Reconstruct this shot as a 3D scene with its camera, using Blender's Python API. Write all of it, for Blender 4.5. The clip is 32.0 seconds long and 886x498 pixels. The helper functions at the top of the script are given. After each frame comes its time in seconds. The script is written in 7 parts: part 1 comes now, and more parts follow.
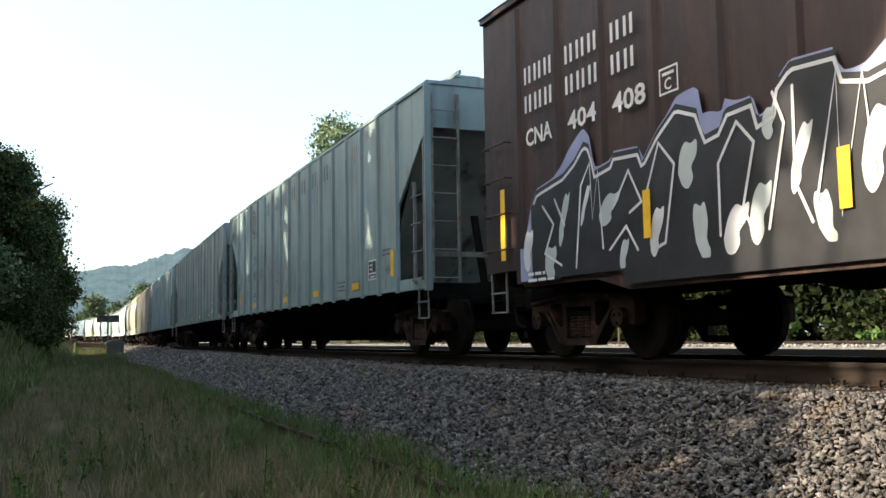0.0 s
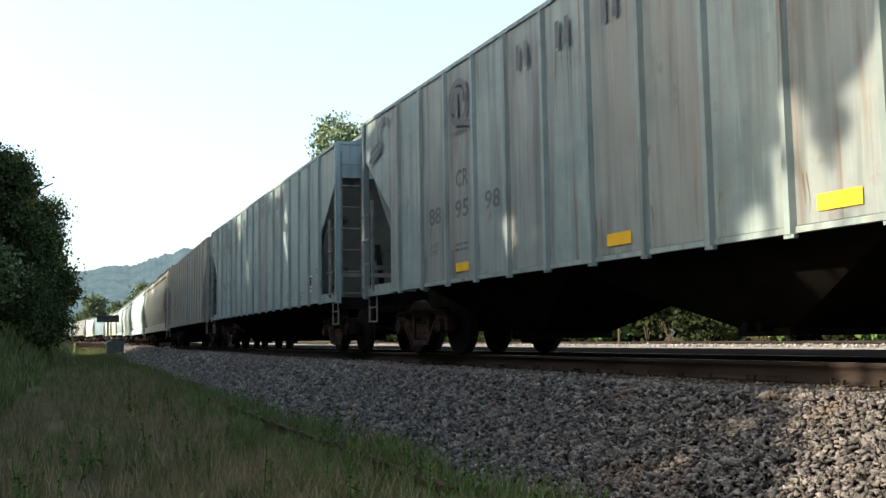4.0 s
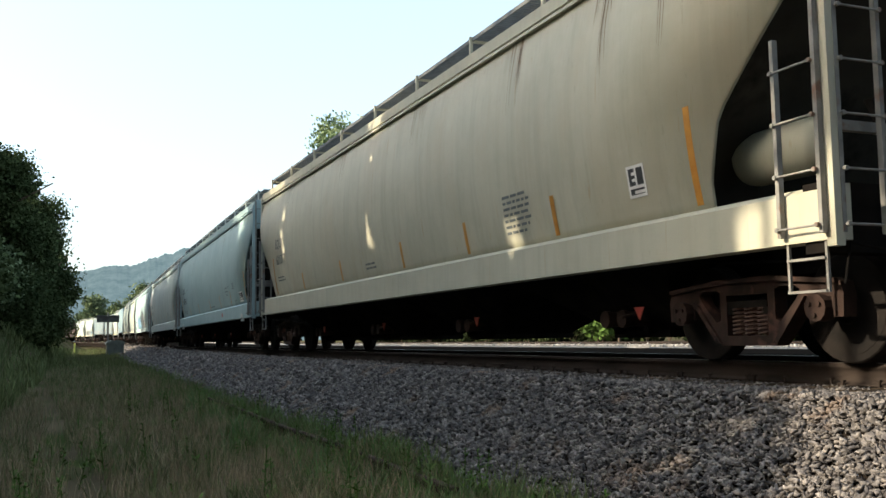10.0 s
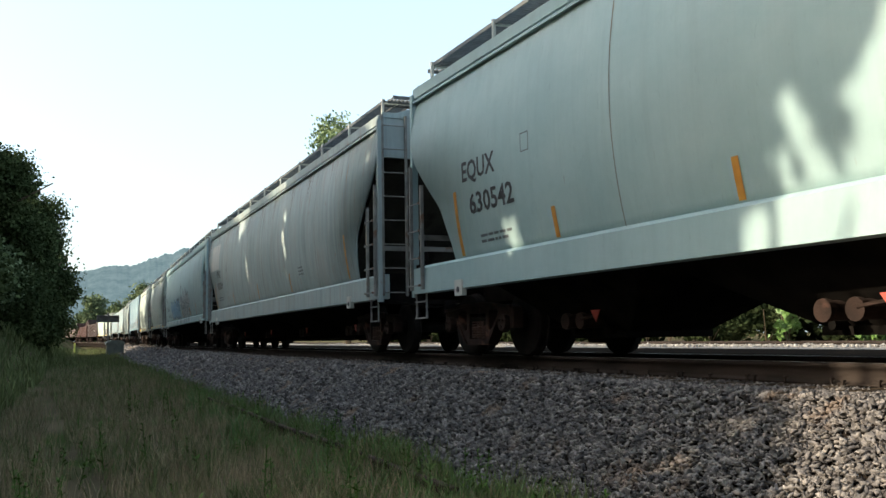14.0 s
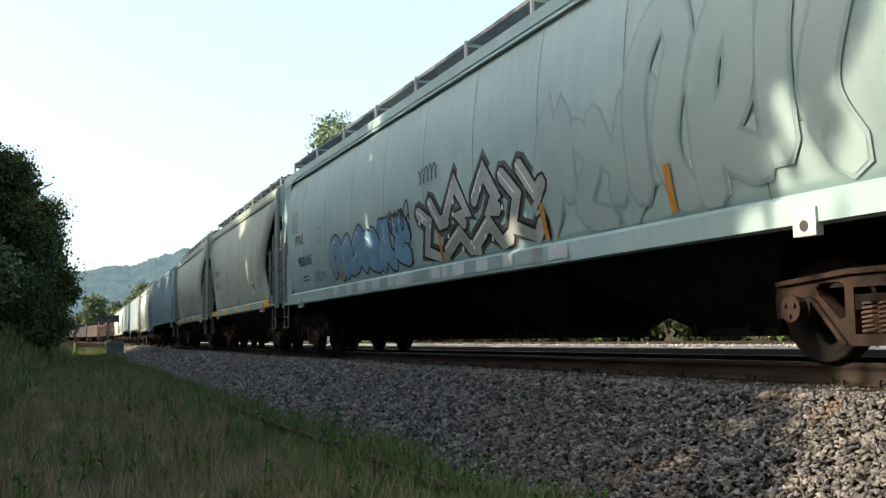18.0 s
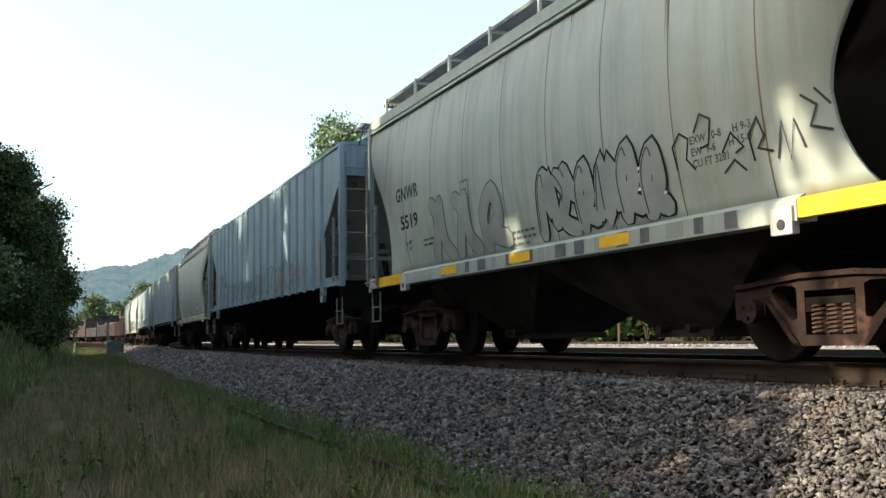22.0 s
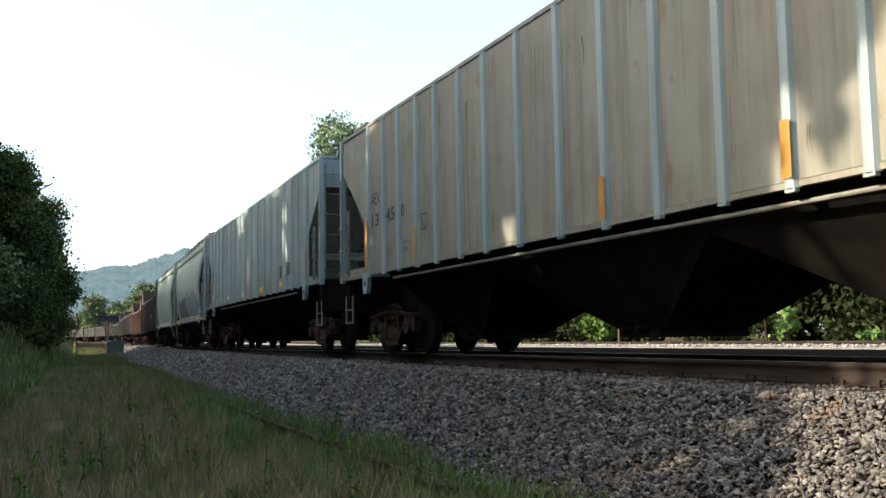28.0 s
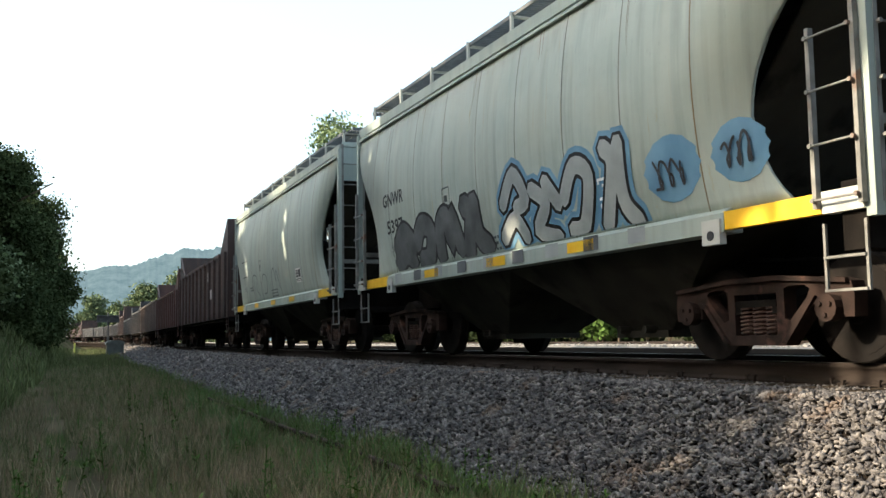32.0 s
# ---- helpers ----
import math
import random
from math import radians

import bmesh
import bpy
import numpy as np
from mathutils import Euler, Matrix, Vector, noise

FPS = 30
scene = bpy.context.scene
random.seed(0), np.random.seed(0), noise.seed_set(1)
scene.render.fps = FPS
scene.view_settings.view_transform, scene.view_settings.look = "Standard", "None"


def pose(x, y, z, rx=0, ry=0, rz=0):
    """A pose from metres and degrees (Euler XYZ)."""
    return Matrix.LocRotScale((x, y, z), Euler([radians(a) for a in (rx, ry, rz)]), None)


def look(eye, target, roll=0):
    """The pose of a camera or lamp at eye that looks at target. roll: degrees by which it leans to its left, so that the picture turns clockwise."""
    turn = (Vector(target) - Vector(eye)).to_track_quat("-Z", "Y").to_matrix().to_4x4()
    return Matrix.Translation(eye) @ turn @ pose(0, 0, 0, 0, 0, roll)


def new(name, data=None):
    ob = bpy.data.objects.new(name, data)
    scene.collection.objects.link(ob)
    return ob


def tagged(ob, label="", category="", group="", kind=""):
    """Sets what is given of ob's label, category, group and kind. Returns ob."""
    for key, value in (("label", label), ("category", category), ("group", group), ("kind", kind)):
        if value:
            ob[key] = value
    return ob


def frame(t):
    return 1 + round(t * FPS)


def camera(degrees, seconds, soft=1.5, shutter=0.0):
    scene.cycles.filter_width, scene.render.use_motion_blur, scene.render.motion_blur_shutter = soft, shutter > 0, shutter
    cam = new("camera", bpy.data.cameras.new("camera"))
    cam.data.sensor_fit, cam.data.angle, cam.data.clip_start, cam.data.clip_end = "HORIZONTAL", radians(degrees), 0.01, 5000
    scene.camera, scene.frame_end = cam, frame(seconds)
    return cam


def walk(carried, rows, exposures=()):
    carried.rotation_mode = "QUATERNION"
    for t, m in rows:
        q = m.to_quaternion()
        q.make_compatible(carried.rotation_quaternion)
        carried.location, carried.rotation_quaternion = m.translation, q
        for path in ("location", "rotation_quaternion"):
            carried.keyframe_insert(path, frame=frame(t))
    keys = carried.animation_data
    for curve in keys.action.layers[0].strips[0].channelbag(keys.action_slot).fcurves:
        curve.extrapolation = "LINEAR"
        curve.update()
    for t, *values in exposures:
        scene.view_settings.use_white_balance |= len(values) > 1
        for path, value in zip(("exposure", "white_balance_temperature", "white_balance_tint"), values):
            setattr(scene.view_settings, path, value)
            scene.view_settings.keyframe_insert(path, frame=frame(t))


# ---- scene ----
# The camera stands still on a tripod beside the line.
CAM_Z = 0.264
cam = camera(49.92, 32.0)
STAND = pose(0, 0, CAM_Z, 95.324, 0.909, 66.136)
walk(cam, [(0.0, STAND), (32.0, STAND)], [(t, stops, 6700, 5.0) for t, stops in ((0.0, 1.46), (2.0, 1.36), (6.0, 1.45), (9.0, 1.40), (13.0, 1.34), (19.0, 1.34), (22.0, 1.42), (24.0, 1.47), (28.0, 1.54), (31.0, 1.55), (32.0, 1.64))])

# World: hazy summer sky, low sun behind the camera.
SUN_EL, SUN_AZ = 28.0, -103.0  # azimuth from +x towards +y of the place where the sun stands
world = bpy.data.worlds.new("world")
scene.world = world
world.use_nodes = True
wn = world.node_tree.nodes
sky = wn.new("ShaderNodeTexSky")
sky.sky_type = "NISHITA"
sky.sun_disc = False
sky.sun_elevation = radians(SUN_EL)
sky.sun_rotation = radians(90 - SUN_AZ)
sky.air_density, sky.dust_density, sky.ozone_density = 1.0, 3.5, 1.4
wn["Background"].inputs[1].default_value = 0.15
haze = wn.new("ShaderNodeMix")  # summer haze whitens the whole sky
haze.data_type = "RGBA"
haze.inputs[0].default_value = 0.25
haze.inputs[7].default_value = (4.1, 5.2, 5.9, 1)
world.node_tree.links.new(sky.outputs[0], haze.inputs[6])
world.node_tree.links.new(haze.outputs[2], wn["Background"].inputs[0])
sun_data = bpy.data.lights.new("sun", "SUN")
sun_data.energy, sun_data.angle, sun_data.color = 3.3, radians(0.55), (1.0, 0.86, 0.68)
sun = new("sun", sun_data)
sun_dir = Vector((math.cos(radians(SUN_AZ)) * math.cos(radians(SUN_EL)), math.sin(radians(SUN_AZ)) * math.cos(radians(SUN_EL)), math.sin(radians(SUN_EL))))
sun.matrix_world = look(sun_dir * 50, (0, 0, 0))

# The line of the track: s runs along it in metres, 0 beside the camera; trains run towards +s.
TRACK_Y, BEND, STRAIGHT_FROM, LEFT_FROM, LEFT_BEND = 7.089, 0.001344, -42.0, -130.0, 0.00176
SPEED, SLOWING = 8.270, -0.0058


def line_at(s):
    """Centre of the track at s: x, y, height of the rail tops, heading."""
    a = max(s, STRAIGHT_FROM)
    x, y, th = a - BEND * BEND * a ** 3 / 6, TRACK_Y + BEND * a * a / 2, BEND * a
    if s < STRAIGHT_FROM:
        b = max(s, LEFT_FROM) - STRAIGHT_FROM
        x, y = x + b * math.cos(th), y + b * math.sin(th)
    if s < LEFT_FROM:
        c = s - LEFT_FROM
        th2 = th - LEFT_BEND * c
        m = th - LEFT_BEND * c / 2
        x, y, th = x + c * math.cos(m), y + c * math.sin(m), th2
    z = 0.004 * max(0.0, -s - 80.0) ** 1.0 if s < -80 else 0.0
    return x, y, z, th


def beside(s, n, z=0.0):
    """Point at s along the track, n metres from its centre towards the camera, z over the rail tops."""
    x, y, zz, th = line_at(s)
    return Vector((x + n * math.sin(th), y - n * math.cos(th), z + zz))


def run(t):
    """Metres that the train has gone since t = 13 s."""
    return 0.16 + SPEED * (t - 13) + SLOWING * (t - 13) ** 2 / 2


def on_track(s):
    x, y, z, th = line_at(s)
    return pose(x, y, z, 0, 0, math.degrees(th))


# ---- materials ----
def node_mat(name, rough=0.6, metal=0.0):
    m = bpy.data.materials.new(name)
    m.use_nodes = True
    b = m.node_tree.nodes["Principled BSDF"]
    b.inputs["Roughness"].default_value, b.inputs["Metallic"].default_value = rough, metal
    if rough > .8:
        b.inputs["Specular IOR Level"].default_value = 0.0 if rough >= .9 else .15
    return m, m.node_tree.nodes, m.node_tree.links, b


def surface(name, c1, c2, scale=4.0, rough=0.6, metal=0.0, fine=40.0, bump=0.15, stretch=(1, 1, 1), spots=None, space="Object", island=0.0):
    """Two-scale noise between two colours, with fine grain in the relief; spots: (colour, scale, threshold)."""
    m, n, l, b = node_mat(name, rough, metal)
    co = n.new("ShaderNodeTexCoord")
    mp = n.new("ShaderNodeMapping")
    mp.inputs["Scale"].default_value = stretch
    l.new(co.outputs[space], mp.inputs[0])
    big = n.new("ShaderNodeTexNoise")
    big.inputs["Scale"].default_value, big.inputs["Detail"].default_value = scale, 6
    l.new(mp.outputs[0], big.inputs["Vector"])
    ramp = n.new("ShaderNodeValToRGB")
    ramp.color_ramp.elements[0].position, ramp.color_ramp.elements[1].position = 0.32, 0.68
    ramp.color_ramp.elements[0].color, ramp.color_ramp.elements[1].color = (*c1, 1), (*c2, 1)
    l.new(big.outputs[0], ramp.inputs[0])
    out = ramp.outputs[0]
    grain = n.new("ShaderNodeTexNoise")
    grain.inputs["Scale"].default_value, grain.inputs["Detail"].default_value = fine, 4
    l.new(co.outputs[space], grain.inputs["Vector"])
    if island:
        geo = n.new("ShaderNodeNewGeometry")
        hsv = n.new("ShaderNodeHueSaturation")
        mr = n.new("ShaderNodeMapRange")
        mr.inputs[3].default_value, mr.inputs[4].default_value = 1 - island, 1 + island
        l.new(geo.outputs["Random Per Island"], mr.inputs[0])
        l.new(mr.outputs[0], hsv.inputs["Value"])
        l.new(out, hsv.inputs["Color"])
        out = hsv.outputs[0]
    if spots:
        sp = n.new("ShaderNodeTexNoise")
        sp.inputs["Scale"].default_value, sp.inputs["Detail"].default_value = spots[1], 8
        l.new(mp.outputs[0], sp.inputs["Vector"])
        sr = n.new("ShaderNodeMapRange")
        sr.inputs[1].default_value, sr.inputs[2].default_value = spots[2], spots[2] + 0.12
        l.new(sp.outputs[0], sr.inputs[0])
        mix = n.new("ShaderNodeMix")
        mix.data_type = "RGBA"
        l.new(sr.outputs[0], mix.inputs[0])
        l.new(out, mix.inputs[6])
        mix.inputs[7].default_value = (*spots[0], 1)
        out = mix.outputs[2]
    l.new(out, b.inputs["Base Color"])
    if bump:
        bp = n.new("ShaderNodeBump")
        bp.inputs["Strength"].default_value, bp.inputs["Distance"].default_value = bump, 0.01
        l.new(grain.outputs[0], bp.inputs["Height"])
        l.new(bp.outputs[0], b.inputs["Normal"])
    return m


def car_paint(name, base, worn, rust=(0.16, 0.07, 0.035), rusty=0.62, streak=0.5, rough=0.55, stain=0.3):
    """Weathered car paint: cloudy fading, streaks that run down the side, rust blooms and stains, and fine pitting."""
    m, n, l, b = node_mat(name, rough)
    co = n.new("ShaderNodeTexCoord")
    info = n.new("ShaderNodeObjectInfo")
    add = n.new("ShaderNodeVectorMath")
    l.new(co.outputs["Object"], add.inputs[0])
    sh = n.new("ShaderNodeVectorMath")
    sh.operation = "SCALE"
    sh.inputs[0].default_value = (17.0, 3.0, 9.0)
    l.new(info.outputs["Random"], sh.inputs["Scale"])
    l.new(sh.outputs[0], add.inputs[1])

    def noise_of(scale, stretch, detail=5.0):
        mp = n.new("ShaderNodeMapping")
        mp.inputs["Scale"].default_value = stretch
        l.new(add.outputs[0], mp.inputs[0])
        t = n.new("ShaderNodeTexNoise")
        t.inputs["Scale"].default_value, t.inputs["Detail"].default_value, t.inputs["Roughness"].default_value = scale, detail, 0.62
        l.new(mp.outputs[0], t.inputs["Vector"])
        return t.outputs[0]

    def ranged(v, lo, hi, top=1.0):
        mr = n.new("ShaderNodeMapRange")
        mr.inputs[1].default_value, mr.inputs[2].default_value, mr.inputs[4].default_value = lo, hi, top
        l.new(v, mr.inputs[0])
        return mr.outputs[0]

    def mixed(f, a, c):
        mx = n.new("ShaderNodeMix")
        mx.data_type = "RGBA"
        l.new(f, mx.inputs[0])
        if isinstance(a, tuple):
            mx.inputs[6].default_value = (*a, 1)
        else:
            l.new(a, mx.inputs[6])
        mx.inputs[7].default_value = (*c, 1)
        return mx.outputs[2]

    col = mixed(ranged(noise_of(0.9, (1, 1, 1.2)), 0.35, 0.7), base, worn)
    dirt = tuple(0.30 * c + 0.015 for c in worn)
    col = mixed(ranged(noise_of(2.0, (2.6, 2.6, 0.14), 2.5), 0.47, 0.72, streak), col, dirt)
    col = mixed(ranged(noise_of(1.5, (2.2, 2.2, 0.2), 3), 0.5, 0.74, streak * 0.8), col, tuple(0.55 * c + 0.45 * r for c, r in zip(worn, rust)))
    col = mixed(ranged(noise_of(5.0, (4.0, 4.0, 0.2), 2.5), 0.56, 0.78, 0.45 * streak), col, tuple(min(0.8, 1.35 * c) for c in worn))
    col = mixed(ranged(noise_of(3.4, (3.2, 3.2, 0.14), 5), rusty, rusty + 0.14, 0.75), col, rust)
    col = mixed(ranged(noise_of(2.6, (1, 1, 0.7), 9), rusty + 0.05, rusty + 0.12, 0.55), col, rust)
    warm = tuple(0.62 * c + 0.38 * r for c, r in zip(worn, rust))
    col = mixed(ranged(noise_of(0.55, (1.5, 1.5, 0.8), 6), 0.50, 0.66, stain), col, warm)
    col = mixed(ranged(noise_of(16.0, (1, 1, 0.35), 5), 0.62, 0.72, 0.3), col, tuple(0.6 * c for c in worn))
    l.new(col, b.inputs["Base Color"])
    mr = n.new("ShaderNodeMapRange")
    mr.inputs[3].default_value, mr.inputs[4].default_value = rough - 0.12, rough + 0.15
    l.new(noise_of(7, (1, 1, 0.6)), mr.inputs[0])
    l.new(mr.outputs[0], b.inputs["Roughness"])
    bp = n.new("ShaderNodeBump")
    bp.inputs["Strength"].default_value, bp.inputs["Distance"].default_value = 0.2, 0.02
    l.new(noise_of(3.0, (1, 1, 0.5), 8), bp.inputs["Height"])
    l.new(bp.outputs[0], b.inputs["Normal"])
    return m


GRATE = surface("galvanised_grating", (0.075, 0.08, 0.084), (0.125, 0.13, 0.132), 5.0, 0.6, bump=0.05)
STONE = surface("ballast_stone", (0.066, 0.062, 0.065), (0.222, 0.200, 0.186), 9.0, 0.9, fine=60, bump=0.5, island=0.5, spots=((0.23, 0.165, 0.125), 1.7, 0.60))
# bed near black: shade between stones and under the train is in its colour
BED = surface("shade_dark_ballast_bed", (0.010, 0.0080, 0.0066), (0.025, 0.0195, 0.0158), 22.0, 0.95, fine=50, bump=0.8)
SOIL = surface("soil_and_dry_grass", (0.06, 0.048, 0.03), (0.12, 0.095, 0.06), 0.8, 0.98, fine=30, bump=0.6, spots=((0.04, 0.055, 0.018), 0.5, 0.5), space="Object")
GRASS = surface("green_grass", (0.082, 0.108, 0.042), (0.165, 0.185, 0.075), 1.2, 0.85, bump=0.0, island=0.35)
STRAW = surface("dry_grass", (0.19, 0.142, 0.082), (0.35, 0.265, 0.16), 1.6, 0.8, bump=0.0, island=0.3)
LEAF = surface("tree_leaf", (0.030, 0.044, 0.020), (0.072, 0.090, 0.038), 0.6, 0.9, bump=0.0, island=0.4)
WEED = surface("weed_leaf", (0.045, 0.085, 0.022), (0.10, 0.155, 0.042), 3.0, 0.9, bump=0.0, island=0.3)
LEAF_AIRY = surface("pale_tree_leaf", (0.10, 0.15, 0.06), (0.18, 0.23, 0.10), 0.8, 0.8, bump=0.0, island=0.3)
# darker than the tree leaf: the woods' shade is in this colour
SHRUB = surface("shade_dark_leaf", (0.013, 0.020, 0.009), (0.040, 0.051, 0.022), 0.8, 0.9, bump=0.0, island=0.45)
# paler leaf: the haze of the far trees is mixed into its colour
LEAF_FAR = surface("haze_paled_leaf", (0.085, 0.115, 0.062), (0.145, 0.172, 0.092), 0.5, 0.9, bump=0.0, island=0.3)
LEAF_LIGHT = surface("young_leaf", (0.062, 0.125, 0.026), (0.115, 0.195, 0.044), 2.0, 0.5, bump=0.0, island=0.25)
BARK = surface("bark", (0.07, 0.05, 0.035), (0.18, 0.14, 0.10), 6.0, 0.9, fine=30, bump=0.8, stretch=(1, 1, 0.2))
OLD_RAIL = surface("pitted_old_rail", (0.030, 0.022, 0.018), (0.085, 0.066, 0.052), 5.0, 0.95, fine=60, bump=0.4)
RAIL_RUST = surface("rusty_rail", (0.018, 0.0135, 0.011), (0.042, 0.031, 0.0255), 5.0, 0.88, fine=60, bump=0.3, stretch=(0.3, 2, 2))
RAIL_TOP = surface("worn_rail_head", (0.42, 0.40, 0.38), (0.60, 0.58, 0.55), 8.0, 0.28, metal=1.0, bump=0.02)
TIE_WOOD = surface("creosoted_tie", (0.035, 0.026, 0.02), (0.09, 0.07, 0.052), 5.0, 0.9, fine=40, bump=0.7, stretch=(3, 0.4, 3))
# near black: the shade below the cars is in this colour
DARK = surface("underframe_shade_black", (0.008, 0.0076, 0.0074), (0.017, 0.0145, 0.0128), 3.0, 0.9, bump=0.2, spots=((0.014, 0.0105, 0.009), 2.2, 0.66))
# car paint toned down for the shade inside the end recess, with dark spots
END_SHEET = surface("shade_toned_end_sheet", (0.17, 0.172, 0.165), (0.27, 0.27, 0.258), 1.5, 0.85, bump=0.15, spots=((0.06, 0.05, 0.042), 2.0, 0.58))
# car paint toned down for the shade beneath the sill, with dark spots
BAY = surface("shade_toned_bay_sheet", (0.024, 0.022, 0.019), (0.050, 0.045, 0.037), 1.5, 0.85, bump=0.15, spots=((0.016, 0.014, 0.012), 2.0, 0.55))
CAST = surface("rusty_cast_steel", (0.014, 0.010, 0.009), (0.042, 0.025, 0.020), 4.0, 0.88, fine=50, bump=0.35, spots=((0.095, 0.048, 0.036), 5.0, 0.62))
SPRING = surface("rusty_spring_steel", (0.045, 0.024, 0.017), (0.10, 0.052, 0.038), 6.0, 0.8, bump=0.2)
WHEEL = surface("wheel_steel", (0.007, 0.006, 0.0055), (0.018, 0.014, 0.012), 5.0, 0.85, bump=0.2)
TREAD = surface("bright_tread", (0.35, 0.33, 0.31), (0.5, 0.48, 0.45), 6.0, 0.35, metal=1.0, bump=0.05)


# ---- mesh helpers ----
def part(name, bm, material, parent=None, label="", smooth=False):
    me = bpy.data.meshes.new(name)
    bm.to_mesh(me)
    bm.free()
    return hang(name, me, material, parent, label, smooth)


def hang(name, me, material, parent=None, label="", smooth=False):
    if material and not me.materials:
        me.materials.append(material)
    if smooth:
        me.polygons.foreach_set("use_smooth", [True] * len(me.polygons))
    ob = new(name, me)
    ob.parent = parent
    if label:
        tagged(ob, label)
    return ob


def box(bm, x0, x1, y0, y1, z0, z1, m=None):
    vs = [bm.verts.new((x, y, z)) for x in (x0, x1) for y in (y0, y1) for z in (z0, z1)]
    if m is not None:
        for v in vs:
            v.co = m @ v.co
    for f in ((0, 1, 3, 2), (4, 6, 7, 5), (0, 4, 5, 1), (2, 3, 7, 6), (0, 2, 6, 4), (1, 5, 7, 3)):
        bm.faces.new([vs[i] for i in f])
    return vs


def prism(bm, pts, lo, hi, axis="y"):
    """A polygon, given in the two other axes, drawn out from lo to hi along axis."""
    def at(p, h):
        return {"x": (h, p[0], p[1]), "y": (p[0], h, p[1]), "z": (p[0], p[1], h)}[axis]
    a = [bm.verts.new(at(p, lo)) for p in pts]
    b = [bm.verts.new(at(p, hi)) for p in pts]
    k = len(pts)
    bm.faces.new(a)
    bm.faces.new(b[::-1])
    for i in range(k):
        bm.faces.new((a[i], b[i], b[(i + 1) % k], a[(i + 1) % k]))
    return a + b


def bar(bm, p, q, r=0.012, sides=6):
    """A round bar from p to q."""
    p, q = Vector(p), Vector(q)
    d = (q - p)
    m = Matrix.Translation((p + q) / 2) @ d.to_track_quat("Z", "Y").to_matrix().to_4x4()
    bmesh.ops.create_cone(bm, cap_ends=True, segments=sides, radius1=r, radius2=r, depth=d.length, matrix=m)


def tube(bm, pts, r=0.012, sides=6):
    """A round rod bent along a line of points, in one piece."""
    pts = [Vector(q) for q in pts]
    rows = []
    for i, q in enumerate(pts):
        d = (pts[min(i + 1, len(pts) - 1)] - pts[max(i - 1, 0)]).normalized()
        u = d.orthogonal().normalized() if not rows else (u - d * u.dot(d)).normalized()
        w = d.cross(u)
        rows.append([bm.verts.new(q + (u * math.cos(2 * math.pi * j / sides) + w * math.sin(2 * math.pi * j / sides)) * r) for j in range(sides)])
    for a, b in zip(rows, rows[1:]):
        for j in range(sides):
            bm.faces.new((a[j], a[(j + 1) % sides], b[(j + 1) % sides], b[j]))
    bm.faces.new(rows[0][::-1])
    bm.faces.new(rows[-1])


def disc(bm, x, y0, y1, z, r, sides=20, r2=None):
    """A round body with its axis along y."""
    m = Matrix.Translation((x, (y0 + y1) / 2, z)) @ Matrix.Rotation(radians(90), 4, "X")
    bmesh.ops.create_cone(bm, cap_ends=True, segments=sides, radius1=r, radius2=r if r2 is None else r2, depth=abs(y1 - y0), matrix=m)


def fixed(bm):
    bmesh.ops.recalc_face_normals(bm, faces=bm.faces[:])
    return bm


def soup(name, verts, faces, material, kind="", label="", category="", parent=None, smooth=False):
    """One mesh out of arrays of corners and equal-sided faces."""
    verts, faces = np.asarray(verts, np.float32), np.asarray(faces, np.int32)
    me = bpy.data.meshes.new(name)
    nf, k = faces.shape
    me.vertices.add(len(verts))
    me.vertices.foreach_set("co", verts.ravel())
    me.loops.add(nf * k)
    me.loops.foreach_set("vertex_index", faces.ravel())
    me.polygons.add(nf)
    me.polygons.foreach_set("loop_start", np.arange(0, nf * k, k, dtype=np.int32))
    me.update(calc_edges=True)
    me.materials.append(material)
    if smooth:
        me.polygons.foreach_set("use_smooth", [True] * nf)
    ob = new(name, me)
    ob.parent = parent
    return tagged(ob, label, category, "", kind)


# ---- ground, banks and track bed ----
RNG = np.random.default_rng(5)


def ground_z(x, y):
    """Height of the open ground: a grassy lane below the track, a bank on its far side from the line, level woods behind."""
    z = -1.25 + 0.0075 * min(max(-x, 0), 110)
    toe = -0.35 + 0.060 * max(-x - 18, -4)
    u = min(max((toe - y) / 3.2, 0.0), 1.0)
    z += 2.0 * u * u * (3 - 2 * u)
    yc = line_at(max(x, -500))[1] if x < 160 else 30.0
    v = min(max((y - yc - 0.5) / 3.0, 0.0), 1.0)
    z += (-0.16 - 0.0 - z) * v
    return z + 0.05 * math.sin(1.3 * x + 0.7 * y) * math.sin(0.9 * y - 0.4 * x) * (1 - v)


def spaced(lo, hi, near, step, grow):
    out, a = [near], step
    while out[-1] < hi:
        out.append(out[-1] + a)
        a *= grow
    left, a = [near], step
    while left[-1] > lo:
        left.append(left[-1] - a)
        a *= grow
    return sorted(set(left + out))


GX, GY = spaced(-3000, 2000, -12, 0.7, 1.045), spaced(-1500, 3000, 2, 0.4, 1.06)
gv = [(x, y, ground_z(x, y)) for x in GX for y in GY]
ny = len(GY)
gf = [(i * ny + j, (i + 1) * ny + j, (i + 1) * ny + j + 1, i * ny + j + 1) for i in range(len(GX) - 1) for j in range(ny - 1)]
soup("ground", gv, gf, SOIL, "structure", "shaded ground with dry grass and bare earth", "ground", smooth=True)

SHOULDER, TOE = 1.75, 3.25


def bed_z(s, n):
    """Top of the ballast, n metres from the centre towards the camera."""
    g = -1.22 + 0.0075 * min(max(-s, 0), 110)
    if n <= SHOULDER:
        return -0.215
    return -0.215 + (g + 0.215) * (n - SHOULDER) / (TOE - SHOULDER)


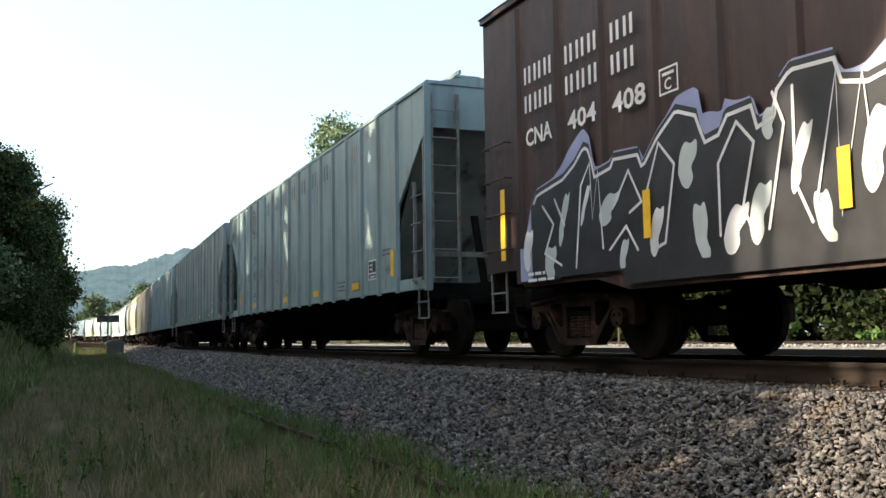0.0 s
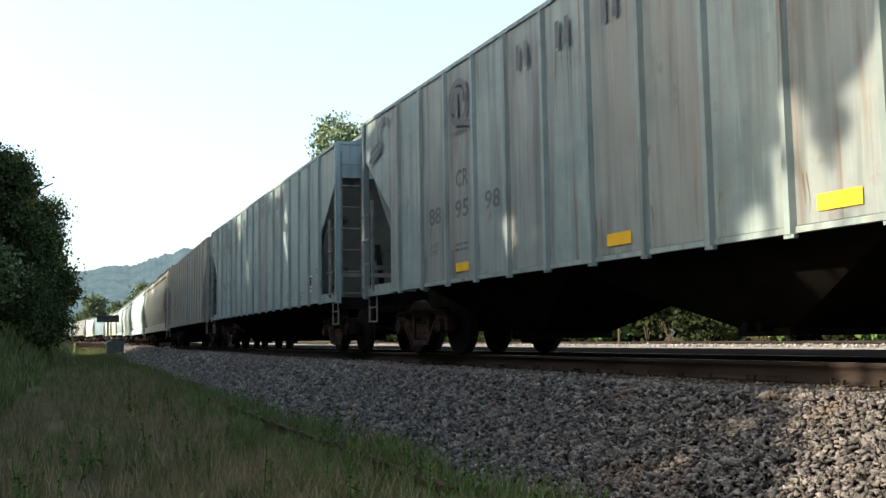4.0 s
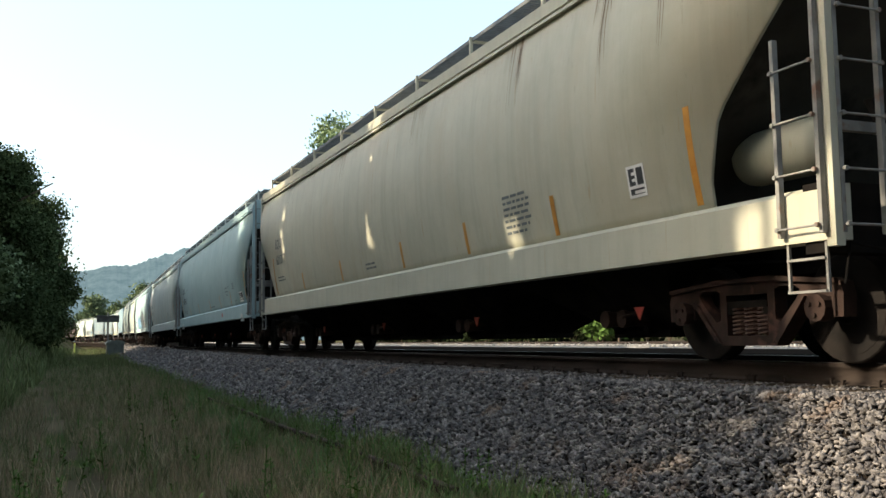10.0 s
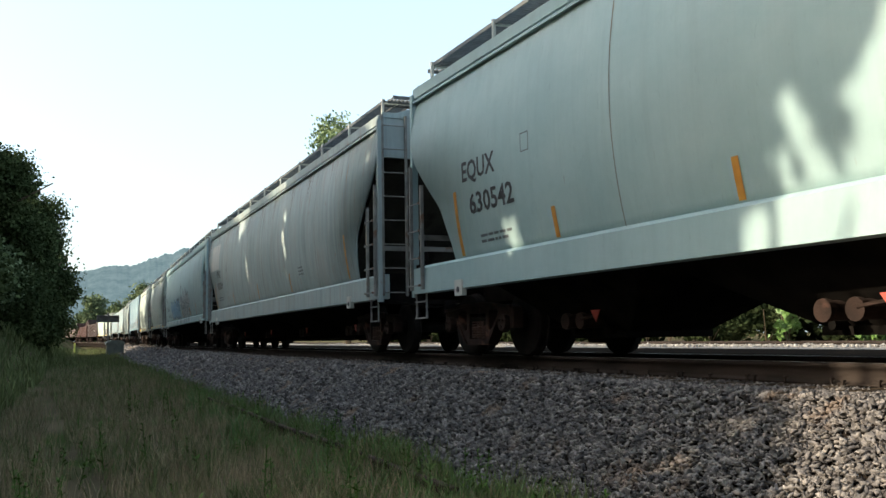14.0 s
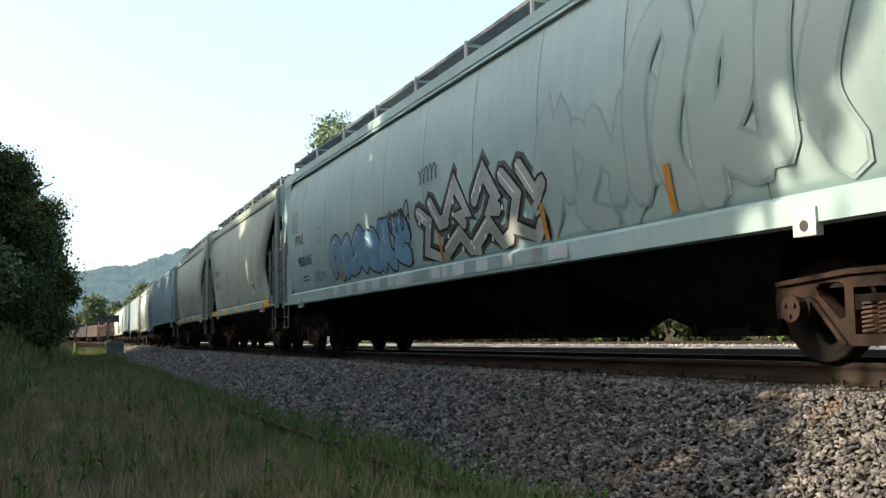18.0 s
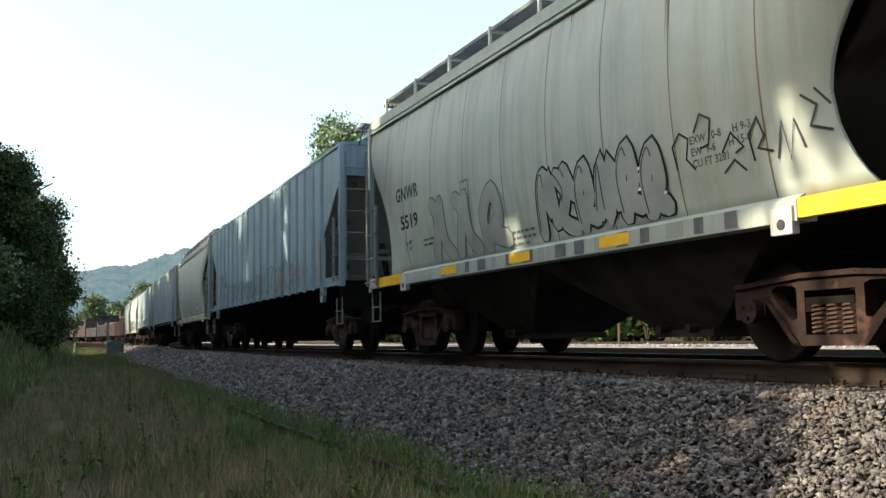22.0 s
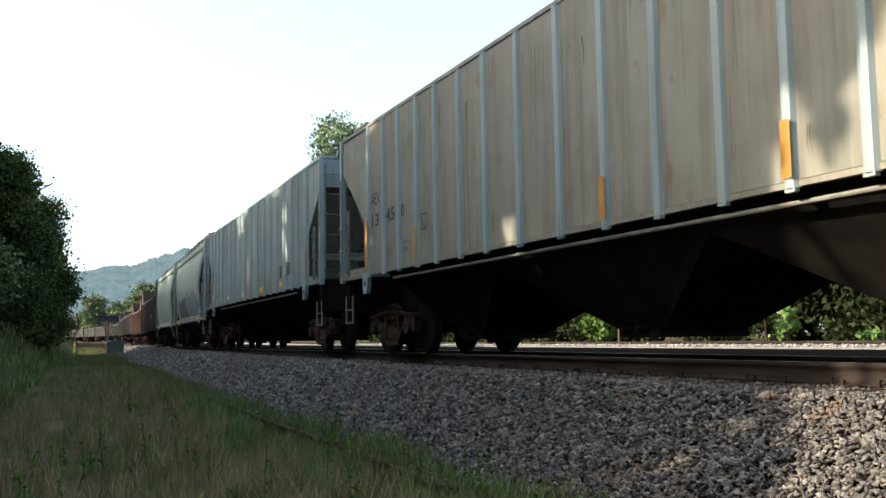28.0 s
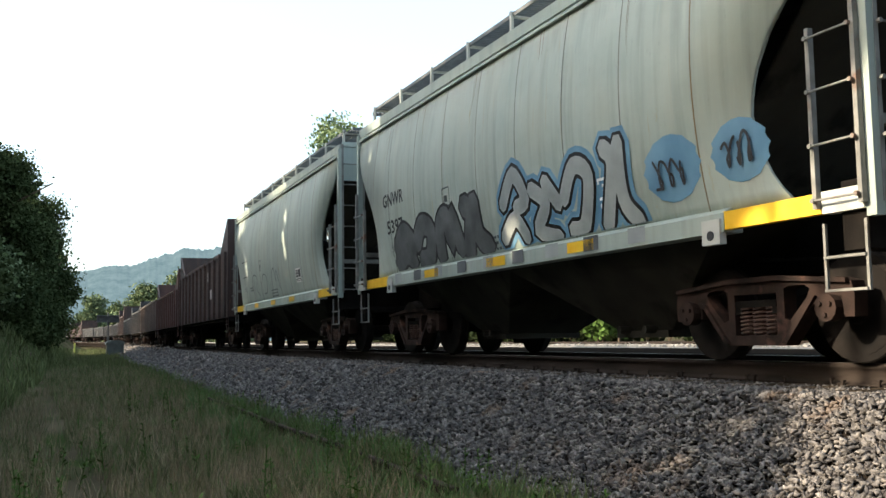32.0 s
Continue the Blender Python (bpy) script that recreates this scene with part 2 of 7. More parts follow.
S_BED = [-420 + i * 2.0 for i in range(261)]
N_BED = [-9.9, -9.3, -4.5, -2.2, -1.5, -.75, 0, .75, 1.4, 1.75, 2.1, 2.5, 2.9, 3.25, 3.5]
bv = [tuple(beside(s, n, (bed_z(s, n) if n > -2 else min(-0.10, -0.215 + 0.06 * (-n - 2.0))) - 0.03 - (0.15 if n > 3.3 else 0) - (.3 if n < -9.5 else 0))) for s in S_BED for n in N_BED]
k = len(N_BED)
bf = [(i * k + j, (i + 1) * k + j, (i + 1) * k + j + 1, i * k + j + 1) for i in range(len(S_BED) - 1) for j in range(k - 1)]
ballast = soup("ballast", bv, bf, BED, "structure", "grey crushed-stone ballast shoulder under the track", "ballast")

CUBE = np.array([(x, y, z) for x in (-1, 1) for y in (-1, 1) for z in (-1, 1)], float)
CUBE_F = np.array([(0, 1, 3, 2), (4, 6, 7, 5), (0, 4, 5, 1), (2, 3, 7, 6), (0, 2, 6, 4), (1, 5, 7, 3)])


def rotations(n):
    q = RNG.normal(size=(n, 4))
    q /= np.linalg.norm(q, axis=1)[:, None]
    w, x, y, z = q.T
    return np.stack([1 - 2 * (y * y + z * z), 2 * (x * y - z * w), 2 * (x * z + y * w), 2 * (x * y + z * w), 1 - 2 * (x * x + z * z), 2 * (y * z - x * w), 2 * (x * z - y * w), 2 * (y * z + x * w), 1 - 2 * (x * x + y * y)], 1).reshape(n, 3, 3)


def tumbled(n, tilt=.45):
    """Turns about z with a little tilt, as flat stones come to rest."""
    a, b, c = RNG.uniform(0, 2 * np.pi, n), RNG.normal(0, tilt, n), RNG.normal(0, tilt, n)
    ca, sa, cb, sb, cc, sc = np.cos(a), np.sin(a), np.cos(b), np.sin(b), np.cos(c), np.sin(c)
    return np.stack([ca * cb, ca * sb * sc - sa * cc, ca * sb * cc + sa * sc, sa * cb, sa * sb * sc + ca * cc, sa * sb * cc - ca * sc, -sb, cb * sc, cb * cc], 1).reshape(n, 3, 3)


def stones(places, size):
    """Angular broken stones at those places."""
    n = len(places)
    v = CUBE[None] * (0.45 + 0.55 * RNG.random((n, 8, 1))) * RNG.uniform(.6, 1.35, (n, 1, 3)) * np.array([1.35, .95, .55]) + RNG.normal(0, .22, (n, 8, 3))
    v = np.einsum("nij,nkj->nki", tumbled(n), v) * (size * RNG.uniform(.6, 1.3, n))[:, None, None] + np.asarray(places)[:, None, :]
    f = CUBE_F[None] + (np.arange(n) * 8)[:, None, None]
    return v.reshape(-1, 3), f.reshape(-1, 4)


def strewn(s0, s1, n0, n1, per_m2):
    count = int((s1 - s0) * (n1 - n0) * 1.2 * per_m2)
    out = []
    for s, n in zip(RNG.uniform(s0, s1, count), RNG.uniform(n0, n1, count)):
        out.append(tuple(beside(s, n, bed_z(s, n) + RNG.uniform(-.02, .012))))
    return out


for s0, s1, n0, n1, dens, size in ((-9, -2.5, .80, 3.35, 1500, .0185), (-16, -9, .80, 3.35, 950, .0225), (-30, -16, .80, 3.4, 400, .034), (-55, -30, .85, 3.4, 130, .055), (-110, -55, .9, 3.4, 30, .10), (-30, -2, -1.5, .62, 80, .045), (-9, -4, 3.3, 3.7, 60, .03), (-2.5, 9, .8, 3.35, 180, .045), (-9, 9, -3.2, -.9, 60, .05)):
    v, f = stones(strewn(s0, s1, n0, n1, dens), size)
    soup("ballast_stones", v, f, STONE, "stuff", "loose broken grey stones", "ballast", parent=None)
stone_meshes = []
for i in range(10):
    v, f = stones([(0, 0, 0)], .022)
    me = bpy.data.meshes.new("stone")
    me.from_pydata([tuple(a) for a in v], [], [tuple(a) for a in f])
    me.materials.append(STONE)
    stone_meshes.append(me)
for i in range(300):
    s, n = RNG.uniform(-6.6, -3.4), RNG.uniform(1.4, 3.2)
    ob = new("stone", stone_meshes[i % 10])
    ob.parent = ballast
    ob.matrix_local = Matrix.Translation(beside(s, n, bed_z(s, n) + .02)) @ Euler((i, i * 1.7, i * .6)).to_matrix().to_4x4()


# ---- rails and ties ----
RAIL_PROFILE = [(-.070, -.185), (.070, -.185), (.066, -.172), (.018, -.158), (.010, -.140), (.010, -.052), (.034, -.042), (.036, -.008), (.028, 0), (-.028, 0), (-.036, -.008), (-.034, -.042), (-.010, -.052), (-.010, -.140), (-.018, -.158), (-.066, -.172)]


def swept(name, profile, n_mid, z_off, mat, s_list, parent=None, lift=lambda s: 0.0, capped=True):
    v = [tuple(beside(s, n_mid + a, z_off + b + lift(s))) for s in s_list for a, b in profile]
    k = len(profile)
    f = [(i * k + j, i * k + (j + 1) % k, (i + 1) * k + (j + 1) % k, (i + 1) * k + j) for i in range(len(s_list) - 1) for j in range(k)]
    return soup(name, v, f, mat, parent=parent)


S_RAIL = [-420 + i * 3.0 for i in range(174)]
for n in (.7535, -.7535):
    r = swept("rail", RAIL_PROFILE, n, 0, RAIL_RUST, S_RAIL)
    tagged(r, "rusty steel rail with a bright worn head", "rail", "", "structure")
    swept("running_surface", [(-.024, .0005), (.024, .0005), (.024, .003), (-.024, .003)], n, 0, RAIL_TOP, S_RAIL, r)


def build_tie(bm):
    box(bm, -.115, .115, -1.30, 1.30, -.37, -.19)
    bmesh.ops.bevel(bm, geom=bm.edges[:], offset=.012, segments=1, affect="EDGES")


def build_plate(bm):
    prism(bm, [(-.09, -.21), (.09, -.21), (.09, -.193), (-.09, -.193)], -.18, .18)


def build_spike(bm):
    box(bm, -.009, .009, -.009, .009, -.22, -.155)
    box(bm, -.016, .016, -.012, .022, -.158, -.142)


TIE_MESH = {}
for nm, fn, mat in (("tie", build_tie, TIE_WOOD), ("plate", build_plate, RAIL_RUST), ("spike", build_spike, RAIL_RUST)):
    bm = bmesh.new()
    fn(bm)
    fixed(bm)
    TIE_MESH[nm] = bpy.data.meshes.new(nm)
    bm.to_mesh(TIE_MESH[nm])
    bm.free()
    TIE_MESH[nm].materials.append(mat)
ties = tagged(new("track_ties"), "dark creosoted wooden ties under the rails", "tie", "", "structure")
s = 8.0
i = 0
while s > -130:
    x, y, z, th = line_at(s)
    t = new("tie", TIE_MESH["tie"])
    t.parent = ties
    t.matrix_local = pose(x, y, z, 0, 0, math.degrees(th) + RNG.uniform(-1, 1))
    if s > -34:
        for n in ((.7535,) if s < -20 else (.7535, -.7535)):
            p = new("tie_plate", TIE_MESH["plate"])
            p.parent = t
            p.matrix_local = pose(0, -n, 0)
            for dx, dn in ((-.05, .085), (.06, .088))[:1 + i % 2]:
                q = new("spike", TIE_MESH["spike"])
                q.parent = t
                q.matrix_local = pose(dx + RNG.uniform(-.03, .03), -n - dn, RNG.uniform(0, .02))
    s -= .52
    i += 1

# old rail left lying at the foot of the ballast
S_OLD = [-20.5 + i for i in range(14)]
old = swept("old_rail", RAIL_PROFILE, 3.70, 0, OLD_RAIL, S_OLD, lift=lambda s: -1.055 + 0.0075 * min(-s, 110) + .012 * math.sin(s))
tagged(old, "rusty discarded rail lying in the grass", "rail")

# second track on the far side, its rails nearly buried in pale gravel
S_FAR = [-300 + i * 4.0 for i in range(100)]
gravel = [tuple(beside(s, n, z)) for s in S_FAR for n, z in ((-9.4, -.25), (-9.6, -.10), (-12.4, -.09), (-13.6, -.08), (-16.5, -.10), (-17.5, -.3))]
soup("gravel_strip", gravel, [(i * 6 + j, i * 6 + j + 1, (i + 1) * 6 + j + 1, (i + 1) * 6 + j) for i in range(len(S_FAR) - 1) for j in range(5)], surface("pale_gravel", (0.15, 0.138, 0.126), (0.28, 0.26, 0.24), 14.0, 0.9, fine=45, bump=0.9), "structure", "pale sunlit gravel beside the far track", "gravel")
for n in (-12.4, -13.9):
    tagged(swept("rail", RAIL_PROFILE, n, .0, RAIL_RUST, S_FAR), "rusty rail of the far siding in gravel", "rail", "", "structure")
pts = [tuple(beside(s, n, -.085)) for s, n in zip(RNG.uniform(-70, -4, 5000), RNG.uniform(-13.5, -9.7, 5000))]
v, f = stones(pts, .035)
soup("gravel_stones", v, f, surface("pale_stone", (0.19, 0.175, 0.16), (0.38, 0.355, 0.325), 9.0, 0.9, bump=0.3, island=.4), "stuff", "loose pale gravel stones", "gravel")


# ---- grass ----
def blades(roots, height, width, lean=.35, scale=1.0):
    """Tapered, bent blades: two quads each, the upper one pinched to a tip."""
    n = len(roots)
    r = np.asarray(roots)
    a = RNG.uniform(0, 2 * np.pi, n)
    side = np.stack([np.cos(a), np.sin(a), 0 * a], 1)
    b = RNG.uniform(0, 2 * np.pi, n)
    fall = np.stack([np.cos(b), np.sin(b), 0 * b], 1)
    h = height * RNG.uniform(.45, 1.2, n) * scale
    w = width * RNG.uniform(.6, 1.3, n)
    bend = lean * h * RNG.uniform(.2, 1.4, n)
    up = np.array([0, 0, 1.0])
    mid = r + up * (h * .55)[:, None] + fall * (bend * .35)[:, None]
    tip = r + up * (h * .95)[:, None] + fall * bend[:, None]
    v = np.stack([r - side * w[:, None] / 2, r + side * w[:, None] / 2, mid - side * w[:, None] * .36, mid + side * w[:, None] * .36, tip - side * w[:, None] * .05, tip + side * w[:, None] * .05], 1)
    f = np.array([(0, 1, 3, 2), (2, 3, 5, 4)])[None] + (np.arange(n) * 6)[:, None, None]
    return v.reshape(-1, 3), f.reshape(-1, 4)


def meadow(count, xs, edge, keep, height, width, mat, name, label):
    """Blades over the lane between the bank and the ballast; keep(x, y) gives the chance that one stands."""
    x = -np.exp(RNG.uniform(math.log(-xs[1]), math.log(-xs[0]), count))
    roots = []
    for xx in x:
        lo, hi = edge(xx)
        y = RNG.uniform(lo, hi)
        if RNG.random() < keep(xx, y):
            roots.append((xx, y, ground_z(xx, y) - .02))
    tall = np.array([.45 + 1.1 * patch(a, b, 1.1) ** 1.3 for a, b, _ in roots])
    v, f = blades(roots, height, width, scale=tall)
    soup(name, v, f, mat, "stuff", label, "grass")


def toe_y(x):
    return line_at(x)[1] - TOE


def patch(x, y, f=.35):
    """Smooth cloudy value between 0 and 1."""
    return 0.5 + 0.5 * noise.noise((x * f, y * f * 2, 2.0))


def lane(x, y):
    """Two wheel tracks of the lane: little grows in them."""
    c = .55 + .05 * math.sin(x * .5)
    return .10 if abs(y - c) < .19 or abs(y - c + 1.5) < .22 else 1.0


meadow(60000, (-46, -5.5), lambda x: (-3.0, toe_y(x) + .05), lambda x, y: lane(x, y) * (.05 + 1.1 * patch(x, y) ** 1.5 * (.3 + 1.3 * patch(x, y, 1.3) ** 2)), .24, .012, GRASS, "grass", "short green grass in the shade")
meadow(72000, (-46, -5.5), lambda x: (-3.0, toe_y(x) - .1), lambda x, y: lane(x, y) * (1 - patch(x, y)) * (.5 + 1.2 * patch(x + 40, y, 1.5)) * 1.1, .28, .008, STRAW, "dry_grass", "dry straw-coloured grass")
meadow(9000, (-45, -5.5), lambda x: (toe_y(x) - .75, toe_y(x) + .30), lambda x, y: 0.0 if abs(y - line_at(x)[1] + 3.70) < .09 else .2 + .8 * patch(x, y, .9), .36, .016, GRASS, "tall_grass", "taller green grass along the ballast foot")
meadow(30000, (-110, -22), lambda x: (-4.0, toe_y(x)), lambda x, y: lane(x, y) * (.4 + .6 * patch(x, y, .2)) * min(1.0, max(.1, (-x - 22) / 22)), .28, .035, GRASS, "far_grass", "green grass of the lane farther off")
meadow(12000, (-90, -16), lambda x: (-6.0, -0.3 + .06 * (-x - 18)), lambda x, y: 1.0, .55, .05, GRASS, "bank_grass", "dark weeds on the bank")


def tufts(count, xs, edge, per, height, width, mat, name, label):
    """Grass that stands in separate tufts."""
    roots = []
    for x in -np.exp(RNG.uniform(math.log(-xs[1]), math.log(-xs[0]), count)):
        lo, hi = edge(x)
        y = RNG.uniform(lo, hi)
        if abs(y - line_at(x)[1] + 3.70) < .1 or lane(x, y) < 1 or RNG.random() > .15 + 1.2 * patch(x + 9, y, .5) ** 2:
            continue
        r = RNG.uniform(.03, .16)
        for a, b in RNG.normal(0, r, (per, 2)):
            roots.append((x + a, y + b, ground_z(x + a, y + b) - .02))
    v, f = blades(roots, height, width, .55)
    soup(name, v, f, mat, "stuff", label, "grass")


tufts(900, (-34, -5.6), lambda x: (-2.0, toe_y(x) + .05), 26, .26, .011, GRASS, "grass_tufts", "green grass tufts in the lane")
tufts(420, (-26, -5.6), lambda x: (-1.0, toe_y(x)), 22, .34, .007, STRAW, "straw_tufts", "dry upright grass tufts in the lane")
tufts(420, (-24, -5.6), lambda x: (toe_y(x) - 1.2, toe_y(x) + .1), 26, .30, .014, LEAF_LIGHT, "fresh_tufts", "fresh green tufts by the old rail")

roots = [(x, y, ground_z(x, y) - .02) for x, y in zip(RNG.uniform(-6, 9, 9000), RNG.uniform(-4.5, 3.6, 9000)) if math.hypot(x, y) > .9]
v, f = blades(roots, .22, .012)
soup("near_grass", v, f, GRASS, "stuff", "short grass round the camera's stand", "grass")


# upright leafy weeds, and low broad-leaved ones, in the lane and along the old rail
def weed(x, y, h, seed):
    rng = random.Random(seed)
    w = new("weed")
    w.location = (x, y, ground_z(x, y) - .02)
    bm = bmesh.new()
    top = Vector((rng.uniform(-.08, .08), rng.uniform(-.08, .08), h))
    bar(bm, (0, 0, 0), top, .005, 5)
    part("stem", bm, WEED, w)
    bm = bmesh.new()
    for i in range(int(14 + h * 40)):
        u = rng.uniform(.12, 1.0)
        a = rng.uniform(0, 6.28)
        ln = rng.uniform(.05, .11) * (1.2 - .6 * u)
        p, d, n = top * u, Vector((math.cos(a), math.sin(a), rng.uniform(-.1, .7))), Vector((-math.sin(a), math.cos(a), 0))
        quad_pts = (p, p + d * ln * .5 + n * ln * .2, p + d * ln, p + d * ln * .5 - n * ln * .2)
        bm.faces.new([bm.verts.new(c) for c in quad_pts])
    tagged(part("leaves", bm, WEED, w), kind="stuff")
    tagged(w, "upright leafy green weed in the shady grass", "weed", "weeds in the lane")


weed_rng = random.Random(17)
for i in range(170):
    x = -math.exp(weed_rng.uniform(math.log(5.6), math.log(20)))
    lo = max(-1.2, .25 * -x - 3.2)
    y = weed_rng.uniform(lo, toe_y(x) - .1) if i % 3 else toe_y(x) - weed_rng.uniform(-.1, .7)
    if x < -7.5 or y > 1.5:
        weed(x, y, weed_rng.uniform(.18, .42) if i % 4 else weed_rng.uniform(.4, .62), i)
meadow(12000, (-40, -5.0), lambda x: (toe_y(x) - .55, toe_y(x) + .15), lambda x, y: 0.0 if abs(y - line_at(x)[1] + 3.70) < .10 else max(0.0, patch(x, y, 1.3) * 2.4 - 1.0), .30, .020, LEAF_LIGHT, "grass_tufts", "bright green grass tufts beside the old rail")


# ---- trees, shrubs and hills ----
def leaf_quads(centres, size, flat_up=0.0):
    n = len(centres)
    q = np.array([(-1, -.6, 0), (.2, -.75, 0), (1, 0, 0), (.1, .75, 0)], float)
    v = np.einsum("nij,kj->nki", rotations(n), q) * (size * RNG.uniform(.6, 1.3, n))[:, None, None] + np.asarray(centres)[:, None, :]
    f = np.arange(n * 4).reshape(n, 4)
    return v.reshape(-1, 3), f


def clumped(blobs, per_blob, spread, keep_low=None):
    """Leaf places in many small clumps on the shells of larger blobs (centre, radii)."""
    out = []
    for (cx, cy, cz), (rx, ry, rz) in blobs:
        d = RNG.normal(size=(per_blob // 24, 3))
        d /= np.linalg.norm(d, axis=1)[:, None]
        rad = RNG.uniform(.55, 1.08, (len(d), 1))
        mids = d * rad * np.array([rx, ry, rz]) + np.array([cx, cy, cz])
        for m in mids:
            out.append(m + RNG.normal(0, spread, (24, 3)) * np.array([1, 1, .7]))
    return np.concatenate(out)


def lit_edge(z):
    """Right edge of the unseen canopy, by height, set to where sunlight should begin; seen along the sun at y = -8.5.
    """
    return np.interp(z, [5.0, 6.35, 7.1, 7.45, 7.75, 8.3, 8.9, 9.12, 9.22, 10.0, 10.4, 12.0, 14.0], [-7.8, -8.05, -8.55, -8.9, -9.75, -9.75, -9.6, -9.5, -8.55, -8.3, -7.95, -7.3, -6.9])


# holes cut in the unseen canopy to place sun patches: x, z, half width, half height, seen along the sun at y = -8.5
SKY_HOLES = [(-8.85, 7.42, .14, .10), (-9.05, 6.92, .24, .11), (-8.98, 6.42, .17, .08), (-9.2, 9.33, .12, .09), (-8.78, 9.3, .10, .12), (-9.27, 9.9, .08, .10), (-8.85, 9.65, .16, .20), (-10.13, 9.72, .07, .08), (-11.12, 9.25, .10, .12), (-13.1, 9.17, .10, .16), (-13.8, 9.25, .28, .27), (-14.95, 8.9, .09, .12), (-16.0, 8.9, .09, .14), (-16.93, 8.87, .15, .14), (-19.4, 10.0, .12, .40), (-21.7, 10.1, .12, .24), (-26.0, 10.5, .17, 1.1), (-16.6, 6.75, .55, .11), (-12.6, 6.0, .45, .09), (-14.4, 6.3, .25, .06), (-31.0, 10.2, .2, .5), (-20.6, 7.0, .3, .08)]


def leafy(at):
    """Which leaf places stay, once the open edge and the holes of the canopy are left free."""
    k = (-8.5 - at[:, 1]) / sun_dir.y
    x, z = at[:, 0] + sun_dir.x * k, at[:, 2] + sun_dir.z * k
    x = x + .10 * np.sin(5.3 * z + 2.1 * x) + .05 * np.sin(13.0 * z)
    keep = ~((x > lit_edge(z) + .04) & (x < -1.5))
    for cx, cz, rx, rz in SKY_HOLES:
        keep &= ((x - cx) / (rx + .10)) ** 2 + ((z - cz) / (rz + .10)) ** 2 > 1
    return keep


def add_tree(name, x, y, height, crown_r, leaves, leaf, seed, label, mat=None, trunk_r=.22, low=.25, z0=None, lobes=9, spread=.32, limbs=7, full=False, thin=0.0, shade=False):
    """Tapered trunk with limbs and a crown of clumped leaves."""
    rng = random.Random(seed)
    base = z0 if z0 is not None else ground_z(x, y) - .1
    tree = new(name)
    tree.location = (x, y, base)
    bm = bmesh.new()
    pts = [Vector((0, 0, 0))]
    for i in range(1, 6):
        pts.append(Vector((rng.uniform(-.12, .12) * i, rng.uniform(-.12, .12) * i, height * .8 * i / 5)))
    for i in range(5):
        a, b = pts[i], pts[i + 1]
        d = b - a
        m = Matrix.Translation((a + b) / 2) @ d.to_track_quat("Z", "Y").to_matrix().to_4x4()
        bmesh.ops.create_cone(bm, cap_ends=True, segments=9, radius1=trunk_r * (1 - .17 * i), radius2=trunk_r * (1 - .17 * (i + 1)), depth=d.length * 1.02, matrix=m)
    part("trunk", bm, BARK, tree, smooth=True)
    blobs = []
    for i in range(limbs):
        k = rng.randrange(2, 5)
        a = pts[k]
        ang = rng.uniform(0, 6.28)
        b = a + Vector((math.cos(ang) * crown_r * .7, math.sin(ang) * crown_r * .7, rng.uniform(.1, .3) * height))
        bm = bmesh.new()
        d = b - a
        m = Matrix.Translation((a + b) / 2) @ d.to_track_quat("Z", "Y").to_matrix().to_4x4()
        bmesh.ops.create_cone(bm, cap_ends=True, segments=6, radius1=trunk_r * .4, radius2=trunk_r * .12, depth=d.length, matrix=m)
        part("limb", bm, BARK, tree)
    for i in range(lobes):
        zz = height * rng.uniform(low, .92)
        u = (zz / height - low) / (1 - low)
        reach = crown_r * (.85 if full else 1 - .75 * u * u) * rng.uniform(.2, .72)
        ang = rng.uniform(0, 6.28)
        r = crown_r * rng.uniform(.34, .52) * (1 if full else 1 - .3 * u)
        blobs.append(((reach * math.cos(ang), reach * math.sin(ang), zz), (r, r, r * .8)))
    at = clumped(blobs, leaves // lobes, spread)
    if thin:
        gaps = np.repeat(RNG.random(len(at) // 24) < thin, 24) & (at[:, 2] > 8.0)
        at = at[~gaps]
    if shade:
        at = at[leafy(at + np.array([x, y, base]))]
    v, f = leaf_quads(at, leaf)
    cr = soup("crown", v, f, mat or LEAF, parent=tree)
    tagged(cr, kind="stuff")
    return tagged(tree, label, "tree")


# big tree and its neighbours on the bank, seen against the sky
add_tree("tree", -47, -1.6, 8.0, 3.7, 60000, .078, 1, "dark broadleaf tree on the bank", low=.12, lobes=16)
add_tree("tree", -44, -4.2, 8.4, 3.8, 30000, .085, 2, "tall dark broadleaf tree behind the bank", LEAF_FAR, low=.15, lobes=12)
add_tree("tree", -60, 0.45, 8.3, 3.15, 38000, .08, 3, "bushy broadleaf tree beside the lane", low=.05, lobes=12)
add_tree("tree", -80, 1.7, 6.0, 2.1, 10000, .13, 4, "bushy broadleaf tree by the far lane", low=.05, lobes=9)
add_tree("tree", -38, -3.0, 6.5, 2.6, 16000, .10, 6, "broadleaf tree on the bank in shade", low=.05, lobes=10)
# tree whose top shows above the train
add_tree("tree", -61.4, 20.2, 17.0, 3.2, 6600, .115, 7, "tall airy tree with light leaves behind the track", LEAF_AIRY, low=.6, lobes=12, z0=-.2, spread=.34)
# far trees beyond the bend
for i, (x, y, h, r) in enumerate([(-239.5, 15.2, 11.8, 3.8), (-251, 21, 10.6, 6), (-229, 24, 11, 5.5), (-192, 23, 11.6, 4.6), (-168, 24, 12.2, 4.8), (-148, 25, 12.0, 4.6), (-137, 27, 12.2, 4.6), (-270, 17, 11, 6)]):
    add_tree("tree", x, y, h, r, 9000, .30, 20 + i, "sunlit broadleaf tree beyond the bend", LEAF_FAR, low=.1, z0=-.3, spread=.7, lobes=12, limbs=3)
